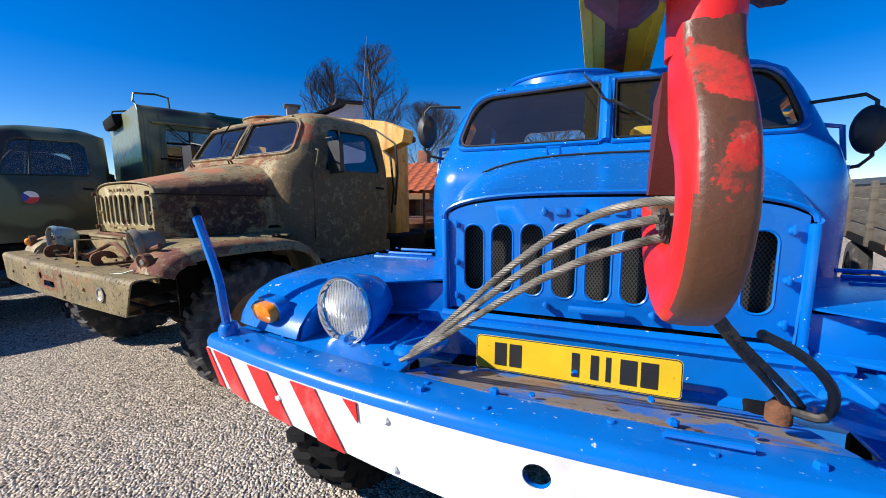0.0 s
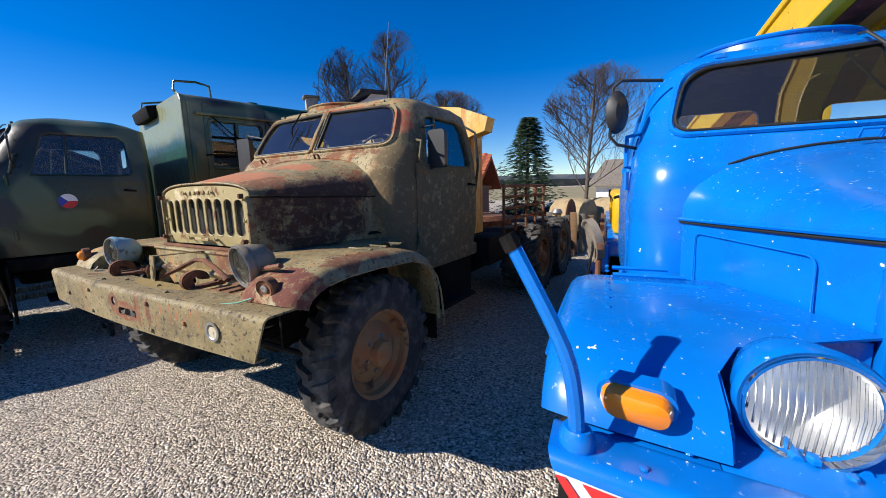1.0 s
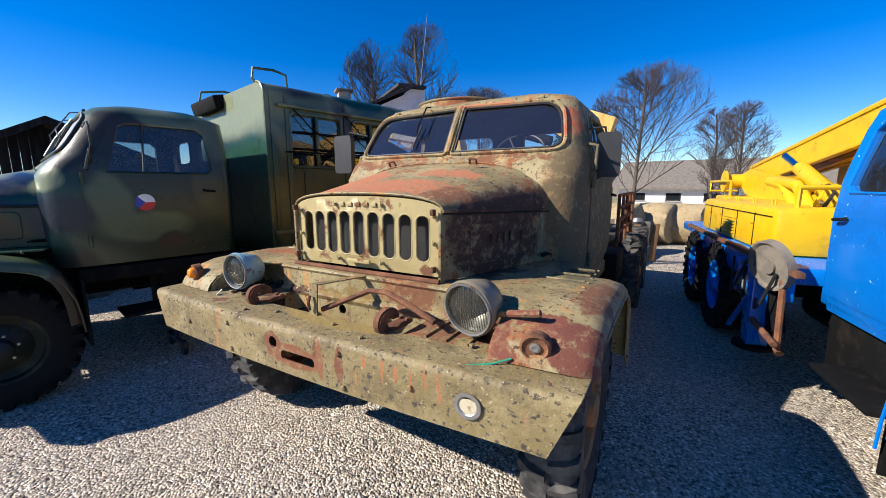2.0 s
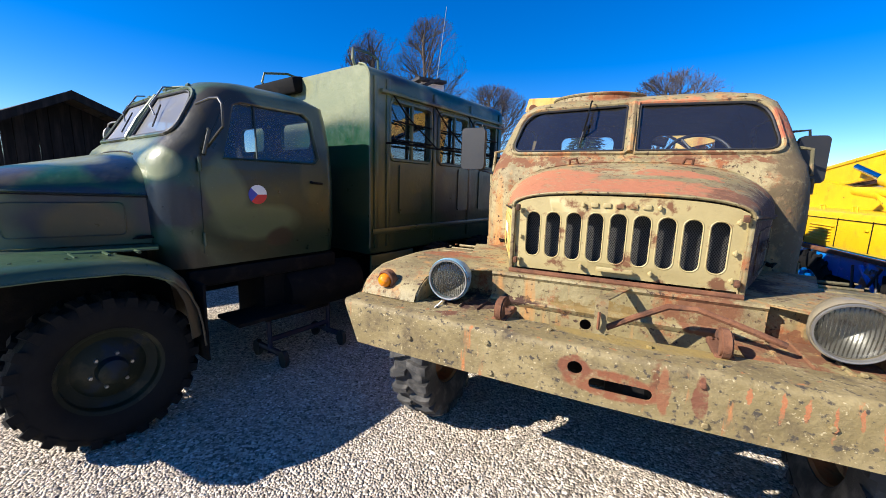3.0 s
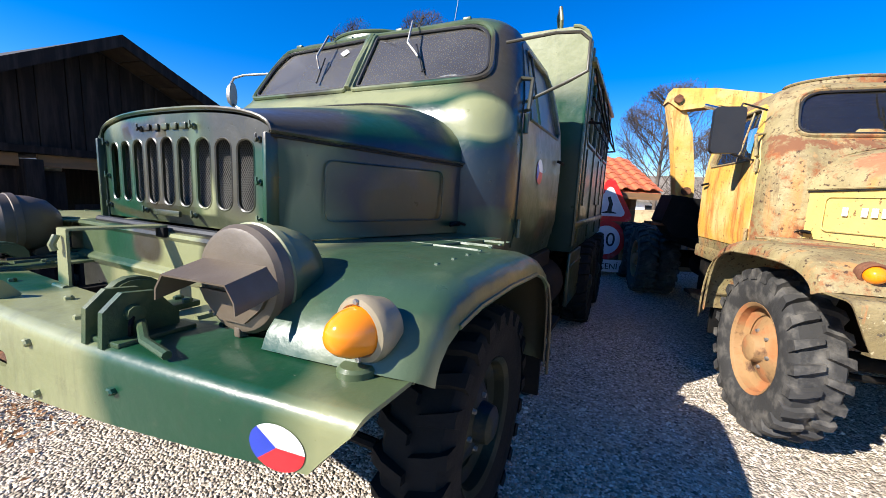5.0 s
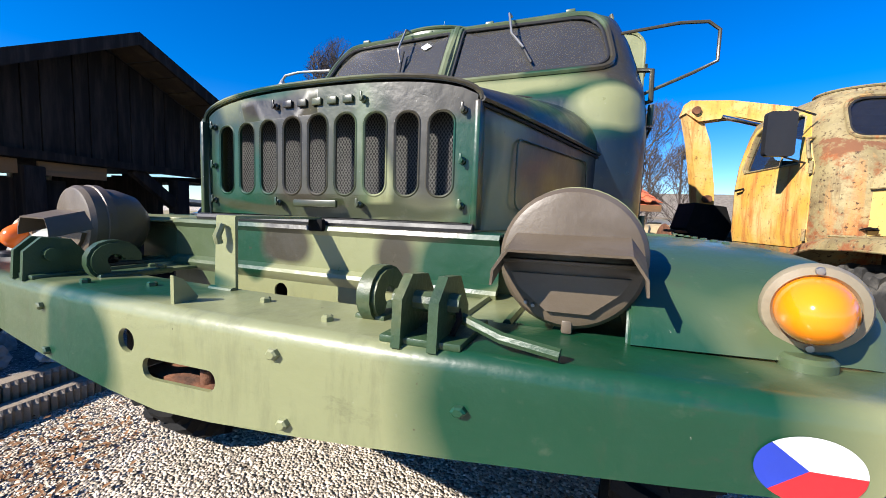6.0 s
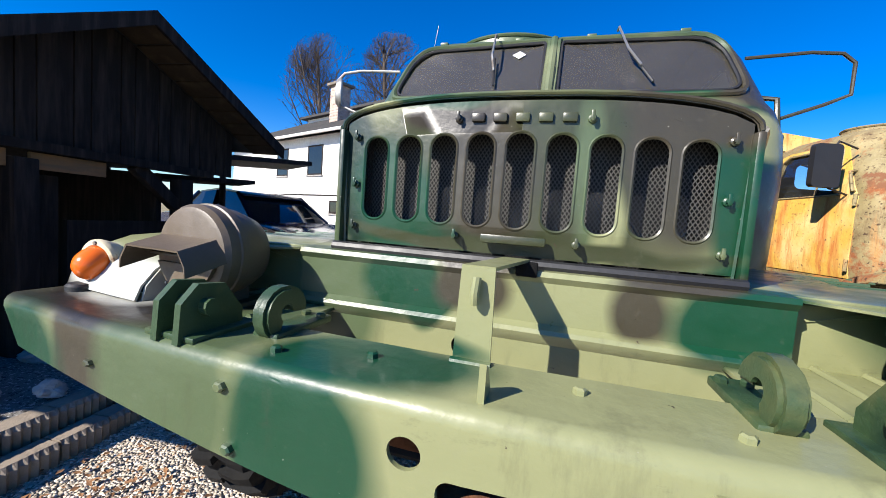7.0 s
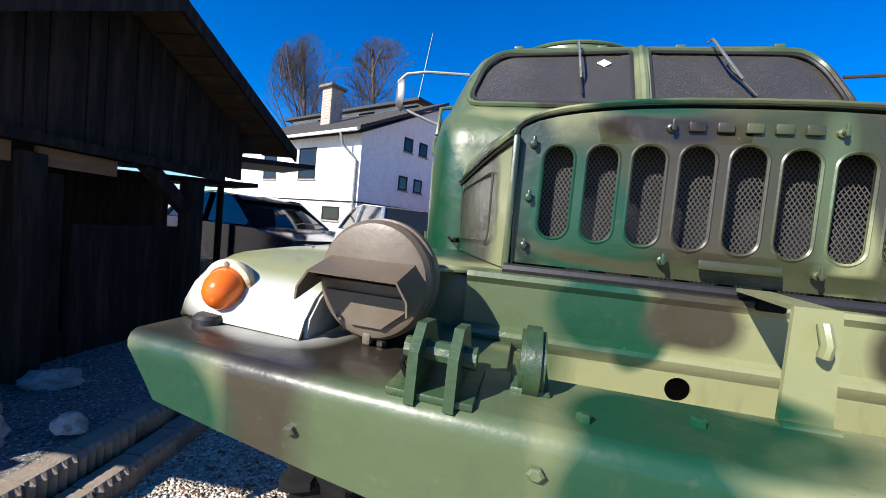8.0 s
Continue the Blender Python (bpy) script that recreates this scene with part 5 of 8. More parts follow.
def side_mirror(parent, s, paint, arm_pts, face=True, size=(0.17, 0.23)):
    arm = part("mirror_arm", bar(arm_pts, 0.008, 8), paint, parent, "bent tube mirror arm")
    if face:
        c = Vector(arm_pts[len(arm_pts) // 2])
        head = part("mirror", prism(rounded(-size[0] / 2, -size[1] / 2, size[0] / 2, size[1] / 2, 0.03), 0, 0.05, lambda a, b, d: c + Vector((a, -d + 0.01, b - 0.02))), BLACK, arm, "black mirror housing")
        part("mirror_face", prism(rounded(-size[0] / 2 + 0.012, -size[1] / 2 + 0.012, size[0] / 2 - 0.012, size[1] / 2 - 0.012, 0.025), -0.004, 0.0, lambda a, b, d: c + Vector((a, -d + 0.01, b - 0.02))), MIRROR, head)
    return arm


# ---- camouflaged box truck ----
RING_TAN = surface("tan_ring_paint", (0.24, 0.20, 0.13), [((0.14, 0.11, 0.07), 9, 0.5, 0.7, 0.6, {})], rough=0.4, bump=0.1)
HOOK_GREEN = surface("dark_green_fitting_paint", (0.030, 0.060, 0.026), [((0.075, 0.09, 0.035), 5, 0.52, 0.62, 0.45, {}), ((0.012, 0.03, 0.016), 7, 0.55, 0.68, 0.4, {})], rough=0.38, bump=0.2)
WHEEL_DRAB = surface("drab_wheel_paint", (0.016, 0.020, 0.012), [((0.048, 0.043, 0.024), 5, 0.54, 0.64, 0.6, {}), ((0.012, 0.02, 0.03), 4, 0.55, 0.62, 0.5, {})], rough=0.55, bump=0.15, spec=0.2)



def camo_truck():
    truck = thing("box_truck", pose(-3.782, -1.160, 0, 0, 0, -11.31), "camouflage-painted military truck with a van body, parked on gravel", "truck")
    # sill_paint is black in place of the deep shade below the cab
    spec = dict(bumper_label="camouflaged steel bumper with a slot and a hole", panel_label="camouflaged front panel", grille_label="camouflaged grille with nine upright slots", hood_label="camouflaged rounded hood",
                side_paint=lambda s: CAMO, side_label="camouflaged hood side panel", cab_label="camouflaged rounded cab", frame_paint=CAMO, frame_label="painted windscreen frame", glass_label="dusty windscreen pane",
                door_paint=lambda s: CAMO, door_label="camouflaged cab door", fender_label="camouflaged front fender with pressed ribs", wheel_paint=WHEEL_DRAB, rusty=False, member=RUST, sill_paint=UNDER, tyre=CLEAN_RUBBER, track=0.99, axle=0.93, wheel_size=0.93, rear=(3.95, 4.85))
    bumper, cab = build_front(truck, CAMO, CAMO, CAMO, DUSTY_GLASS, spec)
    bumper.location.x = 0.012
    for s in (-1, 1):
        covered_headlamp(truck, 0.758 if s > 0 else -0.735, 0.225 if s > 0 else 0.25, 1.090, BROWN_PAINT, CAMO if s > 0 else BROWN_PAINT)
        pointed_indicator(truck, 1.085 if s > 0 else -1.075, 0.145 if s > 0 else 0.180, 1.045 if s > 0 else 1.032, RING_TAN if s > 0 else CREAM)
        hook(truck, s * 0.42, 0.12, 0.985, HOOK_GREEN)
        cheek = [(0.005, 0.957), (0.150, 0.957), (0.150, 1.0), (0.105, 1.058), (0.045, 1.064), (0.010, 1.03)]
        clevis = part("clevis", prism(cheek, 0.577, 0.592, lambda a, b, d: (s * d, a, b)), HOOK_GREEN, truck, "green towing clevis of two steel plates")
        part("clevis_plate", prism(cheek, 0.520, 0.535, lambda a, b, d: (s * d, a, b)), HOOK_GREEN, clevis)
        part("clevis_pin", bar([(s * 0.50, 0.06, 1.02), (s * 0.61, 0.06, 1.02)], 0.017, 10), HOOK_GREEN, clevis)
        part("clevis_base", block((s * 0.56, 0.09, 0.966), (0.13, 0.15, 0.012), 0.003), HOOK_GREEN, clevis)
        if s > 0:
            part("pin_lever", bar([(0.60, 0.07, 1.0), (0.68, 0.03, 0.985), (0.76, 0.02, 0.975)], 0.009, 8), HOOK_GREEN, clevis)
        link = part("pin_chain", bar([(s * 0.60, 0.06, 1.03), (s * 0.612, 0.045, 1.0), (s * 0.60, 0.05, 0.975)], 0.005, 6), UNDER, clevis)
        part("bumper_cap", lathe(bmesh.new(), [(0.034, 0), (0.034, 0.018), (0.028, 0.024), (0, 0.024)], pose(s * 1.08, 0.13, 0.957), 20), BLACK if s < 0 else CAMO, truck, "round bumper cap")
    part("dirt_shelf", block((0.075, 0.075, 0.800), (0.34, 0.10, 0.024), 0.008), RUST, bumper, "brown dirt behind the slot")
    part("tow_pin", lathe(bmesh.new(), [(0.018, 0.0), (0.018, 0.03), (0.014, 0.034), (0.014, 0.05), (0, 0.052)], pose(0.09, 0.05, 0.808), 12), RUST, bumper, "rusty pin in the slot")
    # hinged plate bracket before the grille
    bracket = part("plate_bracket", prism([(-0.058, 0.957), (0.012, 0.957), (0.008, 1.135), (-0.054, 1.135)], 0.175, 0.181, lambda a, b, d: (a, d + (b - 0.957) * 0.02, b)), CAMO, truck, "upright sheet-metal bracket with a catch")
    part("bracket_tongue", prism([(-0.054, 0.18), (0.008, 0.18), (0.05, 0.40), (-0.012, 0.40)], 1.131, 1.138, lambda a, b, d: (a, b, d)), CAMO, bracket)
    part("catch", bar([(-0.022, 0.170, 1.118), (-0.022, 0.160, 1.09), (-0.022, 0.164, 1.072)], 0.008, 8), CAMO, bracket)
    part("bracket_hinge", bar([(-0.06, 0.170, 0.962), (0.014, 0.170, 0.962)], 0.008, 8), CAMO, bracket)
    part("bracket_clip", block((0.045, 0.384, 1.115), (0.05, 0.018, 0.035), 0.004), UNDER, bracket)
    # bent lug on the bumper
    lug = part("lug", prism([(0.0, 0.955), (0.045, 0.958), (0.05, 0.97), (0.02, 1.01), (0.0, 1.02)], 0.02, 0.03, lambda a, b, d: (d, 0.03 + a, b)), CAMO, truck, "bent steel lug on the bumper")
    # tricolour roundels
    roundel(truck, lambda a, b: (1.035 + a * 0.054, -0.0035, 0.884 + b * 0.040))
    roundel(truck, lambda a, b: (0.0, 0.0, 0.0), door=1)
    # windscreen details
    wiper(cab, -0.30, 0.02, paint=STEEL)
    wiper(cab, 0.30, 0.10, paint=STEEL)
    part("diamond_sticker", prism([(-0.17, 2.035), (-0.135, 2.06), (-0.17, 2.085), (-0.205, 2.06)], 0, 0.002, lambda a, b, d: (a, cab_front(a, b) + 0.008 - d, b)), FLAG_WHITE, cab, "white diamond sticker")
    for s in (-1, 1):
        side_mirror(cab, s, CAMO if s > 0 else STEEL, [(s * 0.84, 1.56, 2.0), (s * 1.08, 1.55, 2.01), (s * 1.19, 1.55, 2.0), (s * 1.235, 1.55, 1.96), (s * 1.235, 1.55, 1.83), (s * 1.15, 1.55, 1.79), (s * 0.95, 1.57, 1.715)], face=False)
    mirror = part("round_mirror", lathe(bmesh.new(), [(0, -0.03), (0.05, -0.025), (0.07, 0.0), (0.07, 0.008), (0, 0.008)], pose(-1.215, 1.55, 1.885, -90, 0, -62) @ Matrix.Diagonal((0.8, 1.25, 1, 1)), 28), STEEL, cab, "oval mirror on a tube arm")
    for ob in truck.children:
        if ob.name.split(".")[0] in ("cab", "door"):
            ob.location.z += 0.04
    tapered(truck, 0.095)
    bowed(truck, -0.045, 0.065)
    return truck, cab


def roundel(truck, place, door=0):
    """A tricolour roundel: white over red with a blue wedge."""
    if door:
        put = lambda a, b: (lerp_table(1.44, CAB_HALF) + 0.0105, 1.88 + a * 0.07, 1.44 + b * 0.07)
    else:
        put = place
    white = [(0.0, 0.0)] + [(math.cos(a), math.sin(a)) for a in [radians(135 - 135 * k / 20) for k in range(21)]]
    red = [(0.0, 0.0)] + [(math.cos(a), math.sin(a)) for a in [radians(0 - 135 * k / 20) for k in range(21)]]
    blue = [(0.0, 0.0)] + [(math.cos(a), math.sin(a)) for a in [radians(225 - 90 * k / 16) for k in range(17)]]
    for outline, material in ((white, FLAG_WHITE), (red, FLAG_RED), (blue, FLAG_BLUE)):
        bm = bmesh.new()
        bm.faces.new([bm.verts.new(put(a, b)) for a, b in outline])
        bmesh.ops.triangulate(bm, faces=bm.faces[:])
        part("roundel_field", bm, material, truck, "painted tricolour roundel field", 0)


def van_body(truck):
    """The windowed van body behind the camouflaged cab."""
    U, V0, V1, Z0, Z1 = 1.04, 2.93, 5.4, 0.86, 2.62
    bm = bmesh.new()
    outline = rounded(-U, Z0, U, Z1, (0.02, 0.02, 0.14, 0.14), 5)
    loft(bm, [[(a, v, b) for a, b in outline] for v in (V0, V1)], closed=True, cap=True)
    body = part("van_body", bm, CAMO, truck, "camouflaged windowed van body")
    cuts = [prism(rounded(-U + 0.05, Z0 + 0.05, U - 0.05, Z1 - 0.05, 0.08), V0 + 0.05, V1 - 0.05, lambda a, b, d: (a, d, b))]
    wins = [(3.20, 3.80), (3.98, 4.52), (4.68, 5.22)]
    for a, b in wins:
        cuts.append(prism(rounded(a, 1.80, b, 2.32, 0.05), 0.5, 1.4, lambda p, q, d: (d, p, q)))
    carved(body, cuts, DARK_TRIM)
    for s in (-1, 1):
        for a, b in wins:
            frame_ = part("window_frame", bar([(s * (U + 0.004), p, q) for p, q in rounded(a - 0.02, 1.78, b + 0.02, 2.34, 0.06)], 0.018, 6, True), CAMO, body)
            bm = bmesh.new()
            bm.faces.new([bm.verts.new((s * (U - 0.03), p, q)) for p, q in rounded(a - 0.005, 1.795, b + 0.005, 2.325, 0.05)])
            bmesh.ops.triangulate(bm, faces=bm.faces[:])
            facing(part("window_pane", bm, WINDSCREEN, body, "", 0), (s, 0, 0))
            for k in (1, 2):
                z = 1.80 + 0.173 * k
                part("window_guard", bar([(s * (U + 0.03), a, z), (s * (U + 0.03), b, z)], 0.009, 6), UNDER, body)
            part("window_post", block((s * (U + 0.002), (a + b) / 2, 2.06), (0.03, 0.03, 0.54), 0.004), CAMO, body)
        part("awning_rail", block((s * (U + 0.02), 4.2, 2.40), (0.05, 2.3, 0.04), 0.008), CAMO, body)
        for k, (a, b, z0, z1) in enumerate(((3.32, 3.66, 1.24, 1.74), (3.86, 4.18, 1.24, 1.74), (4.36, 4.66, 1.24, 1.74), (4.84, 5.16, 1.24, 1.74))):
            part("hatch_panel", prism(rounded(a, z0, b, z1, 0.03), 0, 0.012, lambda p, q, d: (s * (U + d), p, q)), CAMO, body, "pressed access panel")
        part("side_rail", block((s * (U + 0.008), 4.17, 1.08), (0.02, 2.44, 0.06), 0.006), CAMO, body)
        part("skirt", block((s * (U - 0.01), 3.25, 0.62), (0.03, 0.62, 0.46), 0.01), CAMO, body, "lower skirt")
        part("skirt_trim", block((s * (U + 0.008), 3.25, 0.74), (0.012, 0.60, 0.02), 0.003), CAMO, body)
        part("guard_rail", bar([(s * (U + 0.02), 3.12, 1.93), (s * (U + 0.11), 3.17, 1.93), (s * (U + 0.11), 5.2, 1.93), (s * (U + 0.02), 5.25, 1.93)], 0.011, 6), UNDER, body, "dark rail before the windows")
        for v in (3.2, 3.85, 4.5):
            part("rail_stay", bar([(s * (U + 0.02), v, 2.40), (s * (U + 0.05), v + 0.2, 2.2), (s * (U + 0.11), v + 0.6, 1.93)], 0.008, 6), UNDER, body)
        part("locker", block((s * 0.82, 5.15, 0.66), (0.40, 0.4, 0.36), 0.02), UNDER, body)
        for v in (3.0, 3.16, 3.88, 4.60, 5.32):
            part("upright_rib", block((s * (U + 0.006), v, 1.72), (0.016, 0.05, 1.6), 0.005), CAMO, body)
    part("roof_gutter", bar([(a, V0 - 0.004, b) for a, b in rounded(-U - 0.005, Z0 + 0.05, U + 0.005, Z1 + 0.005, (0.02, 0.02, 0.14, 0.14), 5)][6:18], 0.012, 6), CAMO, body)
    vent = part("front_vent", block((-0.40, 2.90, 2.55), (0.80, 0.16, 0.16), 0.03, (12, 0, 0)), UNDER, body, "dark ventilation box on the van front")
    for s in (-1, 1):
        part("roof_loop", bar([(s * 0.80, 2.98, 2.60), (s * 0.81, 2.93, 2.68), (s * 0.79, 2.95, 2.78), (s * 0.72, 3.2, 2.82), (s * 0.70, 3.35, 2.80), (s * 0.70, 3.36, 2.62)], 0.014, 8), CAMO, body, "tube loop on the roof corner")
    for v in (3.9, 4.7):
        part("roof_vent", lathe(bmesh.new(), [(0.10, 0), (0.10, 0.04), (0.07, 0.07), (0, 0.08)], pose(0.6, v, 2.62), 20), CAMO, body)
    # tool rack and tank between the axles
    part("fuel_tank", lathe(bmesh.new(), [(0, -0.4), (0.18, -0.38), (0.2, -0.34), (0.2, 0.34), (0.18, 0.38), (0, 0.4)], pose(0.82, 2.5, 0.62, 90), 24), UNDER, truck)
    return body


def engine_hoist(m):
    """A dark blue workshop trolley that stands beside the camouflaged truck."""
    t = thing("workshop_trolley", m, "dark blue tubular workshop trolley on small wheels", "trolley")
    paint = surface("dark_blue_trolley_paint", (0.006, 0.008, 0.034), rough=0.5, bump=0.05)
    part("top_bar", bar([(-0.32, 0, 0.55), (-0.28, 0, 0.60), (0.28, 0, 0.60), (0.32, 0, 0.55)], 0.022, 8), paint, t)
    for s in (-1, 1):
        part("post", bar([(s * 0.3, 0, 0.06), (s * 0.31, 0, 0.56)], 0.02, 8), paint, t)
        part("foot", bar([(s * 0.3, -0.22, 0.08), (s * 0.3, 0.22, 0.08)], 0.02, 8), paint, t)
        for q in (-1, 1):
            part("castor", lathe(bmesh.new(), [(0, -0.02), (0.05, -0.02), (0.055, 0), (0.05, 0.02), (0, 0.02)], pose(s * 0.3, q * 0.2, 0.055, 0, 90), 18), BLACK, t)
    part("cross_bar", bar([(-0.3, 0, 0.14), (0.3, 0, 0.14)], 0.018, 8), paint, t)
    part("winch", lathe(bmesh.new(), [(0, -0.05), (0.09, -0.05), (0.09, 0.05), (0, 0.05)], pose(0.1, 0, 0.38, 90), 20), STEEL, t)
    return t


# ---- rusty truck with an excavator arm ----
def rusty_truck():
    truck = thing("rusty_truck", pose(0, 0, 0), "weathered olive and rust-streaked old truck with a yellow digger arm", "truck")
    spec = dict(bumper_label="dented olive bumper with rust streaks", panel_label="flaking olive front panel", grille_label="pale olive grille with nine upright slots", hood_label="hood with flaking red-brown primer",
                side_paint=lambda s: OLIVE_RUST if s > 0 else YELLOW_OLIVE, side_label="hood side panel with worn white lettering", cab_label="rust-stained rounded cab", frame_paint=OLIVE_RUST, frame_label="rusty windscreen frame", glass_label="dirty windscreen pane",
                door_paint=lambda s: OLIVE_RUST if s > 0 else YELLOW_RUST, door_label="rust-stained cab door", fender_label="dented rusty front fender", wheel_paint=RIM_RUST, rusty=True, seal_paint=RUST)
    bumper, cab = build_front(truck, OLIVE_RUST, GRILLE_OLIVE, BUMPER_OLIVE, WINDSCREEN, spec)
    round_headlamp(truck, -0.748, 0.245, 1.082, PALE_BLUE, yaw=4, glass=DULL_LENS, mirror_metal=STEEL)
    round_headlamp(truck, 0.765, 0.25, 1.10, RING_TAN, yaw=-8, tip=8, radius=0.105, glass=DULL_LENS, mirror_metal=STEEL)
    round_indicator(truck, -1.04, 0.165, 1.05, RUST, AMBER)
    round_indicator(truck, 1.015, 0.150, 1.035, RUST, None)
    hook(truck, -0.44, 0.14, 0.985, RUST)
    hook(truck, 0.40, 0.16, 0.985, RUST)
    part("ring_plate", lathe(bmesh.new(), [(0.030, 0.0), (0.040, 0.0), (0.046, 0.004), (0.046, 0.008), (0.034, 0.008), (0.030, 0.004)], lamp_matrix(0.835, -0.001, 0.855), 28), STEEL, bumper, "chipped round plate")
    part("ring_paint", lathe(bmesh.new(), [(0.0, 0.003), (0.032, 0.003)], lamp_matrix(0.835, -0.001, 0.85) @ Matrix.Diagonal((1.25, 0.9, 1, 1)), 20), CREAM, bumper)
    # bent bracket and loose bars over the front panel
    bracket = part("plate_bracket", prism([(-0.05, 0.957), (0.0, 0.957), (0.0, 1.11), (-0.05, 1.115)], 0.17, 0.176, lambda a, b, d: (a, d + (b - 0.957) * 0.05, b)), OLIVE_RUST, truck, "rusty upright bracket")
    part("bracket_tongue", prism([(-0.05, 0.178), (0.0, 0.178), (0.08, 0.39), (0.04, 0.39)], 1.108, 1.113, lambda a, b, d: (a, b, d)), OLIVE_RUST, bracket)
    part("catch", bar([(-0.03, 0.165, 1.06), (-0.03, 0.155, 1.03), (-0.03, 0.16, 0.99)], 0.007, 6), RUST, bracket)
    part("bent_bar", bar([(0.0, 0.20, 0.985), (0.10, 0.24, 1.03), (0.22, 0.27, 1.085), (0.32, 0.27, 1.09), (0.45, 0.26, 1.055), (0.60, 0.24, 1.01)], 0.013, 8), RUST, truck, "bent rusty steel bar")
    part("guard_bar", bar([(0.86, 0.26, 1.085), (1.02, 0.24, 1.115), (1.04, 0.24, 1.12)], 0.014, 8), OLIVE_RUST, truck)
    part("loose_wire", bar([(0.62, 0.05, 0.957), (0.70, 0.02, 0.958), (0.82, 0.05, 0.958), (0.92, 0.10, 0.965), (0.98, 0.13, 0.985)], 0.004, 6), surface("green_wire", (0.03, 0.28, 0.16), rough=0.4, bump=0.0), truck, "loose green wire")
    part("lamp_cable", bar([(-0.74, 0.20, 0.955), (-0.76, 0.12, 0.97), (-0.73, 0.14, 1.0)], 0.004, 6), STEEL, truck)
    for s in (-1, 1):
        part("hood_hook", bar([(s * 0.34, 1.16, 1.705), (s * 0.34, 1.14, 1.735), (s * 0.30, 1.14, 1.74), (s * 0.29, 1.16, 1.71)], 0.008, 6), RUST, truck, "bent hood catch")
        for z in (1.45, 1.18):
            part("edge_catch", block((s * 0.47, 0.425, z), (0.02, 0.03, 0.03), 0.005), RUST, truck)
    # worn lettering on the hood sides: plain bars
    for s in (-1, 1):
        for k in range(5):
            v = 0.78 + 0.048 * k + (0.05 if k == 4 else 0)
            u = s * (hood_at(v)[0] + 0.002)
            part("worn_letter", block((u, v, 1.30), (0.004, 0.030, 0.050), 0.0, (0, 0, s * -17)), FLAG_WHITE if s < 0 else OLIVE_RUST, truck, "worn lettering")
    # mirrors
    side_mirror(cab, -1, BLACK, [(-0.93, 1.60, 2.00), (-1.10, 1.56, 2.04), (-1.175, 1.58, 1.87), (-1.12, 1.57, 1.68), (-0.95, 1.60, 1.64)], size=(0.20, 0.33))
    side_mirror(cab, 1, BLACK, [(0.90, 1.70, 1.94), (1.0, 1.72, 1.95), (1.03, 1.74, 1.79), (1.0, 1.72, 1.63), (0.94, 1.70, 1.61)], size=(0.15, 0.29))
    wiper(cab, -0.28, -0.03, paint=UNDER)
    for ob in truck.children:
        kind = ob.name.split(".")[0]
        if kind in ("bumper", "fender", "indicator", "deck_plate"):
            ob.scale.x = 1.06 if kind == "bumper" else 1.04
    bowed(truck, -0.05, 0.03)
    return truck, cab


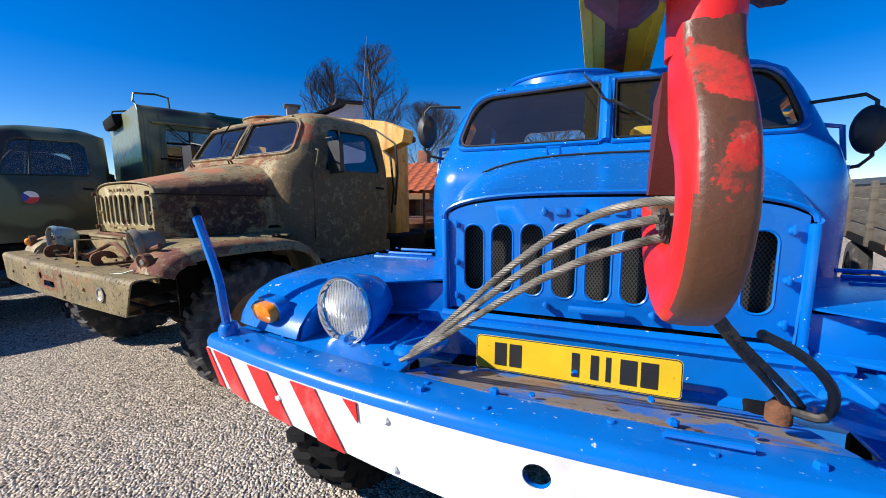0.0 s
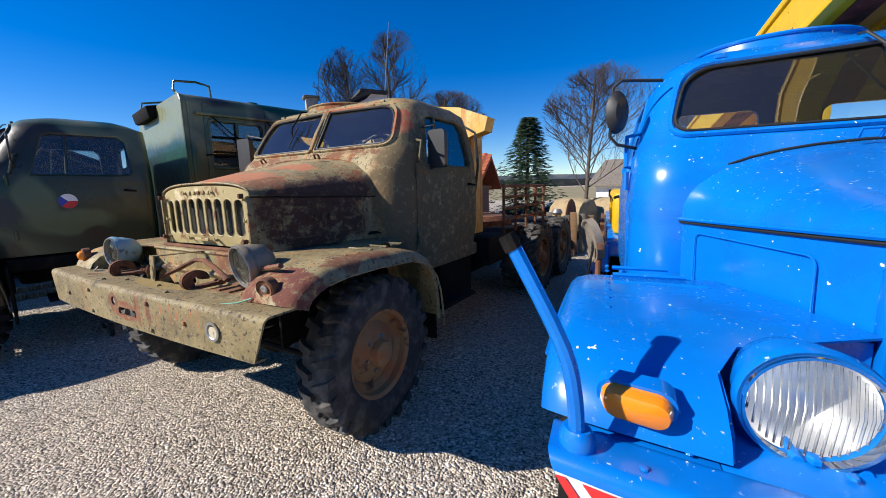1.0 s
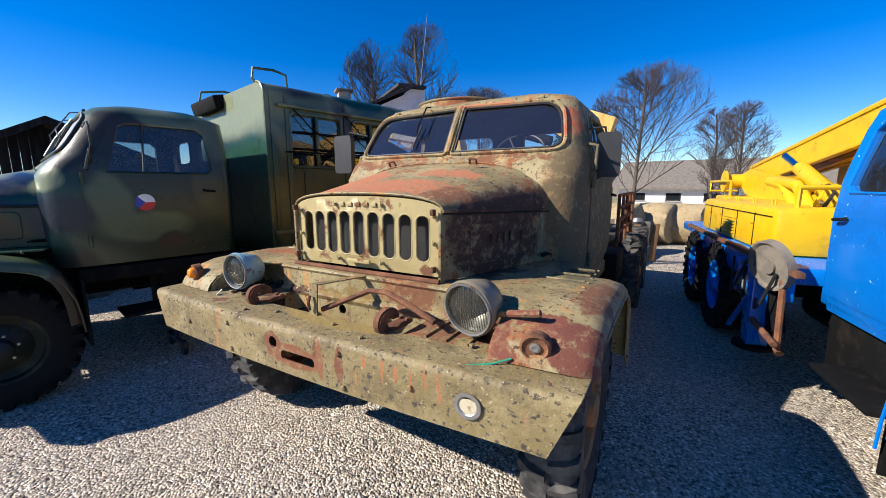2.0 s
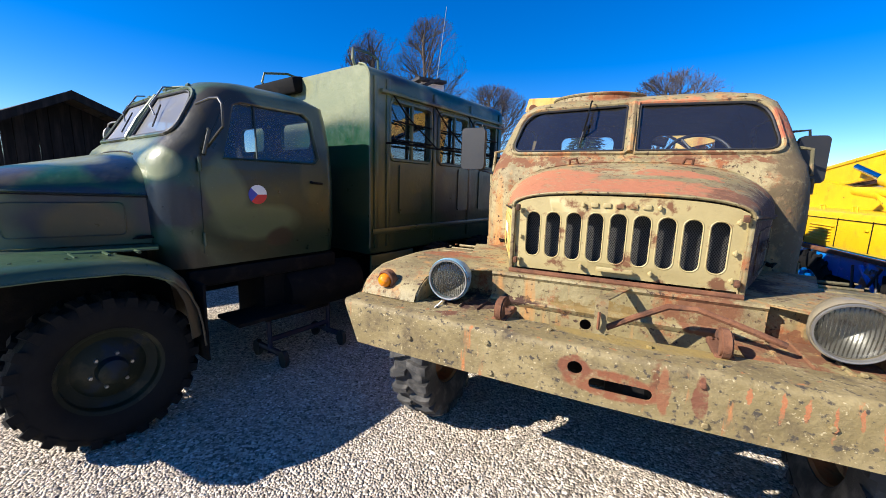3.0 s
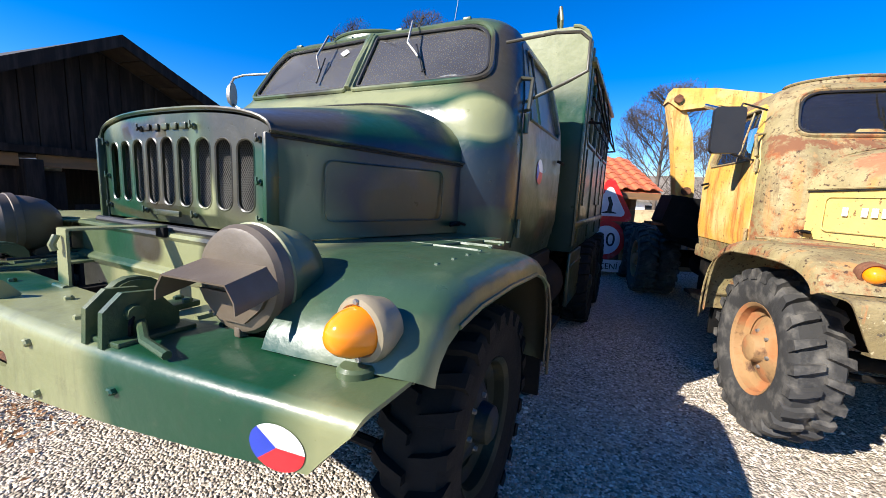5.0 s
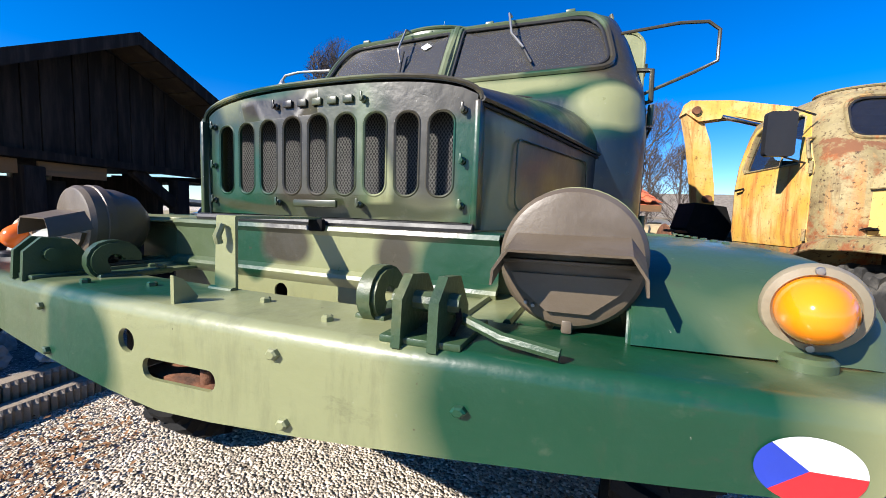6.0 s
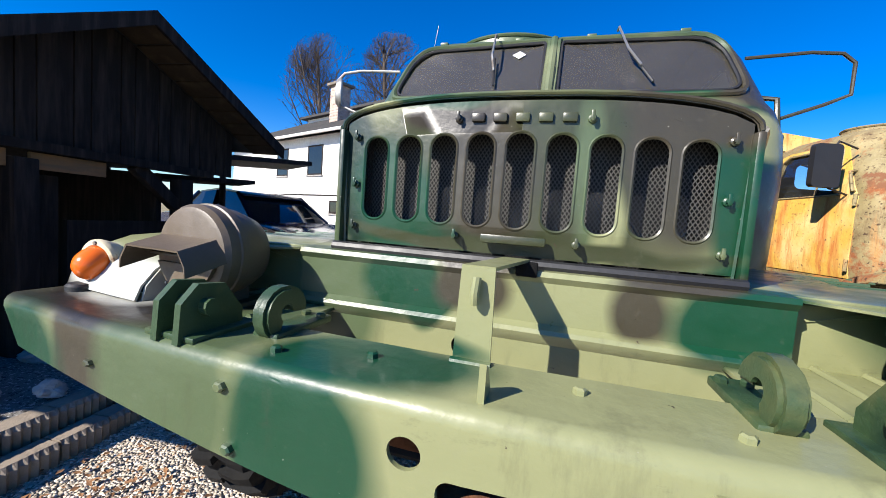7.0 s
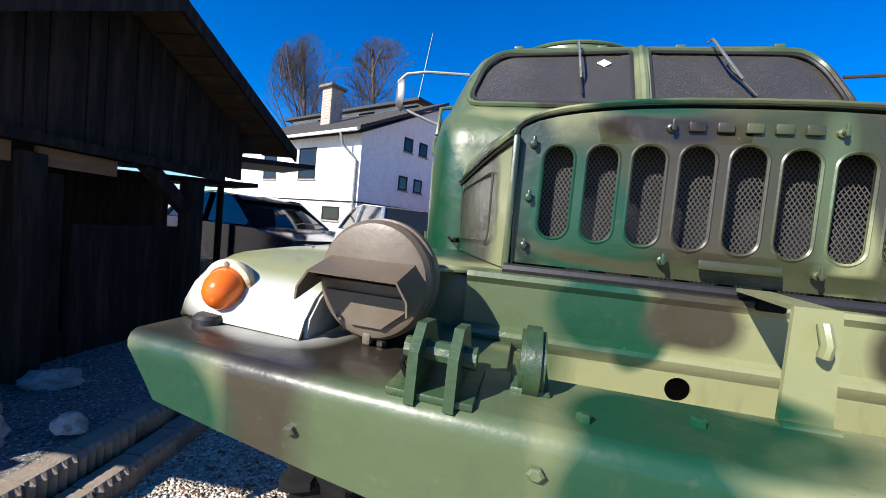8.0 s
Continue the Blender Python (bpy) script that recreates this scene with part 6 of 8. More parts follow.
def digger_arm(truck):
    """A yellow digger superstructure on the rusty truck's bed."""
    base = part("turntable", lathe(bmesh.new(), [(0, 0.86), (0.62, 0.86), (0.62, 1.0), (0.55, 1.06), (0, 1.06)], pose(0, 4.3, 0), 36), RUST, truck, "rusty slewing ring")
    part("bed_frame", block((0, 4.3, 0.88), (1.7, 3.4, 0.10), 0.01), UNDER, truck, "dark truck bed frame")
    column = part("column", block((0.52, 3.25, 1.55), (0.26, 0.30, 1.3), 0.03), YELLOW_RUST, truck, "weathered yellow digger column")
    line = [(0.86, 2.06), (0.90, 2.20), (0.55, 2.34), (-0.75, 2.56), (-1.16, 2.58), (-1.20, 2.44), (-1.06, 2.34), (-0.70, 2.38), (0.30, 2.12), (0.52, 1.98)]
    boom = part("digger_boom", prism(line, -0.10, 0.10, lambda a, b, d: (a, 3.19 - 0.13 * a + d, b)), YELLOW_RUST, truck, "weathered yellow digger boom laid across")
    part("dipper", prism([(-1.19, 2.46), (-1.02, 2.42), (-0.90, 2.10), (-0.82, 1.60), (-0.80, 1.32), (-0.98, 1.30), (-1.02, 1.60), (-1.10, 2.10)], -0.09, 0.09, lambda a, b, d: (a, 3.36 + d, b)), YELLOW_RUST, truck, "weathered yellow dipper arm")
    ram = part("ram", bar([(0.30, 3.0, 2.02), (-0.35, 3.08, 2.22)], 0.05, 12), UNDER, truck, "hydraulic ram")
    part("ram_rod", bar([(-0.35, 3.08, 2.22), (-0.85, 3.18, 2.38)], 0.026, 10), CHROME, ram)
    for u, z in ((-1.1, 2.46), (-0.90, 1.45), (0.66, 2.16)):
        part("pivot_pin", bar([(u, 3.20, z), (u, 3.50, z)], 0.045, 12), RUST, truck)
    part("hose", bar([(0.70, 3.02, 1.3), (0.78, 2.98, 1.7), (0.74, 3.0, 2.05), (0.4, 3.05, 2.25), (-0.3, 3.15, 2.45)], 0.016, 8), BLACK, truck)
    part("hose", bar([(0.62, 3.04, 1.2), (0.70, 3.0, 1.5), (0.64, 3.02, 1.9), (0.3, 3.08, 2.12)], 0.014, 8), BLACK, truck)
    bucket = part("bucket", prism([(-1.06, 1.40), (-0.74, 1.36), (-0.66, 1.14), (-0.74, 0.93), (-1.0, 0.92), (-1.14, 1.10)], -0.24, 0.24, lambda a, b, d: (a, 3.36 + d, b)), UNDER, truck, "dark digger bucket")
    for k in range(4):
        part("bucket_tooth", block((-1.16, 3.18 + 0.12 * k, 1.06), (0.14, 0.04, 0.03), 0.006), RUST, bucket)
    for k in range(4):
        z = 1.08 + 0.13 * k
        part("rail", bar([(0.95, 3.3, z), (0.95, 4.9, z)], 0.018, 8), RUST, truck, "rusty bed rail")
    for k in range(5):
        part("rail_post", bar([(0.95, 3.3 + 0.4 * k, 0.92), (0.95, 3.3 + 0.4 * k, 1.48)], 0.018, 8), RUST, truck)
    part("side_tank", block((0.88, 2.95, 0.80), (0.3, 0.5, 0.30), 0.03), UNDER, truck)
    part("tail_lamp", lathe(bmesh.new(), [(0, -0.05), (0.07, -0.04), (0.09, 0), (0.06, 0.05), (0, 0.06)], pose(0.98, 5.6, 1.02), 18), STEEL, truck)


TRAY = surface("worn_blue_tray", (0.02, 0.17, 0.56), [((0.25, 0.20, 0.15), 3.5, 0.49, 0.53, 0.8, {"detail": 9}), ((0.20, 0.10, 0.05), 7, 0.54, 0.62, 0.9, {"detail": 9}), ((0.07, 0.035, 0.02), 16, 0.60, 0.64, 0.9, {"detail": 9})], rough=0.5, bump=0.2)
HOOK_DARK = surface("dark_grimy_red_paint", (0.13, 0.02, 0.015), [((0.04, 0.025, 0.02), 6, 0.45, 0.6, 0.8, {"detail": 8}), ((0.5, 0.42, 0.32), 9, 0.66, 0.70, 0.9, {})], rough=0.5, bump=0.2)
GRILLE_OLIVE = surface("pale_olive_grille_paint", (0.38, 0.30, 0.13), [((0.16, 0.07, 0.03), 9, 0.55, 0.62, 0.9, {"detail": 9}), ((0.66, 0.62, 0.5), 4, 0.60, 0.70, 0.8, {})], rough=0.55, bump=0.2)
DRIP = (0.36, 0.135, 0.055)
BUMPER_OLIVE = surface("scraped_olive_bumper_paint", (0.20, 0.150, 0.062),
                       [((0.29, 0.225, 0.105), 4, 0.48, 0.64, 0.8, {"detail": 9, "rough": 0.7}), ((0.085, 0.060, 0.032), 6, 0.50, 0.70, 0.9, {"detail": 11, "rough": 0.76}), ((0.40, 0.15, 0.05), 3.0, 0.62, 0.70, 0.9, {"stretch": (7, 7, 0.8)}),
                        ((0.14, 0.055, 0.025), 3.5, 0.62, 0.66, 0.95, {"detail": 9}), ((0.06, 0.048, 0.034), 42, 0.57, 0.64, 0.9, {"detail": 7}), ((0.42, 0.34, 0.19), 75, 0.62, 0.68, 0.9, {"detail": 4})], rough=0.62, bump=0.5, bump_scale=45,
                       patches=[(0.04, 0.0, 0.84, 0.17, 0.16, 0.055, (0.20, 0.07, 0.03)), (-0.09, 0.0, 0.88, 0.06, 0.16, 0.05, (0.17, 0.06, 0.028)), (0.50, 0.0, 0.89, 0.006, 0.16, 0.05, DRIP), (0.56, 0.0, 0.90, 0.007, 0.16, 0.04, DRIP), (0.62, 0.0, 0.87, 0.005, 0.16, 0.07, DRIP), (0.68, 0.0, 0.90, 0.006, 0.16, 0.04, DRIP), (0.73, 0.0, 0.88, 0.005, 0.16, 0.06, DRIP), (0.42, 0.0, 0.91, 0.007, 0.16, 0.03, DRIP),
                                (0.30, 0.0, 0.87, 0.022, 0.16, 0.08, (0.16, 0.06, 0.03)), (0.20, 0.0, 0.86, 0.02, 0.16, 0.09, (0.22, 0.09, 0.04)), (0.1, 0.15, 0.965, 0.3, 0.10, 0.02, (0.26, 0.18, 0.05))], ragged=0.07)
YELLOW_OLIVE = surface("yellowed_olive_paint", (0.58, 0.43, 0.13), [((0.44, 0.33, 0.13), 3, 0.5, 0.66, 0.8, {"detail": 8}), ((0.36, 0.14, 0.045), 3, 0.58, 0.70, 0.9, {"stretch": (5, 5, 0.7), "detail": 10}), ((0.12, 0.06, 0.03), 44, 0.62, 0.68, 0.9, {"detail": 6})], rough=0.6, bump=0.2)


# ---- blue crane truck ----
def blue_truck():
    truck = thing("crane_truck", pose(3.607, -0.118, 0, 0, 0, 8.08), "glossy blue crane truck with a red and white striped bumper", "truck")
    spec = dict(bumper_label="bumper with a white face and red stripes", panel_label="blue front panel", grille_label="blue grille with nine upright slots", hood_label="glossy blue hood",
                side_paint=lambda s: BLUE, side_label="blue hood side panel", cab_label="glossy blue rounded cab", frame_paint=BLUE, frame_label="blue windscreen frame", glass_label="clean windscreen pane",
                door_paint=lambda s: BLUE, door_label="blue cab door", fender_label="glossy blue front fender with pressed ribs", wheel_paint=BLUE, rusty=False, tray=True, tyre=CLEAN_RUBBER, face_paint=WHITE, seal_paint=BLUE)
    bumper, cab = build_front(truck, BLUE, BLUE, BLUE, WINDSCREEN, spec)
    # painted face: white with slanting red bars at the ends
    bm = plate([(-1.075, 0.754), (1.075, 0.754), (1.150, 0.932), (-1.150, 0.932)],
               [rounded(-0.112, 0.854, -0.058, 0.906, 0.026, 6), rounded(-0.036, 0.811, 0.166, 0.857, 0.02)], 0.003, lambda a, b, d: (a, -0.005 + d, b))
    for k in range(15):
        bmesh.ops.bisect_plane(bm, geom=bm.verts[:] + bm.edges[:] + bm.faces[:], plane_co=(-1.05 + 0.15 * k, 0, 0), plane_no=(1, 0, 0))
    part("bumper_face", bm, WHITE, bumper, "white painted bumper face")
    for s in (-1, 1):
        quads = [[(1.148, 0.928), (1.130, 0.932), (1.040, 0.754), (1.073, 0.754)]] + [[(x, 0.932), (x - 0.090, 0.932), (x - 0.185, 0.754), (x - 0.095, 0.754)] for x in (1.100, 0.912, 0.724)] + [[(0.540, 0.932), (0.500, 0.932), (0.496, 0.870)]]
        for quad in quads:
            part("red_stripe", prism(quad, -0.0095, -0.007, lambda a, b, d: (s * a, d, b)), SIGNAL_RED, bumper, "slanting red stripe")
    rivets = [(u, 0.05 + 0.22 * ((i * 7) % 5) / 5) for i, u in enumerate([-1.0 + 0.08 * k for k in range(26)])]
    for u, v in rivets:
        part("rivet", lathe(bmesh.new(), [(0.008, 0), (0.007, 0.004), (0, 0.005)], pose(u, v, 0.964), 8), BLUE, bumper)
    for s in (-1, 1):
        round_headlamp(truck, s * 0.725, 0.235, 1.052, BLUE, yaw=0, radius=0.103, rim_metal=CHROME, mirror_metal=REFLECTOR)
        flat_indicator(truck, s * 1.01, 0.158, 1.035, BLUE)
    for s in (-1, 1):
        rod = part("width_rod", bar(rounded_line([(s * 1.115, 0.06, 0.955), (s * 1.12, 0.05, 1.06), (s * 1.145, 0.05, 1.16), (s * 1.235, 0.045, 1.33), (s * 1.245, 0.045, 1.345)]), 0.016, 10), BLUE, truck, "bent blue width-marking rod")
        part("rod_tip", bar([(s * 1.243, 0.045, 1.340), (s * 1.258, 0.044, 1.368)], 0.019, 10), UNDER, rod)
        part("rod_socket", lathe(bmesh.new(), [(0.035, 0), (0.035, 0.03), (0.026, 0.045), (0, 0.045)], pose(s * 1.115, 0.06, 0.953), 18), BLUE, rod)
    # number plate: yellow with dark bars in place of its characters
    tilt = pose(-0.062, 0.312, 0.927, -4) @ FRONT
    number = part("number_plate", prism(rounded(-0.276, -0.052, 0.276, 0.052, 0.012), 0, 0.004, lambda a, b, d: tilt @ Vector((a, b, d))), PLATE_YELLOW, truck, "yellow number plate with dark bars")
    part("plate_edge", bar([tilt @ Vector((a, b, 0.003)) for a, b in rounded(-0.274, -0.050, 0.274, 0.050, 0.012)], 0.002, 5, True), INK, number)
    for x, w in ((-0.20, 0.035), (-0.155, 0.035), (0.015, 0.02), (0.065, 0.02), (0.10, 0.012), (0.150, 0.04), (0.20, 0.04)):
        part("plate_bar", prism([(x - w / 2, -0.034), (x + w / 2, -0.034), (x + w / 2, 0.034), (x - w / 2, 0.034)], 0.004, 0.006, lambda a, b, d: tilt @ Vector((a, b, d))), INK, number, "dark bar on the plate")
    part("worn_tray", prism([(0.115, 0.957), (0.34, 0.858), (0.34, 0.850), (0.115, 0.949)], -0.46, 0.44, lambda a, b, d: (d, a, b)), TRAY, bumper, "tray with worn blue paint and bare steel")
    for s in (-1, 1):
        lug = part("rope_lug", bar(rounded_line([(s * 0.47, 0.27, 0.962), (s * 0.49, 0.18, 0.985), (s * 0.45, 0.15, 1.0), (s * 0.41, 0.19, 0.99), (s * 0.42, 0.26, 0.966)]), 0.017, 10), BLUE, truck, "blue tow hook")
    handle = part("deck_handle", bar([(0.13, 0.09, 0.957), (0.13, 0.07, 0.975), (0.26, 0.07, 0.975), (0.26, 0.09, 0.957)], 0.006, 6), BLUE, bumper, "small blue handle")
    wiper(cab, -0.12, 0.24, paint=BLACK)
    wiper(cab, 0.32, -0.03, paint=BLACK)
    for s in (-1, 1):
        high = 2.07 if s < 0 else 1.93
        arm = part("mirror_arm", bar([(s * 0.84, 1.55, high), (s * 1.02, 1.50, high + 0.01), (s * 1.06, 1.50, high - 0.02), (s * 1.065, 1.50, high - 0.25), (s * 1.03, 1.51, high - 0.29), (s * 0.94, 1.56, high - 0.31)], 0.008, 8), BLACK, cab, "bent tube mirror arm")
        part("mirror", lathe(bmesh.new(), [(0, -0.045), (0.05, -0.04), (0.08, -0.015), (0.085, 0.0), (0.08, 0.004), (0, 0.004)], pose(s * 1.04, 1.485, high - 0.14, -90, 0, -40 * s) @ Matrix.Diagonal((0.75, 1.2, 1, 1)), 30), BLACK, arm, "black oval mirror")
    for s in (-1, 1):
        part("hood_catch", bar([(s * 0.20, 1.20, 1.725), (s * 0.20, 1.18, 1.755), (s * 0.26, 1.18, 1.755), (s * 0.26, 1.20, 1.725)], 0.007, 6), BLUE, truck)
    # this truck's body sits lower on its frame than the bumper
    for ob in truck.children:
        if ob.name.split(".")[0] in ("front_panel", "seal_strip", "grille", "radiator", "radiator_screen", "hood", "hood_side", "cab", "door", "hood_catch"):
            ob.location.z -= 0.125
    tapered(truck, 0.070)
    bowed(truck, -0.115, 0.10)
    return truck, cab


def rounded_line(points, steps=4):
    """A smooth curve through points."""
    made = []
    n = len(points)
    for i in range(n - 1):
        p0, p1, p2, p3 = [Vector(points[min(max(i + k, 0), n - 1)]) for k in (-1, 0, 1, 2)]
        for q in range(steps):
            t = q / steps
            made.append(0.5 * (2 * p1 + (p2 - p0) * t + (2 * p0 - 5 * p1 + 4 * p2 - p3) * t * t + (3 * p1 - p0 - 3 * p2 + p3) * t ** 3))
    return made + [Vector(points[-1])]


def crane(truck):
    """Turntable, jib and hook of the blue truck's crane."""
    part("bed", block((0, 4.75, 0.93), (2.1, 4.0, 0.12), 0.02), BLUE, truck, "blue steel crane bed")
    for s in (-1, 1):
        part("bed_side", block((s * 1.06, 4.3, 0.86), (0.06, 3.2, 0.22), 0.01), BLUE, truck, "scuffed blue bed side")
        leg = part("outrigger", block((s * 1.12, 3.05, 0.62), (0.14, 0.16, 0.62), 0.01, (0, 0, 0)), BLUE, truck, "blue stabiliser leg")
        part("outrigger_foot", lathe(bmesh.new(), [(0, 0), (0.14, 0), (0.14, 0.03), (0.05, 0.05), (0, 0.05)], pose(s * 1.12, 3.05, 0.28), 20), UNDER, leg)
        part("brace", bar([(s * 1.05, 2.75, 0.35), (s * 1.08, 3.5, 0.85)], 0.03, 8), RUST, truck)
    part("turntable", lathe(bmesh.new(), [(0, 0.98), (0.72, 0.98), (0.72, 1.04), (0.6, 1.08), (0, 1.08)], pose(0, 3.9, 0), 40), UNDER, truck, "dark slewing ring")
    house = part("crane_house", block((-0.25, 4.50, 1.42), (1.5, 2.45, 0.40), 0.05), CRANE_YELLOW, truck, "yellow crane machine house")
    part("house_seam", block((-1.004, 4.50, 1.54), (0.006, 2.3, 0.008)), UNDER, house)
    part("operator_cab", block((0.62, 5.0, 1.75), (0.7, 1.1, 1.15), 0.06), CRANE_YELLOW, truck, "yellow operator cab")
    for k in range(2):
        part("house_pipe", bar([(-0.55, 3.9 + 0.3 * k, 1.58), (-0.6, 4.1 + 0.3 * k, 1.80), (-0.6, 4.5 + 0.3 * k, 1.84), (-0.3, 4.7, 1.84)], 0.05, 10), CRANE_YELLOW, house)
    # machinery on the crane's deck and its side, seen past the rusty truck
    for y0, y1, z in ((3.35, 3.35, 1.72), (3.35, 4.0, 1.72)):
        part("guard_tube", bar([(-0.85, y0, 1.62), (-0.85, y0, z + 0.06), (-0.55, y1, z + 0.06), (-0.55, y1, 1.62)], 0.022, 8), CRANE_YELLOW, house)
    part("boom_foot", prism([(4.6, 1.6), (6.6, 1.6), (7.2, 1.92), (6.6, 2.04), (4.8, 1.80)], -0.28, -0.20, lambda a, b, d: (d, a, b)), CRANE_YELLOW, house, "yellow boom foot plate")
    part("lift_ram", bar([(-0.45, 3.6, 1.62), (-0.30, 4.9, 1.98)], 0.075, 14), CRANE_YELLOW, house)
    part("lift_rod", bar([(-0.30, 4.9, 1.98), (-0.25, 5.5, 2.15)], 0.04, 12), CHROME, house)
    for k in range(4):
        part("hose", bar([(-0.7 + 0.07 * k, 3.5, 1.60), (-0.66 + 0.07 * k, 3.45, 1.74), (-0.5 + 0.05 * k, 3.9, 1.80), (-0.42, 4.4, 1.70)], 0.014, 6), BLACK if k % 2 else CRANE_YELLOW, house)
    disc = part("sheave", lathe(bmesh.new(), [(0, -0.03), (0.06, -0.03), (0.06, -0.012), (0.15, -0.012), (0.17, -0.03), (0.185, -0.03), (0.185, 0.03), (0.17, 0.03), (0.15, 0.012), (0.06, 0.012), (0.06, 0.03), (0, 0.03)], pose(-1.16, 2.78, 1.00, 0, 78, 20), 32), CONCRETE, truck, "rusty cast sheave leaning on the bed")
    for k, (y0, z0, y1, z1) in enumerate(((2.62, 0.42, 2.72, 1.02), (2.9, 0.36, 3.6, 0.92), (3.2, 0.40, 3.25, 0.9), (2.5, 0.5, 3.3, 0.55), (3.4, 0.34, 3.0, 0.75))):
        part("deck_stay", bar([(-1.12 - 0.02 * k, y0, z0), (-1.10 - 0.02 * k, y1, z1)], 0.022, 8), (RUST, BLUE, UNDER, RUST, BLUE)[k], truck, "bent steel stay")
    for k in range(3):
        part("scrap_plate", block((-1.08, 2.85 + 0.28 * k, 0.66 + 0.05 * k), (0.02, 0.30, 0.34), 0.004, (18 * k - 20, 0, 12 * k)), (UNDER, BLUE, TRAY)[k], truck)
    for k in range(3):
        part("cable_loop", bar([(-1.15, 2.7 + 0.3 * k, 0.95), (-1.19, 2.8 + 0.3 * k, 0.70), (-1.17, 2.95 + 0.3 * k, 0.62), (-1.15, 3.05 + 0.3 * k, 0.92)], 0.011, 6), BLACK, truck)
    part("rim_strip", block((-1.09, 4.3, 0.985), (0.05, 3.6, 0.04), 0.004), RUST, truck)
    # side covers, catches and steps of the machine house, and the winch at its tail
    for k, v in enumerate((3.75, 4.25, 4.8, 5.3)):
        part("cover_seam", block((-1.003, v, 1.40), (0.006, 0.008, 0.30)), UNDER, house)
        part("cover_catch", block((-1.008, v + 0.06, 1.46), (0.014, 0.05, 0.022), 0.004), CRANE_YELLOW, house)
        part("lifting_eye", bar([(-0.86, v, 1.62), (-0.86, v, 1.67), (-0.86, v + 0.07, 1.67), (-0.86, v + 0.07, 1.62)], 0.010, 6), CRANE_YELLOW, house)
    for k in range(6):
        part("louvre", block((-1.008, 4.52, 1.30 + 0.032 * k), (0.014, 0.40, 0.012), 0.002, (0, 24, 0)), CRANE_YELLOW, house)
    part("winch_drum", lathe(bmesh.new(), [(0, -0.36), (0.17, -0.36), (0.17, -0.33), (0.11, -0.33), (0.11, 0.33), (0.17, 0.33), (0.17, 0.36), (0, 0.36)], pose(-0.15, 7.0, 1.86, 0, 90), 28), CRANE_YELLOW, house, "yellow winch drum")
    part("tail_rail", bar([(-0.55, 6.4, 1.62), (-0.55, 6.4, 1.86), (-0.55, 7.6, 1.86), (-0.55, 7.6, 1.70), (-0.15, 7.6, 1.70)], 0.018, 8), CRANE_YELLOW, house)
    part("tail_frame", block((-0.15, 6.55, 1.58), (0.7, 1.7, 0.10), 0.02), CRANE_YELLOW, house)
    house.location.z -= 0.23
    # boom: two webs, flanges and lattice cross pieces, from the house forward over the cab
    foot, tip = Vector((0.02, 7.0, 1.70)), Vector((0.06, -0.30, 2.72))
    along = (tip - foot).normalized()
    length = (tip - foot).length
    q = along.to_track_quat('Y', 'Z').to_matrix().to_4x4()
    m = Matrix.Translation(foot) @ q
    boom = part("boom", box(bmesh.new(), (0, 0, 0), (0.02, 0.02, 0.02)), CRANE_YELLOW, truck, "yellow box-girder crane boom")
    for s in (-1, 1):
        for h in (-0.14, 0.14):
            bm = bmesh.new()
            box(bm, (s * 0.17, length / 2, h), (0.055, length, 0.045), 0.006)
            bm.transform(m)
            part("boom_chord", bm, CRANE_YELLOW, boom)
        bm = bmesh.new()
        box(bm, (s * 0.175, length * 0.49, 0), (0.012, length * 0.97, 0.26))
        bm.transform(m)
        part("boom_web", bm, CRANE_YELLOW, boom)
    for h in (-0.135, 0.135):
        bm = bmesh.new()
        box(bm, (0, length * 0.49, h), (0.30, length * 0.97, 0.010))
        bm.transform(m)
        part("boom_plate", bm, CRANE_YELLOW, boom, "yellow boom plate with a dark grease strip")
    bm = bmesh.new()
    box(bm, (0.02, length * 0.55, -0.146), (0.12, length * 0.80, 0.010))
    bm.transform(m)
    part("grease_strip", bm, HOOK_DARK, boom, "dark greasy slide strip")
    head = part("boom_head", block(tip + Vector((0, 0.02, 0)), (0.34, 0.30, 0.34), 0.02), UNDER, boom, "dark boom head")
    # hook block hanging before the cab
    hx, hy, top = 0.112, -0.215, 1.565
    hookblock = part("hook_block", lathe(bmesh.new(), [(0, -0.02), (0.040, -0.02), (0.042, 0.06), (0.058, 0.066), (0.062, 0.10), (0.050, 0.12), (0.050, 0.20), (0, 0.20)], pose(hx, hy, top + 0.02), 32), HOOK_RED, truck, "red hook shank and swivel")
    for s in (-1, 1):
        cheek = [(0.045, 0.02), (0.070, 0.0), (0.095, 0.0), (0.14, 0.04), (0.14, 0.16), (0.045, 0.16)]
        part("cheek_plate", prism(cheek, -0.07, 0.07, lambda a, b, d: (hx + s * a, hy + d, top + 0.07 + b)), HOOK_DARK, hookblock, "dark red cheek plate")
        part("hoist_rope", bar([(hx + s * 0.10, hy, top + 0.2), (hx + s * 0.10, hy, 2.75)], 0.007, 6), ROPE, hookblock)
    # the hook: a thick flat-sided blade, its mouth towards one side
    way = Vector((-0.105, 0.994, 0)).normalized()
    thick = way.cross(Vector((0, 0, 1)))
    outer = [(0.040, 0.03), (0.046, 0.005), (0.062, -0.025), (0.100, -0.085), (0.116, -0.15), (0.112, -0.21), (0.090, -0.270), (0.045, -0.318), (-0.010, -0.332), (-0.070, -0.305), (-0.108, -0.255), (-0.120, -0.205), (-0.112, -0.175)]
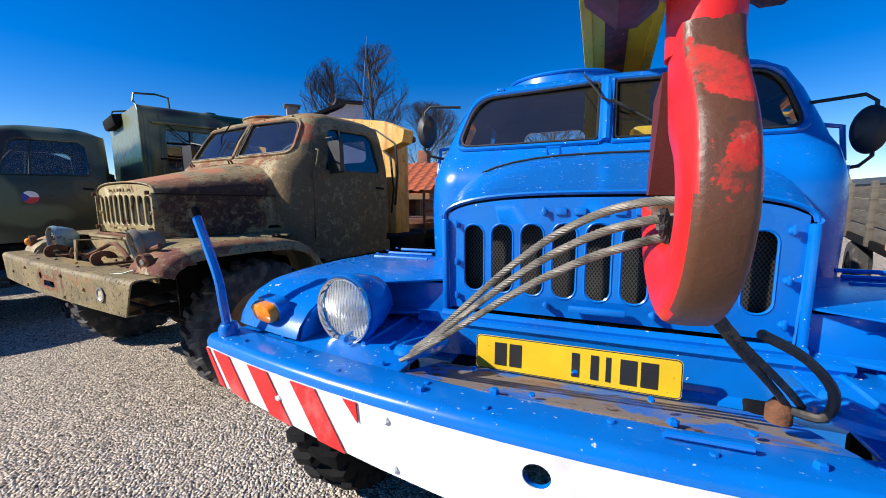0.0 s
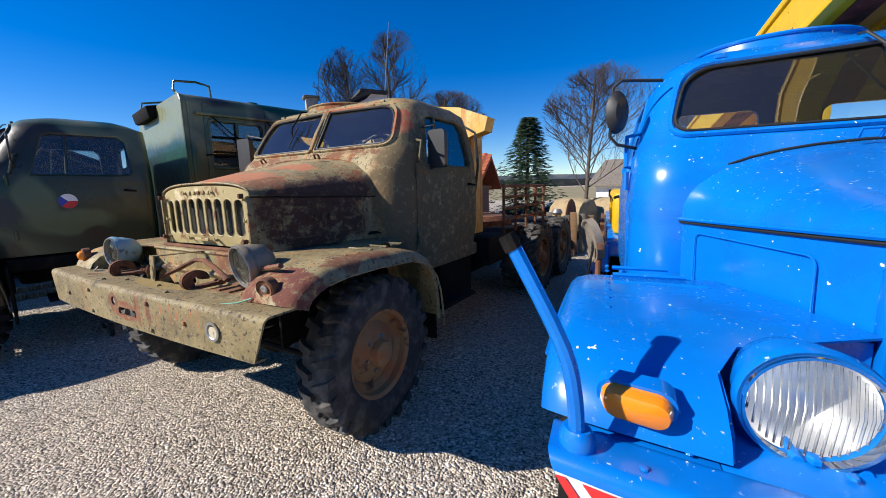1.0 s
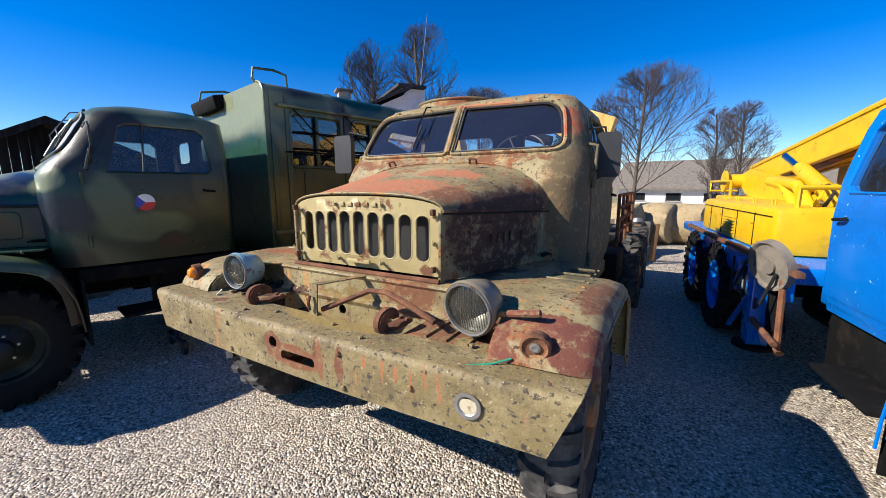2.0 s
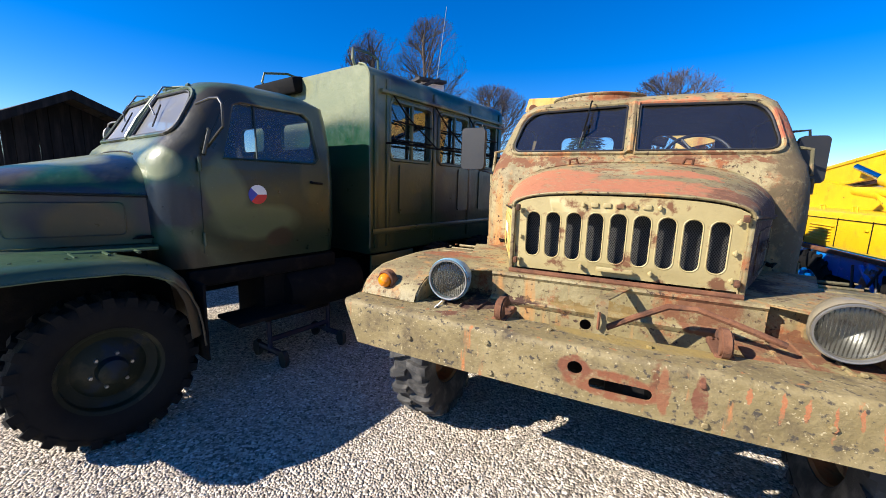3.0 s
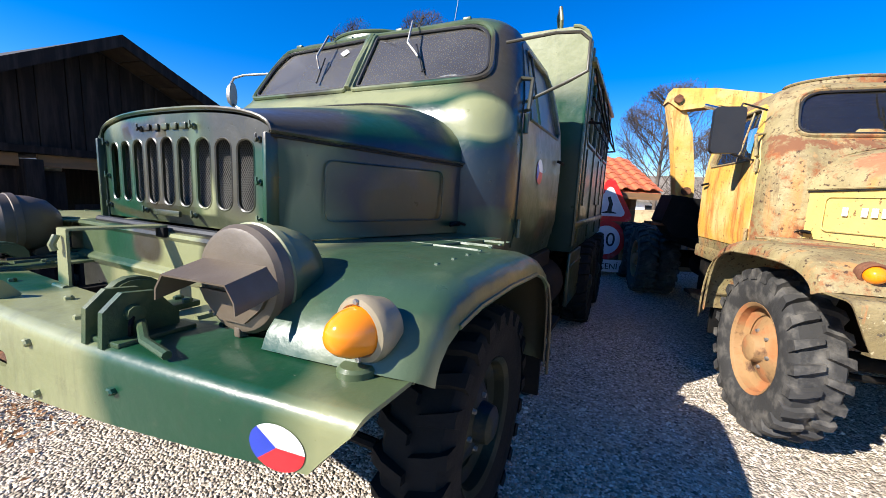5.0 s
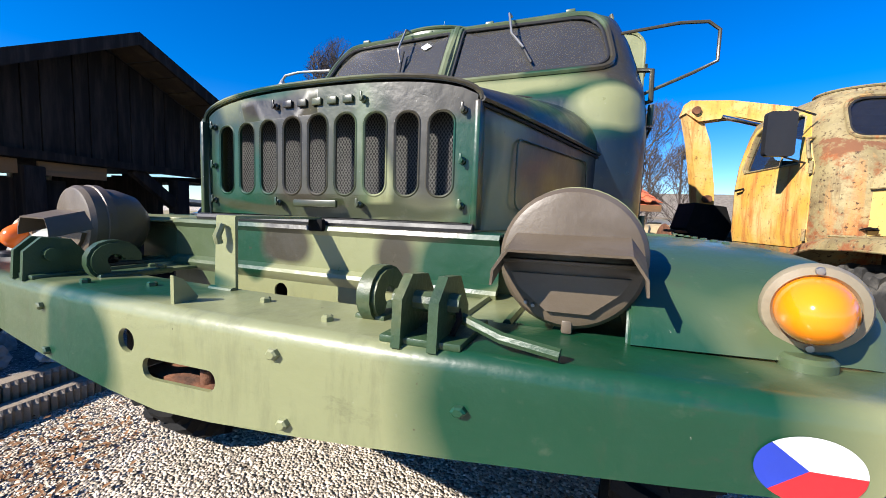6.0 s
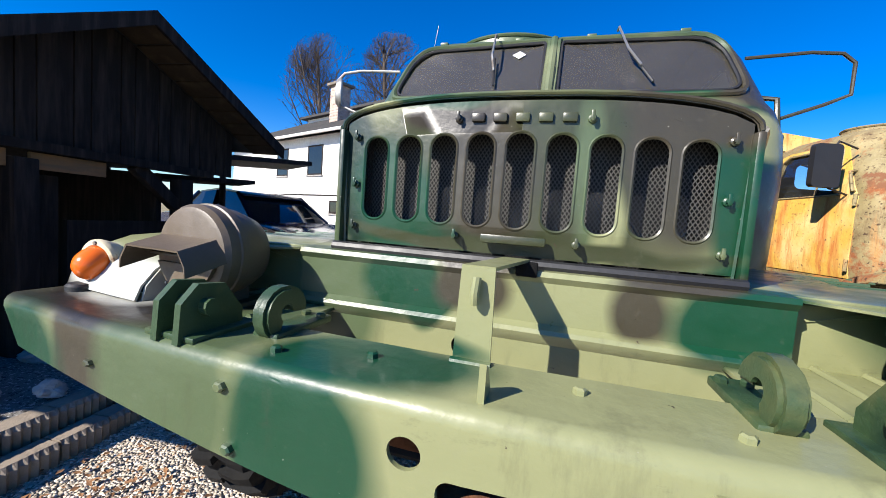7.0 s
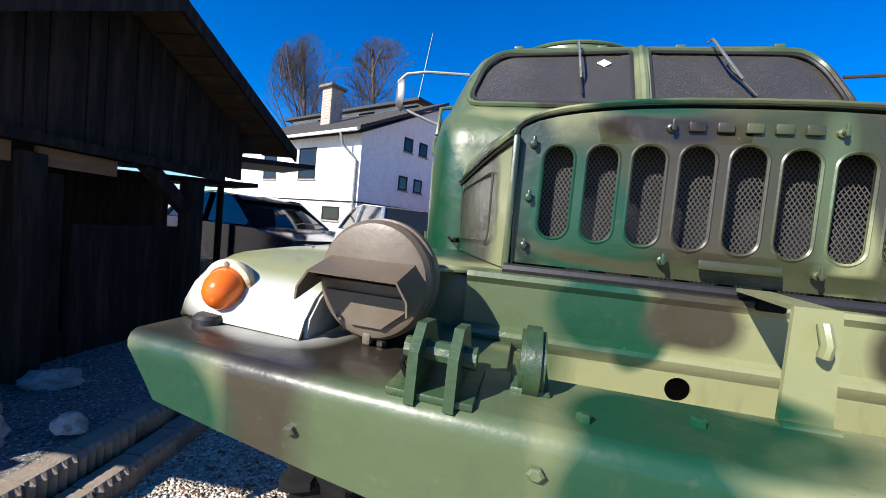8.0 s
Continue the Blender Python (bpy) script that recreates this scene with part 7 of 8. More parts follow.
    innr = [(-0.040, 0.03), (-0.042, 0.0), (-0.040, -0.04), (-0.030, -0.09), (0.012, -0.120), (0.034, -0.160), (0.034, -0.192), (0.018, -0.215), (-0.010, -0.226), (-0.040, -0.218), (-0.066, -0.200), (-0.085, -0.182), (-0.100, -0.170)]
    bm = bmesh.new()
    rows = []
    for (a, b), (c, d) in zip(rounded_line(outer), rounded_line(innr)):
        o, i_ = Vector((a, b)), Vector((c, d))
        mid = (o + i_) / 2
        half = (o - i_).length / 2
        axis = (o - i_).normalized()
        t = 0.036
        row = []
        for k in range(28):
            ang = 2 * math.pi * k / 28
            ca, sa = math.cos(ang), math.sin(ang)
            p = mid + axis * half * math.copysign(abs(ca) ** 0.75, ca)
            w = t * math.copysign(abs(sa) ** 0.40, sa) * (1 - 0.25 * (ca < 0) * abs(ca))
            row.append(Vector((hx, hy, top)) - way * p.x + thick * w + Vector((0, 0, p.y)))
        rows.append(row)
    loft(bm, rows, closed=True, cap=True)
    hooked = part("hook", bm, HOOK_RED, hookblock, "worn red crane hook")
    hooked.data.materials.append(HOOK_WORN)
    for f in hooked.data.polygons:
        if f.normal.dot(thick) ** 2 < 0.55:
            f.material_index = 1
    latch = part("safety_latch", prism([(-0.052, 0.0), (-0.10, -0.03), (-0.112, -0.165), (-0.098, -0.165), (-0.060, -0.05)], -0.03, 0.03, lambda a, b, d: Vector((hx, hy, top)) - way * a + thick * d + Vector((0, 0, b))), HOOK_DARK, hookblock, "rusty safety latch")
    # slings from the hook to the truck's tow hooks
    mouth = Vector((hx, hy, top - 0.205)) + way * 0.01
    for k, off in enumerate((-0.020, 0.0, 0.018)):
        rope_between(truck, mouth + thick * 0.02 + Vector((0, 0, off + 0.012)), Vector((-0.462, 0.05 + 0.016 * k, 0.985 + 0.2 * off)), 0.10 + 1.6 * off)
    for k, off in enumerate((0.0, 0.02)):
        rope_between(truck, mouth - thick * 0.03 + Vector((0, 0, off)), Vector((0.355 + 1.2 * off, 0.12, 0.99)), -0.04 - off, dark=True)
    loop = [Vector((0.26, -0.02, 1.17)), Vector((0.34, 0.03, 1.12)), Vector((0.40, 0.07, 1.05)), Vector((0.40, 0.09, 0.99)), Vector((0.36, 0.11, 0.985))]
    part("sling_eye", bar(rounded_line(loop), 0.009, 8), ROPE_DARK, truck, "dark greasy wire sling eye")
    part("sling_lug", lathe(bmesh.new(), [(0, 0), (0.022, 0), (0.022, 0.03), (0.012, 0.045), (0, 0.045)], pose(0.345, 0.12, 0.955), 16), RUST, truck)


ROPE_DARK = surface("greasy_wire", (0.05, 0.045, 0.04), [((0.14, 0.12, 0.09), 20, 0.55, 0.7, 0.7, {})], rough=0.55, metal=0.3, bump=0.2)


def rope_between(truck, a, b, sag, strands=6, n=34, dark=False):
    """A laid wire rope: strands wound round a sagging line."""
    core = []
    for k in range(n + 1):
        t = k / n
        p = a.lerp(b, t)
        p.z += sag * 4 * t * (1 - t) * (1 - t)
        core.append(p)
    wire = ROPE_DARK if dark else ROPE
    rope = part("sling", bar(core, 0.0036, 6), wire, truck, "twisted steel wire sling")
    d = (b - a).normalized()
    side = d.cross(Vector((0, 0, 1))).normalized()
    up = d.cross(side)
    bm = bmesh.new()
    for q in range(strands):
        line = []
        for k in range(3 * n + 1):
            t = k / (3 * n)
            i = min(int(t * n), n - 1)
            p = core[i].lerp(core[i + 1], t * n - i)
            ang = 2 * math.pi * (q / strands + t * n * 0.42)
            line.append(p + 0.0047 * (math.cos(ang) * side + math.sin(ang) * up))
        tube(bm, line, 0.0028, 5)
    tagged(part("strand", bm, wire, rope), kind="stuff")


# ---- ground and distance ----
def bank(x, y):
    """The yard climbs gently towards the house."""
    a, b = min(1.0, max(0.0, (y - 2.4) / 2.6)), min(1.0, max(0.0, (-4.7 - x) / 1.1))
    return 0.32 * a * a * (3 - 2 * a) * b * b * (3 - 2 * b) if x > -40 and y < 40 else 0.0


def ground_sheet():
    n = 60
    verts, faces = [], []
    xs = [-1200, -400, -150, -70, -40, -25, -16] + [-12 + 0.6 * k for k in range(41)] + [16, 25, 40, 70, 150, 400, 1200]
    for y in xs:
        for x in xs:
            near = max(abs(x), abs(y)) < 13
            z = 0.015 * noise.noise(Vector((x * 0.5, y * 0.5, 0))) if near else 0.0
            verts.append((x, y, z + bank(x, y)))
    w = len(xs)
    for j in range(w - 1):
        for i in range(w - 1):
            faces.append((j * w + i, j * w + i + 1, (j + 1) * w + i + 1, (j + 1) * w + i))
    g = raw("ground", verts, faces, GRAVEL, smooth=60)
    return tagged(g, "pale crushed gravel yard", "ground", kind="structure")


def scattered_stones():
    """Loose stones on the gravel, one object."""
    rng = np.random.default_rng(5)
    n = 70000
    base = np.array([(0, 0, 0.75), (0.95, 0, 0.1), (0.3, 0.9, -0.1), (-0.8, 0.55, 0.1), (-0.75, -0.6, -0.1), (0.35, -0.85, 0.12)])
    tris = np.array([(0, 1, 2), (0, 2, 3), (0, 3, 4), (0, 4, 5), (0, 5, 1)])
    x, y = rng.uniform(-5.6, 4.2, n), rng.uniform(-2.4, 2.2, n)
    s = rng.uniform(0.005, 0.0105, n) * np.where(rng.random(n) < 0.03, 1.7, 1.0)
    a, st, hi = rng.uniform(0, 6.283, n), rng.uniform(0.7, 1.35, n), rng.uniform(0.5, 1.1, n)
    bx, by, bz = base[None, :, 0] * st[:, None], base[None, :, 1], base[None, :, 2] * hi[:, None]
    bx = bx + rng.normal(0, 0.14, bx.shape)
    z0 = np.array([0.015 * noise.noise(Vector((p * 0.5, q * 0.5, 0))) for p, q in zip(x, y)])
    vx = x[:, None] + s[:, None] * (np.cos(a)[:, None] * bx - np.sin(a)[:, None] * by)
    vy = y[:, None] + s[:, None] * (np.sin(a)[:, None] * bx + np.cos(a)[:, None] * by)
    vz = z0[:, None] + s[:, None] * bz
    verts = np.stack([vx, vy, vz], 2).reshape(-1, 3)
    faces = (tris[None] + 6 * np.arange(n)[:, None, None]).reshape(-1, 3)
    m, nt, bsdf = nodes_of("loose_stone")
    geo = nt.nodes.new("ShaderNodeNewGeometry")
    ramp = nt.nodes.new("ShaderNodeValToRGB")
    ramp.color_ramp.elements[0].color = (0.10, 0.082, 0.062, 1)
    ramp.color_ramp.elements[1].color = (0.88, 0.78, 0.65, 1)
    nt.links.new(geo.outputs["Random Per Island"], ramp.inputs[0])
    nt.links.new(ramp.outputs[0], bsdf.inputs["Base Color"])
    bsdf.inputs["Roughness"].default_value = 0.9
    me = bpy.data.meshes.new("gravel")
    me.from_pydata(verts.tolist(), [], faces.tolist())
    me.update()
    return tagged(placed("gravel", me, m, smooth=0), "loose pale gravel stones on the yard", "gravel", kind="stuff")


def far_land():
    rnd = random.Random(2)
    verts, faces = [], []
    # dry field beyond the yard
    f = raw("field", [(-60, 24, 0.03), (80, 24, 0.03), (200, 400, 0.03), (-200, 400, 0.03)], [(0, 1, 2, 3)], FIELD)
    tagged(f, "dry pale grass field beyond the yard", "field", kind="structure")
    n = 80
    for k in range(n + 1):
        a = radians(-75 + 190 * k / n)
        x, y = -900 * math.sin(-a), 900 * math.cos(a)
        h = 26 + 26 * noise.noise(Vector((k * 0.11, 3.3, 0))) + 10 * noise.noise(Vector((k * 0.35, 1.3, 0)))
        verts += [(x, y, -2), (x * 0.98, y * 0.98, h * 0.6), (x, y, max(8, h)), (x * 1.3, y * 1.3, -2)]
    for k in range(n):
        for q in range(3):
            faces.append((4 * k + q, 4 * k + 4 + q, 4 * k + 5 + q, 4 * k + 1 + q))
    tagged(raw("hills", verts, faces, HILL, smooth=60), "low wooded hills on the horizon", "hills", kind="structure")


def bare_tree(m, height, seed, spread=0.35, label="leafless tree with fine upright branches", levels=4, lean=0.0, reach_out=1.2, low=0.42):
    rnd = random.Random(seed)
    tree = thing("bare_tree", m, label, "tree", "bare trees")
    segs = {"trunk": [], "limb": [], "twig": []}

    def grow(p, d, length, r, level):
        steps = 4 if level < 2 else 3
        pts, rad = [p.copy()], [r]
        for k in range(steps):
            d = (d + Vector((rnd.gauss(0, 0.11), rnd.gauss(0, 0.11), rnd.gauss(0.06, 0.05))) * (0.35 + 0.8 * (level > 0))).normalized()
            p = p + d * length / steps
            top_, mid_ = height, height * (1 + low) / 2
            if level and ((p.x - lean * p.z) ** 2 + p.y ** 2) / reach_out ** 2 + ((p.z - mid_) / (top_ - mid_)) ** 2 > 1.0 + 0.15 * rnd.random():
                break
            pts.append(p.copy())
            rad.append(r * (1 - 0.55 * (k + 1) / steps))
        if len(pts) > 1:
            segs["trunk" if level == 0 else "limb" if level == 1 else "twig"].append((pts, rad))
        if level >= levels or len(pts) < 2:
            return
        steps = len(pts) - 1
        count = (26, 8, 5, 3)[level]
        for k in range(count):
            t = (low * 0.8 if level == 0 else 0.18) + (1 - low * 0.8 if level == 0 else 0.80) * (k + rnd.random() * 0.7) / count
            i = min(int(t * steps), steps - 1)
            q = pts[i].lerp(pts[i + 1], t * steps - i)
            around = rnd.uniform(0, 6.283) if level == 0 else None
            axis = Vector((math.cos(around), math.sin(around), 0)) if level == 0 else Vector((rnd.gauss(0, 1), rnd.gauss(0, 1), rnd.gauss(0, 0.4))).normalized()
            nd = (d + axis * rnd.uniform(0.7, 1.2) * (0.75 + spread if level == 0 else 0.85)).normalized()
            nd.z = max(nd.z, 0.05)
            reach = reach_out * rnd.uniform(1.2, 2.1) if level == 0 else length * rnd.uniform(0.36, 0.58)
            grow(q, nd.normalized(), reach, max(0.0038, r * (0.26 if level == 0 else 0.45)), level + 1)

    grow(Vector((0, 0, -0.1)), Vector((lean, 0, 1)).normalized(), height * 0.97, height * 0.014, 0)
    for name, material, sides in (("trunk", BARK, 8), ("limb", BARK, 6), ("twig", TWIG, 3)):
        verts, faces = [], []
        for pts, rad in segs[name]:
            start = len(verts)
            for i, p in enumerate(pts):
                d = (pts[min(i + 1, len(pts) - 1)] - pts[max(i - 1, 0)]).normalized()
                a = d.cross(Vector((0.3, 0.9, 0.2))).normalized()
                b = d.cross(a)
                for k in range(sides):
                    ang = 2 * math.pi * k / sides
                    verts.append(p + rad[i] * (math.cos(ang) * a + math.sin(ang) * b))
            for i in range(len(pts) - 1):
                for k in range(sides):
                    q = (k + 1) % sides
                    faces.append((start + i * sides + k, start + i * sides + q, start + (i + 1) * sides + q, start + (i + 1) * sides + k))
        raw("crown" if name == "twig" else name, verts, faces, material, tree, smooth=60)
    return tree


def spruce(m, height, seed):
    rnd = random.Random(seed)
    tree = thing("spruce", m, "tall dark green spruce", "tree")
    part("trunk", bar([(0, 0, 0), (0, 0, height * 0.95)], [height * 0.02, 0.02], 8), BARK, tree)
    verts, faces = [], []
    for k in range(3800):
        z = height * (0.06 + 0.93 * (rnd.random() ** 0.8))
        reach = (height - z) * 0.36 + 0.12
        a = rnd.uniform(0, 6.283)
        d = reach * rnd.uniform(0.25, 1.0) * (0.8 + 0.3 * math.sin(3 * a + z * 2))
        c = Vector((d * math.cos(a), d * math.sin(a), z - 0.25 * d))
        out = Vector((math.cos(a), math.sin(a), -0.35)).normalized()
        side = out.cross(Vector((0, 0, 1))).normalized()
        s = rnd.uniform(0.16, 0.32) * height / 7
        for j in range(5):
            f = rnd.uniform(-0.9, 0.9)
            tip = c + out * s * (1 - abs(f) * 0.4) + side * s * f * 0.9 + Vector((0, 0, rnd.uniform(-0.12, 0.04) * s))
            i = len(verts)
            w = 0.12 * s
            verts += [c - side * w, c + side * w, tip + Vector((0, 0, 0.02)), c + Vector((0, 0, w))]
            faces += [(i, i + 1, i + 2), (i, i + 2, i + 3), (i + 1, i + 3, i + 2)]
    raw("crown", verts, faces, NEEDLE, tree)
    return tree


def hut():
    """A small brick hut with a tiled roof, with road signs against its wall."""
    t = thing("brick_hut", pose(-1.95, 5.72, 0, 0, 0, 14) @ Matrix.Scale(1.15, 4), "small brick hut with an orange tiled roof", "hut")
    W, D, H = 1.9, 2.2, 1.25
    wall = part("wall", block((0, D / 2, H / 2), (W, D, H), 0.01), BRICK, t, "red-brown brick walls")
    for r in range(9):
        for k in range(8):
            off = 0.12 if r % 2 else 0.0
            x = -W / 2 + 0.12 + off + 0.24 * k
            if x < W / 2 - 0.1:
                part("brick", block((x, -0.006, 0.07 + 0.135 * r), (0.225, 0.03, 0.118), 0.006), BRICK, wall)
    part("ceiling_band", block((0, D / 2, H + 0.03), (W + 0.1, D + 0.1, 0.06)), PALE_WOOD, t)
    roof = part("roof", prism([(-0.28, H + 0.02), (D / 2, H + 0.62), (D + 0.28, H + 0.02), (D + 0.28, H - 0.03), (D / 2, H + 0.56), (-0.28, H - 0.03)], -W / 2 - 0.25, W / 2 + 0.25, lambda a, b, d: (d, a, b)), ROOF_TILE, t, "orange clay tile roof")
    me = None
    slope = Vector((0, D / 2 + 0.28, 0.60))
    for r in range(7):
        for k in range(12):
            p = Vector((-W / 2 - 0.2 + 0.205 * k, -0.30, H + 0.045)) + slope * (r / 7.0)
            if me is None:
                bm = bmesh.new()
                loft(bm, [[(x, y, z + lift) for x, z in ((-0.105, 0.0), (-0.07, 0.028), (-0.02, 0.032), (0.03, 0.006), (0.105, 0.0))] for y, lift in ((0, 0.02), (0.22, 0.10))])
                thicken(bm, 0.012)
                me = bpy.data.meshes.new("roof_tile")
                bm.to_mesh(me)
                bm.free()
                me.materials.append(ROOF_TILE)
            ob = new("roof_tile", me)
            ob.parent = roof
            ob.location = p
    part("fascia", block((0, -0.27, H - 0.03), (W + 0.5, 0.03, 0.10)), PALE_WOOD, roof)
    part("chimney", block((0.55, 1.3, H + 0.72), (0.22, 0.22, 0.45), 0.01), BRICK, t)
    part("door_post", block((W / 2 - 0.05, -0.03, H / 2), (0.08, 0.05, H)), PALE_WOOD, t)
    return t


def road_signs():
    """Three road sign plates leaning on the hut's wall: a red triangle, a red ring and a text plate."""
    m = pose(-1.42, 5.36, 0.0, 0, 0, 12) @ Matrix.Scale(1.25, 4)
    t = thing("road_sign", m, "works triangle, speed limit ring and text plate on one post", "road sign")
    part("post", bar([(0, 0.03, 0), (0, 0.03, 1.32)], 0.025, 8), STEEL, t)
    def tri(r, lift=0.0):
        pts = []
        for k in range(3):
            a0 = radians(90 + 120 * k)
            for q in (-0.16, 0.0, 0.16):
                a = a0 + q
                rr = r * (1 - 0.06 * (abs(q) > 0))
                pts.append((rr * math.cos(a), 0.98 + rr * math.sin(a) + lift))
        return pts
    board = part("triangle_board", prism(tri(0.36), -0.01, 0.004, lambda a, b, d: (a, d, b)), SIGNAL_RED, t, "red-edged warning triangle")
    part("triangle_field", prism(tri(0.25), -0.014, -0.011, lambda a, b, d: (a, d, b)), FLAG_WHITE, board)
    part("pictogram", prism([(-0.09, 0.88), (-0.02, 0.90), (0.0, 1.0), (-0.03, 1.09), (0.01, 1.10), (0.05, 1.0), (0.04, 0.90), (0.11, 0.88), (0.11, 0.87), (-0.09, 0.87)], -0.018, -0.015, lambda a, b, d: (a, d, b)), INK, board, "plain dark shape")
    ring = part("limit_board", lathe(bmesh.new(), [(0, 0.0), (0.27, 0.0), (0.27, 0.010), (0, 0.010)], pose(0, 0.0, 0.50) @ FRONT, 40), SIGNAL_RED, t, "red speed limit ring")
    part("limit_field", lathe(bmesh.new(), [(0, 0.012), (0.20, 0.012), (0.20, 0.014), (0, 0.014)], pose(0, 0.0, 0.50) @ FRONT, 40), FLAG_WHITE, ring)
    letters("30", 0.27, pose(0, -0.016, 0.50, 90), INK, ring, "number")
    spare = part("spare_board", lathe(bmesh.new(), [(0, 0.0), (0.27, 0.0), (0.27, 0.010), (0, 0.010)], pose(-0.70, 0.02, 0.46) @ FRONT, 40), SIGNAL_RED, t, "second red ring board")
    part("spare_field", lathe(bmesh.new(), [(0, 0.012), (0.20, 0.012), (0.20, 0.014), (0, 0.014)], pose(-0.70, 0.02, 0.46) @ FRONT, 40), FLAG_WHITE, spare)
    plate_ = part("text_plate", block((0, 0.0, 0.14), (0.52, 0.012, 0.17), 0.004), FLAG_WHITE, t, "white plate with one word")
    letters("KÁCENÍ", 0.115, pose(0, -0.009, 0.13, 90), INK, plate_, "word")
    return t


def barn():
    """The dark open-fronted barn; its gable looks on the yard."""
    t = thing("barn", pose(-6.58, 0.98, 0, 0, 0, 85), "dark tarred wooden barn with an open front", "barn")
    left, right, apex, deep, fall = -1.95, 1.25, 2.45, 4.5, 0.41

    def top(x):
        return apex - (fall * x if x > 0 else -0.55 * x)

    n = 30
    for k in range(n):
        x0 = left + (right - left) * k / n
        x1 = left + (right - left) * (k + 1) / n - 0.006
        low = 1.50
        if min(top(x0), top(x1)) > low + 0.05:
            part("gable_board", prism([(x0, low), (x1, low), (x1, top(x1)), (x0, top(x0))], 0, 0.022 + 0.006 * (k % 3), lambda a, b, d: (a, -d, b)), DARK_WOOD, t)
    for s, x in ((-1, left - 0.3), (1, right + 0.35)):
        roof = part("roof", prism([(0, apex + 0.03), (x, top(x) + 0.03), (x, top(x) + 0.09), (0, apex + 0.09)], -0.38, deep, lambda a, b, d: (a, d, b)), SLATE, t, "dark barn roof")
        part("bargeboard", prism([(0, apex + 0.0), (x, top(x) - 0.02), (x, top(x) + 0.10), (0, apex + 0.10)], -0.41, -0.385, lambda a, b, d: (a, d, b)), DARK_WOOD, roof)
        for k in range(9):
            a = x * (k + 0.5) / 9
            part("soffit_board", block((a, -0.2, top(a) + 0.018), (abs(x) / 9.6, 0.34, 0.018), 0, (0, math.degrees(math.atan(fall if x > 0 else 0.55)) * (1 if x > 0 else -1), 0)), SOFFIT_WOOD, roof)
    part("tie_beam", block(((left + right) / 2 - 0.1, -0.02, 1.49), (right - left - 0.4, 0.12, 0.06)), DARK_WOOD, t)
    for x, w in ((-0.66, 0.42), (-0.10, 0.46)):
        part("pale_board", block((x - 0.15, 0.0, 1.40), (w, 0.03, 0.105), 0.004), PALE_WOOD, t, "pale board under the tie beam")
    for x in (-1.70, -0.53, 0.66):
        part("post", block((x, 0.0, 0.70), (0.13, 0.13, 1.42), 0.008), DARK_WOOD, t)
    part("brace", block((0.40, 0.0, 1.32), (0.10, 0.08, 0.50), 0.006, (0, -52, 0)), DARK_WOOD, t)
    part("back_wall", block((-0.45, deep - 0.05, 0.75), (2.9, 0.06, 1.5)), DARK_WOOD, t)
    part("side_wall", block((left, deep / 2, 0.45), (0.06, deep, 0.9)), DARK_WOOD, t)
    part("front_boarding", block((-1.10, 0.12, 0.66), (1.7, 0.04, 1.32)), DARK_WOOD, t)
    part("partition", block((0.62, deep / 2 + 0.1, 0.72), (0.05, deep - 0.2, 1.44)), DARK_WOOD, t)
    part("low_boarding", block((0.22, 0.10, 0.51), (0.86, 0.04, 1.02)), DARK_WOOD, t)
    part("loft_floor", block((-0.4, deep / 2, 1.54), (3.0, deep - 0.2, 0.04)), DARK_WOOD, t)
    part("white_door", block((-0.05, 0.9, 0.95), (0.30, 0.04, 0.9)), PLASTER, t, "pale board leaning inside")
    return t


def shelter():
    """A low lean-to roof of poles between the barn and the house."""
    t = thing("pole_shelter", pose(-7.55, 3.0, 0.03, 0, 0, 45) @ Matrix.Diagonal((1, 1, 1.25, 1)), "low dark pole shelter with a thin roof", "shelter")
    part("roof_sheet", prism([(-0.9, 1.36), (1.6, 1.50), (1.6, 1.55), (-0.9, 1.42)], 0, 1.2, lambda a, b, d: (a, d, b)), DARK_WOOD, t)
    part("lower_sheet", prism([(-0.9, 1.12), (0.7, 1.18), (0.7, 1.22), (-0.9, 1.17)], -0.4, 0.6, lambda a, b, d: (a, d, b)), DARK_WOOD, t)
    for x in (-0.8, 0.4):
        part("pole", bar([(x, 0.05, 0), (x, 0.05, 1.45)], 0.04, 8), DARK_WOOD, t)
    return t


def house_window(parent, place, a, b, z0, z1):
    """A recessed window: dark pane, brown frame and sill. place(a, depth, z)."""
    frame_ = part("window", plate([(a, z0), (b, z0), (b, z1), (a, z1)], [[(a + 0.06, z0 + 0.06), (b - 0.06, z0 + 0.06), (b - 0.06, z1 - 0.06), (a + 0.06, z1 - 0.06)]], 0.05, lambda p, q, d: place(p, -0.02 + d, q)), DARK_WOOD, parent)
    part("pane", prism([(a + 0.05, z0 + 0.05), (b - 0.05, z0 + 0.05), (b - 0.05, z1 - 0.05), (a + 0.05, z1 - 0.05)], 0.0, 0.01, lambda p, q, d: place(p, -0.004 - d * 0.5, q)), CAR_GLASS, frame_)
    part("sill", prism([(a - 0.05, z0 - 0.05), (b + 0.05, z0 - 0.05), (b + 0.05, z0), (a - 0.05, z0)], -0.07, 0.0, lambda p, q, d: place(p, d, q)), STONE, frame_)


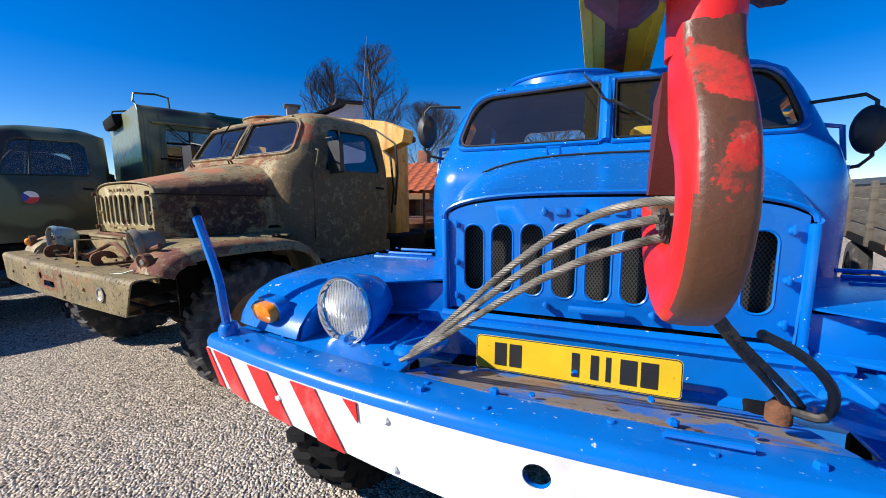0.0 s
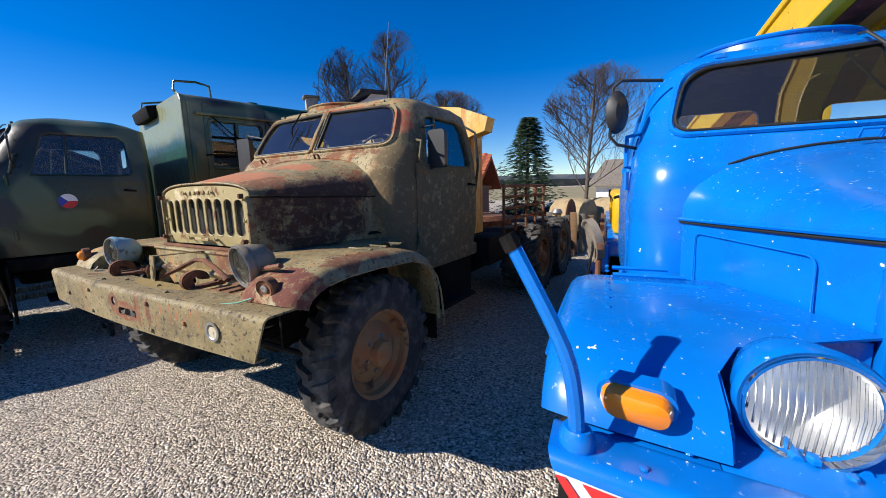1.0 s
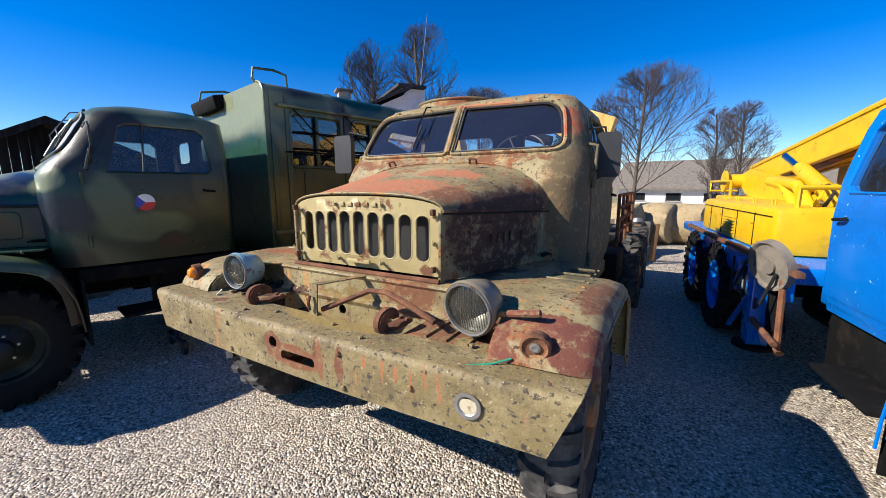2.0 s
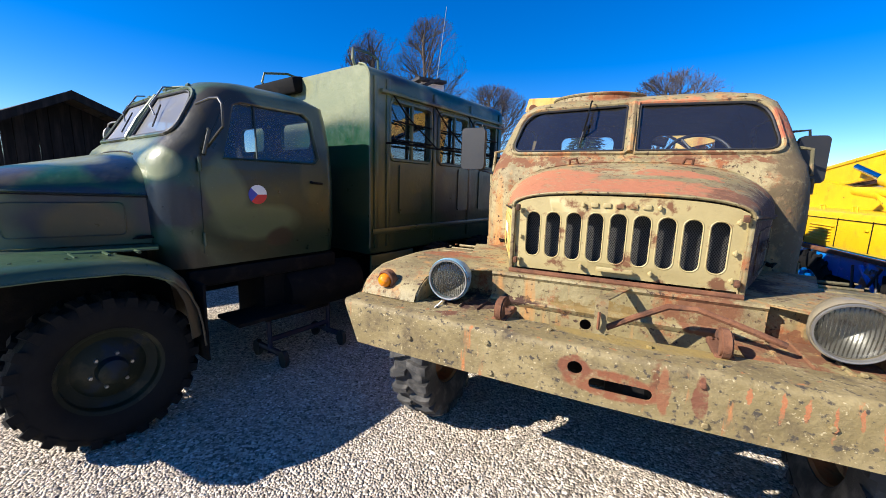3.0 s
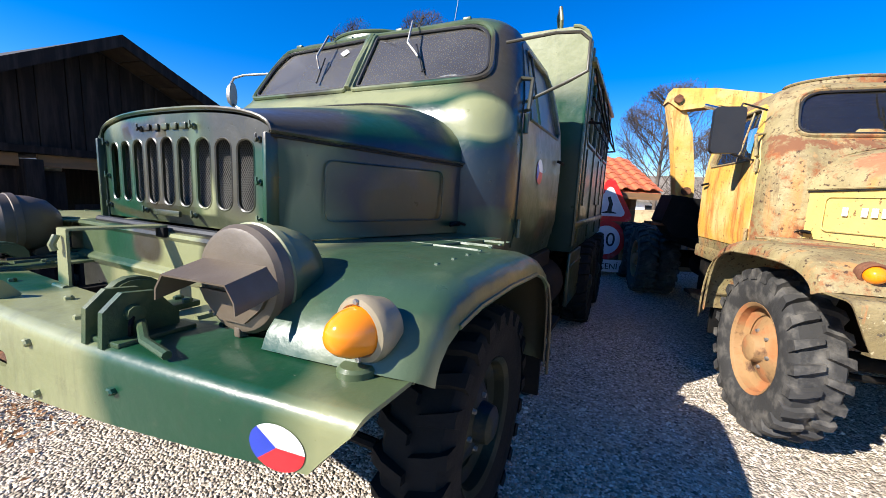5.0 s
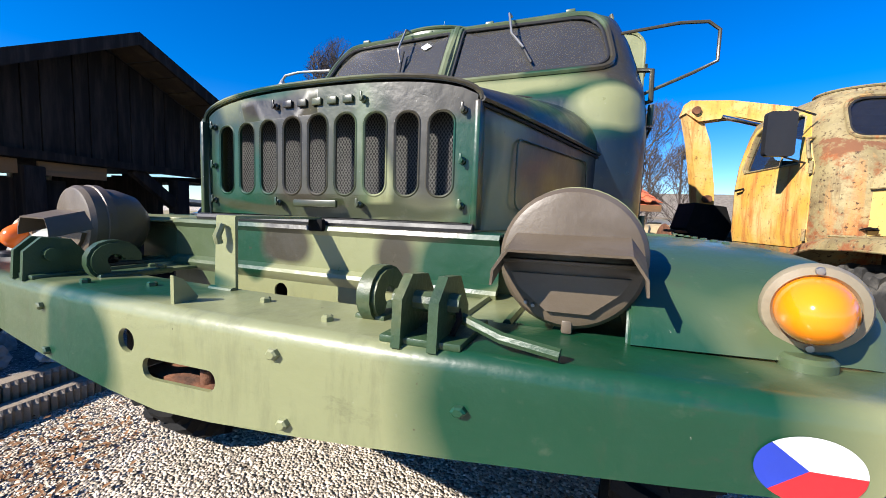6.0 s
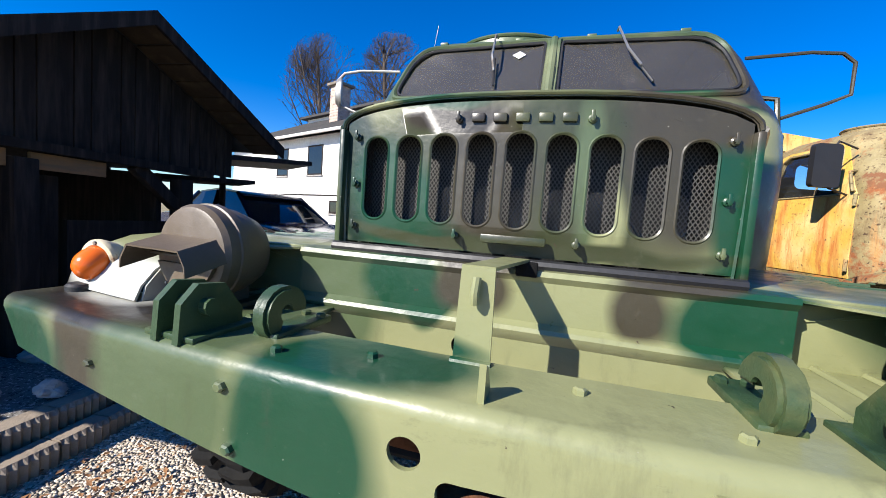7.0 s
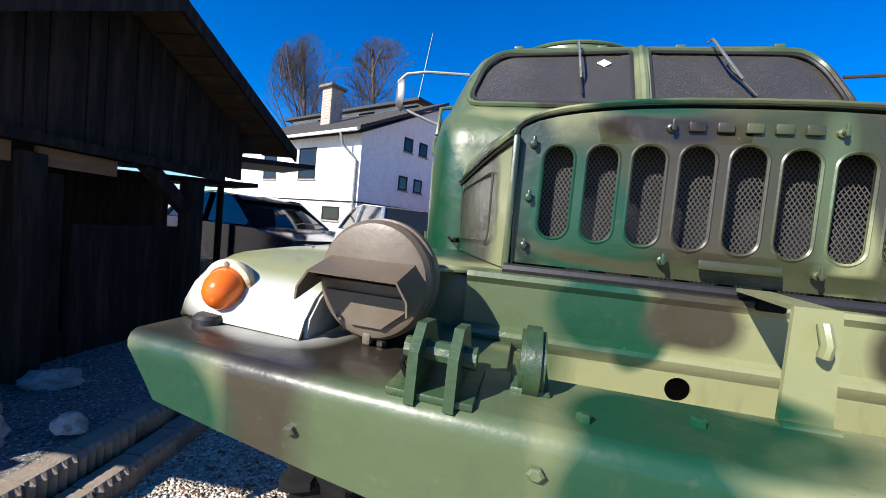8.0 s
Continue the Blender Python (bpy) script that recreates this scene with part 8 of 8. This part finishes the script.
def house():
    """The white house: a front block with a pitched roof, a taller block behind."""
    t = thing("house", pose(-6.22, 6.0, 0.87, 0, 0, -35) @ Matrix.Scale(0.57, 4), "white plastered house with a dark roof and brick chimney", "house")
    H, ridge, depth, wide = 3.62, 5.65, 4.2, 11.0
    wall = part("wall", prism([(0, -1.25), (0, H), (depth, ridge), (depth, -1.25)], -wide, 0, lambda a, b, d: (d, a, b)), PLASTER, t, "white plastered walls")
    roof = part("roof", prism([(-0.45, H - 0.02), (depth, ridge + 0.14), (depth, ridge + 0.24), (-0.45, H + 0.08)], -wide - 0.4, 0.40, lambda a, b, d: (d, a, b)), SLATE, t, "dark tiled roof")
    for k in range(22):
        f = k / 22
        part("tile_course", prism([(-0.45 + f * (depth + 0.45), H + 0.08 + f * (ridge - H + 0.16)), (-0.45 + (f + 0.040) * (depth + 0.45), H + 0.10 + (f + 0.040) * (ridge - H + 0.16)), (-0.45 + (f + 0.040) * (depth + 0.45), H + 0.135 + f * (ridge - H + 0.16)), (-0.45 + f * (depth + 0.45), H + 0.115 + f * (ridge - H + 0.16))], -wide - 0.4, 0.40, lambda a, b, d: (d, a, b)), SLATE, roof)
    part("gutter", bar([(-wide - 0.4, -0.50, H - 0.02), (0.35, -0.50, H - 0.02)], 0.06, 8), PLASTER, roof)
    pipe = part("downpipe", bar([(-0.55, -0.50, H - 0.05), (-0.50, -0.40, H - 0.45), (-0.12, -0.08, H - 0.95), (-0.12, -0.08, -1.0)], 0.05, 8), STEEL, t)
    part("plinth_line", block((-wide / 2, -0.012, 1.25), (wide, 0.03, 0.05)), DARK_WOOD, wall)
    part("plinth_line", block((0.012, depth / 2, 1.25), (0.03, depth, 0.05)), DARK_WOOD, wall)
    side = lambda p, d, q: (-d, p, q)
    front = lambda p, d, q: (p, d, q)
    for a in (2.1, 3.0):
        house_window(wall, side, a, a + 0.50, 3.45, 4.0)
        house_window(wall, side, a - 0.15, a + 0.35, 1.95, 2.5)
    house_window(wall, front, -3.6, -2.5, 2.05, 3.25)
    house_window(wall, front, -1.9, -0.9, 0.55, 1.05)
    house_window(wall, front, -6.2, -5.2, 2.05, 3.25)
    rear = part("rear_block", block((-wide / 2 - 0.7, depth + 0.6, 2.40), (wide - 1.4, 1.2, 7.4)), PLASTER, t, "taller white rear block")
    part("rear_roof", block((-wide / 2 - 0.7, depth + 0.4, 6.16), (wide - 0.6, 1.5, 0.13)), SLATE, rear)
    rear_front = lambda p, d, q: (p, depth + d, q)
    for a in (-8.6, -5.2, -2.4):
        house_window(rear, rear_front, a, a + 1.1, 5.68, 6.0)
    chimney = part("chimney", block((-4.2, 1.8, 5.3), (0.62, 0.62, 1.9), 0.02), CHIMNEY_BRICK, t, "pale brick chimney")
    part("chimney_cap", block((-4.2, 1.8, 6.3), (0.90, 0.90, 0.12), 0.02), CONCRETE, chimney)
    for k in range(14):
        part("brick_course", block((-4.2, 1.8, 4.45 + 0.125 * k), (0.64, 0.64, 0.095), 0.008), CHIMNEY_BRICK, chimney)
    return t


CHIMNEY_BRICK = surface("pale_chimney_brick", (0.45, 0.36, 0.30), [((0.30, 0.22, 0.18), 6, 0.5, 0.7, 0.9, {})], rough=0.9, bump=0.3)


def parked_car(m, paint, label, estate=False):
    """A parked car: lofted body with glasshouse, wheels and lamps."""
    t = thing("parked_car", m, label, "car", "parked cars")
    L, W = 4.2, 1.70
    prof = [(-2.1, 0.35), (-2.12, 0.55), (-2.02, 0.80), (-1.2, 0.92), (1.55, 0.96), (2.0, 0.92), (2.1, 0.7), (2.1, 0.35)]
    bm = bmesh.new()
    rows = []
    for k, (s, inset) in enumerate(((-1, 0.10), (-1, 0.0), (1, 0.0), (1, 0.10))):
        rows.append([(x * (1 - 0.02 * (inset > 0)), s * (W / 2 - 0.5 * inset * (0.2 if inset == 0 else 1) + (0 if inset else 0)), z - (0.02 if inset else 0)) for x, z in prof])
    loft(bm, [[(x * 0.985, -W / 2, z * 0.99) for x, z in prof], [(x, -W / 2 + 0.09, z + 0.01) for x, z in prof], [(x, W / 2 - 0.09, z + 0.01) for x, z in prof], [(x * 0.985, W / 2, z * 0.99) for x, z in prof]], cap=True)
    body = part("body", bm, paint, t, "", 50)
    back = 2.0 if estate else 1.55
    cabin = [(-1.05, 0.92), (-0.35, 1.36), (0.3, 1.42), (1.0 if not estate else 1.6, 1.36), (back, 0.95)]
    bm = bmesh.new()
    loft(bm, [[(x, s * (W / 2 - 0.12 - 0.28 * (z - 0.92)), z) for x, z in cabin] for s in (-1, -0.5, 0.5, 1)], cap=True)
    part("glasshouse", bm, CAR_GLASS, t, "dark windows", 40)
    bm = bmesh.new()
    loft(bm, [[(x, s * (W / 2 - 0.26), z + 0.012) for x, z in ((-0.45, 1.33), (-0.3, 1.385), (0.3, 1.435), (0.98 if not estate else 1.58, 1.375))] for s in (-1, -0.5, 0.5, 1)])
    thicken(bm, 0.02)
    part("roof", bm, paint, t)
    for s in (-1, 1):
        for a, b in (((-1.0, 0.93), (-0.33, 1.37)), ((0.28, 0.95), (0.30, 1.40)), ((back - 0.04, 0.96), (1.0 if not estate else 1.6, 1.36))):
            part("pillar", bar([(a[0], s * (W / 2 - 0.115), a[1]), (b[0], s * (W / 2 - 0.24), b[1])], 0.035, 6), paint, t)
        for x in (-1.3, 1.3):
            wheel = part("wheel", lathe(bmesh.new(), [(0, 0.09), (0.19, 0.085), (0.2, 0.06), (0.2, -0.06), (0, -0.06)], pose(x, s * (W / 2 - 0.09), 0.30, -90 * s), 24), STEEL, t)
            part("tyre", lathe(bmesh.new(), [(0.2, 0.09), (0.28, 0.095), (0.305, 0.05), (0.305, -0.05), (0.28, -0.095), (0.2, -0.09)], pose(x, s * (W / 2 - 0.09), 0.30, -90 * s), 28), RUBBER, wheel)
        part("tail_lamp", block((2.05, s * 0.66, 0.78), (0.10, 0.22, 0.16), 0.03), CAR_RED, t)
        part("head_lamp", block((-2.04, s * 0.62, 0.70), (0.12, 0.28, 0.14), 0.03), CHROME, t)
    part("plate", block((2.105, 0, 0.62), (0.02, 0.5, 0.11)), FLAG_WHITE, t, "blank pale plate")
    part("rear_bumper", block((2.06, 0, 0.45), (0.16, 1.62, 0.2), 0.05), paint, t)
    return t


def straw_bale(m, seed):
    t = thing("straw_bale", m, "round straw bale lying on its side", "straw bale", "straw bales")
    rnd = random.Random(seed)
    bm = bmesh.new()
    lathe(bm, [(0, -0.5), (0.45, -0.5), (0.53, -0.46), (0.56, -0.2), (0.555, 0.2), (0.53, 0.46), (0.45, 0.5), (0.30, 0.485), (0.15, 0.5), (0, 0.49)], pose(0, 0, 0.54, 90), 28)
    for v in bm.verts:
        v.co += Vector((rnd.gauss(0, 0.012), rnd.gauss(0, 0.012), rnd.gauss(0, 0.012)))
    part("bale", bm, STRAW, t, "", 60)
    return t


def far_building():
    t = thing("farm_building", pose(4.2, 22.5, 0, 0, 0, -8), "long white farm building with a grey roof", "building")
    wall = part("wall", block((0, 3, 0.75), (11, 6, 1.5)), PLASTER, t)
    roof = part("roof", prism([(-0.4, 1.45), (3, 3.0), (6.4, 1.45), (6.4, 1.35), (3, 2.86), (-0.4, 1.35)], -5.9, 5.9, lambda a, b, d: (d, a, b)), CONCRETE, t, "weathered grey roof")
    front = lambda p, d, q: (p, d, q)
    for k in range(6):
        house_window(wall, front, -4.8 + 1.7 * k, -4.1 + 1.7 * k, 0.75, 1.15)
    return t


def rock(m, seed, size, label):
    rnd = random.Random(seed)
    bm = bmesh.new()
    bmesh.ops.create_icosphere(bm, subdivisions=3, radius=1)
    for v in bm.verts:
        p = v.co.copy()
        f = 1 + 0.55 * noise.noise(p * 1.4 + Vector((seed, 0, 0))) + 0.22 * noise.noise(p * 3.1 + Vector((0, seed, 0)))
        v.co = Vector((p.x * f * size[0], p.y * f * size[1], max(-0.5, p.z * f) * size[2]))
    ob = part("rock", bm, STONE, None, "", 12)
    ob.matrix_basis = m
    return tagged(ob, label, "rock", "garden rocks")


KERB = surface("brown_grey_kerb_concrete", (0.27, 0.22, 0.165), [((0.14, 0.115, 0.09), 9, 0.45, 0.7, 0.95, {"detail": 8})], rough=0.95, bump=0.5)
BED_STONE = surface("grey_bed_gravel", (0.16, 0.152, 0.14), [((0.46, 0.44, 0.42), 60, 0.55, 0.62, 0.9, {}), ((0.05, 0.045, 0.04), 45, 0.55, 0.62, 0.9, {})], rough=0.9, bump=1.0, bump_scale=70)


def rock_bed():
    """A raised bed with a kerb of fluted concrete blocks."""
    verts, faces = [], []
    nx, ny = 8, 14
    for j in range(ny + 1):
        for i in range(nx + 1):
            x, y = -5.82 - 0.17 * i, -2.2 + 0.26 * j
            x += 0.05 * math.sin(y * 1.3)
            verts.append((x, y, 0.14 + 0.05 * (i / nx) + 0.03 * noise.noise(Vector((x * 3, y * 3, 0)))))
    for j in range(ny):
        for i in range(nx):
            a = j * (nx + 1) + i
            faces.append((a, a + 1, a + nx + 2, a + nx + 1))
    bed = tagged(raw("rock_bed", verts, faces, BED_STONE, smooth=60), "raised bed of grey gravel", "flower bed", kind="structure")
    me = None
    for row, (x0, z0) in enumerate(((-5.62, 0.0), (-5.76, 0.085))):
        for k in range(15):
            y = -2.1 + 0.225 * k + 0.11 * row
            x = x0 + 0.05 * math.sin(y * 1.3) - 0.05 * max(0, y)
            if me is None:
                bm = bmesh.new()
                sec = []
                for q in range(13):
                    u = -0.108 + 0.216 * q / 12
                    bulge = 0.016 * abs(math.sin(q * math.pi / 2))
                    sec.append([(0.055 + bulge, u, 0.0), (0.058 + bulge, u, 0.085), (0.045, u, 0.105), (-0.045, u, 0.105), (-0.055, u, 0.0)])
                loft(bm, sec, closed=True, cap=True)
                bmesh.ops.recalc_face_normals(bm, faces=bm.faces)
                me = bpy.data.meshes.new("kerb_block")
                bm.to_mesh(me)
                bm.free()
                me.materials.append(KERB)
            ob = new("kerb_block", me)
            ob.parent = bed
            ob.matrix_basis = pose(x, y, z0 - 0.01, 0, 0, -4 * math.cos(y * 1.3) + random.Random(k + 40 * row).uniform(-3, 3))
    for i, (x, y, sx, sy, sz) in enumerate(((-6.20, -0.12, 0.15, 0.10, 0.09), (-6.62, -0.06, 0.09, 0.10, 0.09), (-6.40, 0.10, 0.07, 0.07, 0.10), (-6.42, 0.42, 0.08, 0.13, 0.06), (-5.95, -0.60, 0.09, 0.08, 0.05), (-5.92, 0.05, 0.06, 0.06, 0.05), (-6.5, -0.8, 0.10, 0.12, 0.08))):
        rock(pose(x, y, 0.19, 0, 0, 40 * i), i + 3, (sx, sy, sz), "rough pale garden rock on the gravel bed")


def leaf_litter():
    rnd = random.Random(8)
    verts, faces = [], []
    for k in range(900):
        a = rnd.random()
        x, y = rnd.gauss(-5.15, 0.22), rnd.gauss(-0.75, 0.45)
        s = rnd.uniform(0.008, 0.022)
        an = rnd.uniform(0, 6.28)
        d, e = Vector((math.cos(an), math.sin(an), rnd.uniform(-0.3, 0.5))) * s, Vector((-math.sin(an), math.cos(an), rnd.uniform(-0.3, 0.5))) * s * 0.5
        c = Vector((x, y, 0.014))
        i = len(verts)
        verts += [c - d, c - e + Vector((0, 0, 0.004)), c + d, c + e]
        faces += [(i, i + 1, i + 2), (i, i + 2, i + 3)]
    tagged(raw("leaf_litter", verts, faces, LEAF_LITTER), "dry brown leaves on the gravel", "leaves", kind="stuff")


def timber_trailer(m):
    """A flat trailer with weathered board sides, beyond the blue truck."""
    t = thing("board_trailer", m, "old trailer with grey weathered board sides", "trailer")
    grey = surface("grey_weathered_board", (0.13, 0.115, 0.09), [((0.07, 0.06, 0.05), 6, 0.45, 0.7, 0.9, {"stretch": (0.4, 0.4, 5)})], rough=0.9, bump=0.4)
    for k in range(4):
        part("board", block((0, 0, 0.92 + 0.16 * k), (0.05, 4.4, 0.145), 0.008), grey, t)
    for y in (-1.6, -0.2, 1.2):
        part("stake", block((-0.05, y, 1.15), (0.06, 0.10, 0.75), 0.008), grey, t)
    part("bed", block((0.9, 0, 0.80), (1.9, 4.4, 0.10), 0.01), UNDER, t)
    for y in (-1.2, 1.2):
        for x in (0.1, 1.7):
            wheel = part("wheel", lathe(bmesh.new(), [(0, 0.1), (0.2, 0.09), (0.22, 0.05), (0.22, -0.05), (0, -0.05)], pose(x, y, 0.36, 0, -90), 20), UNDER, t)
            part("tyre", lathe(bmesh.new(), [(0.2, 0.10), (0.33, 0.10), (0.37, 0.05), (0.37, -0.05), (0.33, -0.10), (0.2, -0.10)], pose(x, y, 0.36, 0, -90), 24), RUBBER, wheel)
    part("reflector", lathe(bmesh.new(), [(0, -0.01), (0.04, -0.01), (0.04, 0.01), (0, 0.012)], pose(-0.04, -1.0, 0.86, 0, -90), 16), AMBER, t)
    return t


def yard_clutter():
    t = thing("board_stack", pose(0.9, 7.4, 0, 0, 0, 10), "leaning weathered boards and scrap timber", "timber")
    for k in range(6):
        part("board", block((-0.5 + 0.16 * k, 0.05 * (k % 3), 0.45), (0.12, 0.03, 0.95 - 0.08 * (k % 3)), 0.004, (14, 0, 6 * (k % 3) - 6)), PALE_WOOD if k % 2 else CONCRETE, t)
    d = thing("cable_drum", pose(0.55, 8.6, 0, 0, 0, 30), "large rusty disc standing upright", "disc")
    part("disc", lathe(bmesh.new(), [(0, -0.02), (0.55, -0.02), (0.57, 0), (0.55, 0.02), (0, 0.02)], pose(0, 0, 0.57, 90, 0, 60), 36), RUST, d)
    part("hub", lathe(bmesh.new(), [(0, -0.06), (0.1, -0.06), (0.1, 0.06), (0, 0.06)], pose(0, 0, 0.57, 90, 0, 60), 20), UNDER, d)
    e = thing("timber_edging", pose(-0.1, 6.6, 0, 0, 0, 6), "low weathered timber edging round sand", "edging")
    for k in range(3):
        part("beam", block((0, 0.5 * k, 0.06 + 0.02 * k), (2.2, 0.09, 0.12 + 0.04 * k), 0.01), PALE_WOOD, e)


def mast(foot, tip):
    """A thin whip mast far behind the trucks."""
    ob = part("whip_mast", bar([foot, (-5.72, 9.55, 4.0), tip], [0.022, 0.014, 0.006], 6), STEEL, None)
    return tagged(ob, "thin pale whip mast rising beside the trees", "mast")


# ---- put the place together ----
ground_sheet()
far_land()
camo, camo_cab = camo_truck()
van_body(camo)
engine_hoist(pose(-2.58, 0.98, 0, 0, 0, 80) @ Matrix.Diagonal((1.0, 1.0, 1.4, 1)))
rusty, rusty_cab = rusty_truck()
digger_arm(rusty)
bluet, blue_cab = blue_truck()
crane(bluet)
barn()
shelter()
house()
parked_car(pose(-7.30, 4.25, 0.22, 0, 0, 152) @ Matrix.Diagonal((0.86, 0.86, 0.86, 1)), CAR_BLUE, "dark blue parked car beside the barn")
parked_car(pose(-5.45, 5.15, 0.28, 0, 0, -62) @ Matrix.Diagonal((0.86, 0.86, 0.84, 1)), CAR_SILVER, "silver parked estate car before the house", True)
parked_car(pose(-1.75, 11.3, 0, 0, 0, 20) @ Matrix.Diagonal((0.62, 0.62, 0.62, 1)), CAR_RED, "red parked car by the trees")
parked_car(pose(-0.75, 12.2, 0, 0, 0, 20) @ Matrix.Diagonal((0.62, 0.62, 0.62, 1)), CAR_SILVER, "silver parked car by the trees")
hut()
road_signs()
far_building()
straw_bale(pose(0.25, 10.3, 0, 0, 0, 70), 1)
straw_bale(pose(1.05, 11.0, 0, 0, 0, 70), 2)
straw_bale(pose(1.75, 11.2, 0, 0, 0, 75), 3)
timber_trailer(pose(5.75, 5.6, 0, 0, 0, -8))
yard_clutter()
bare_tree(pose(-7.2, 12.2, 0), 7.6, 11, 0.26, reach_out=1.45, low=0.40)
bare_tree(pose(-9.7, 12.3, 0), 7.5, 12, 0.30, reach_out=1.6, low=0.40)
bare_tree(pose(0.40, 10.6, 0), 4.6, 13, 0.34, reach_out=1.5, low=0.36, lean=0.10)
bare_tree(pose(-4.85, 12.1, 0), 5.0, 14, 0.34, reach_out=1.7, low=0.40)
bare_tree(pose(2.7, 17.0, 0), 4.4, 15, 0.30, "small leafless tree beside the farm building", reach_out=0.95, low=0.2)
bare_tree(pose(3.3, 15.0, 0), 4.2, 16, 0.30, "small leafless tree beside the farm building", reach_out=0.95, low=0.2)
spruce(pose(-1.35, 11.1, 0) @ Matrix.Diagonal((1.35, 1.35, 1, 1)), 3.6, 3)
mast((-6.25, 9.55, 0), (-5.36, 9.55, 6.68))
rock_bed()
leaf_litter()
scattered_stones()
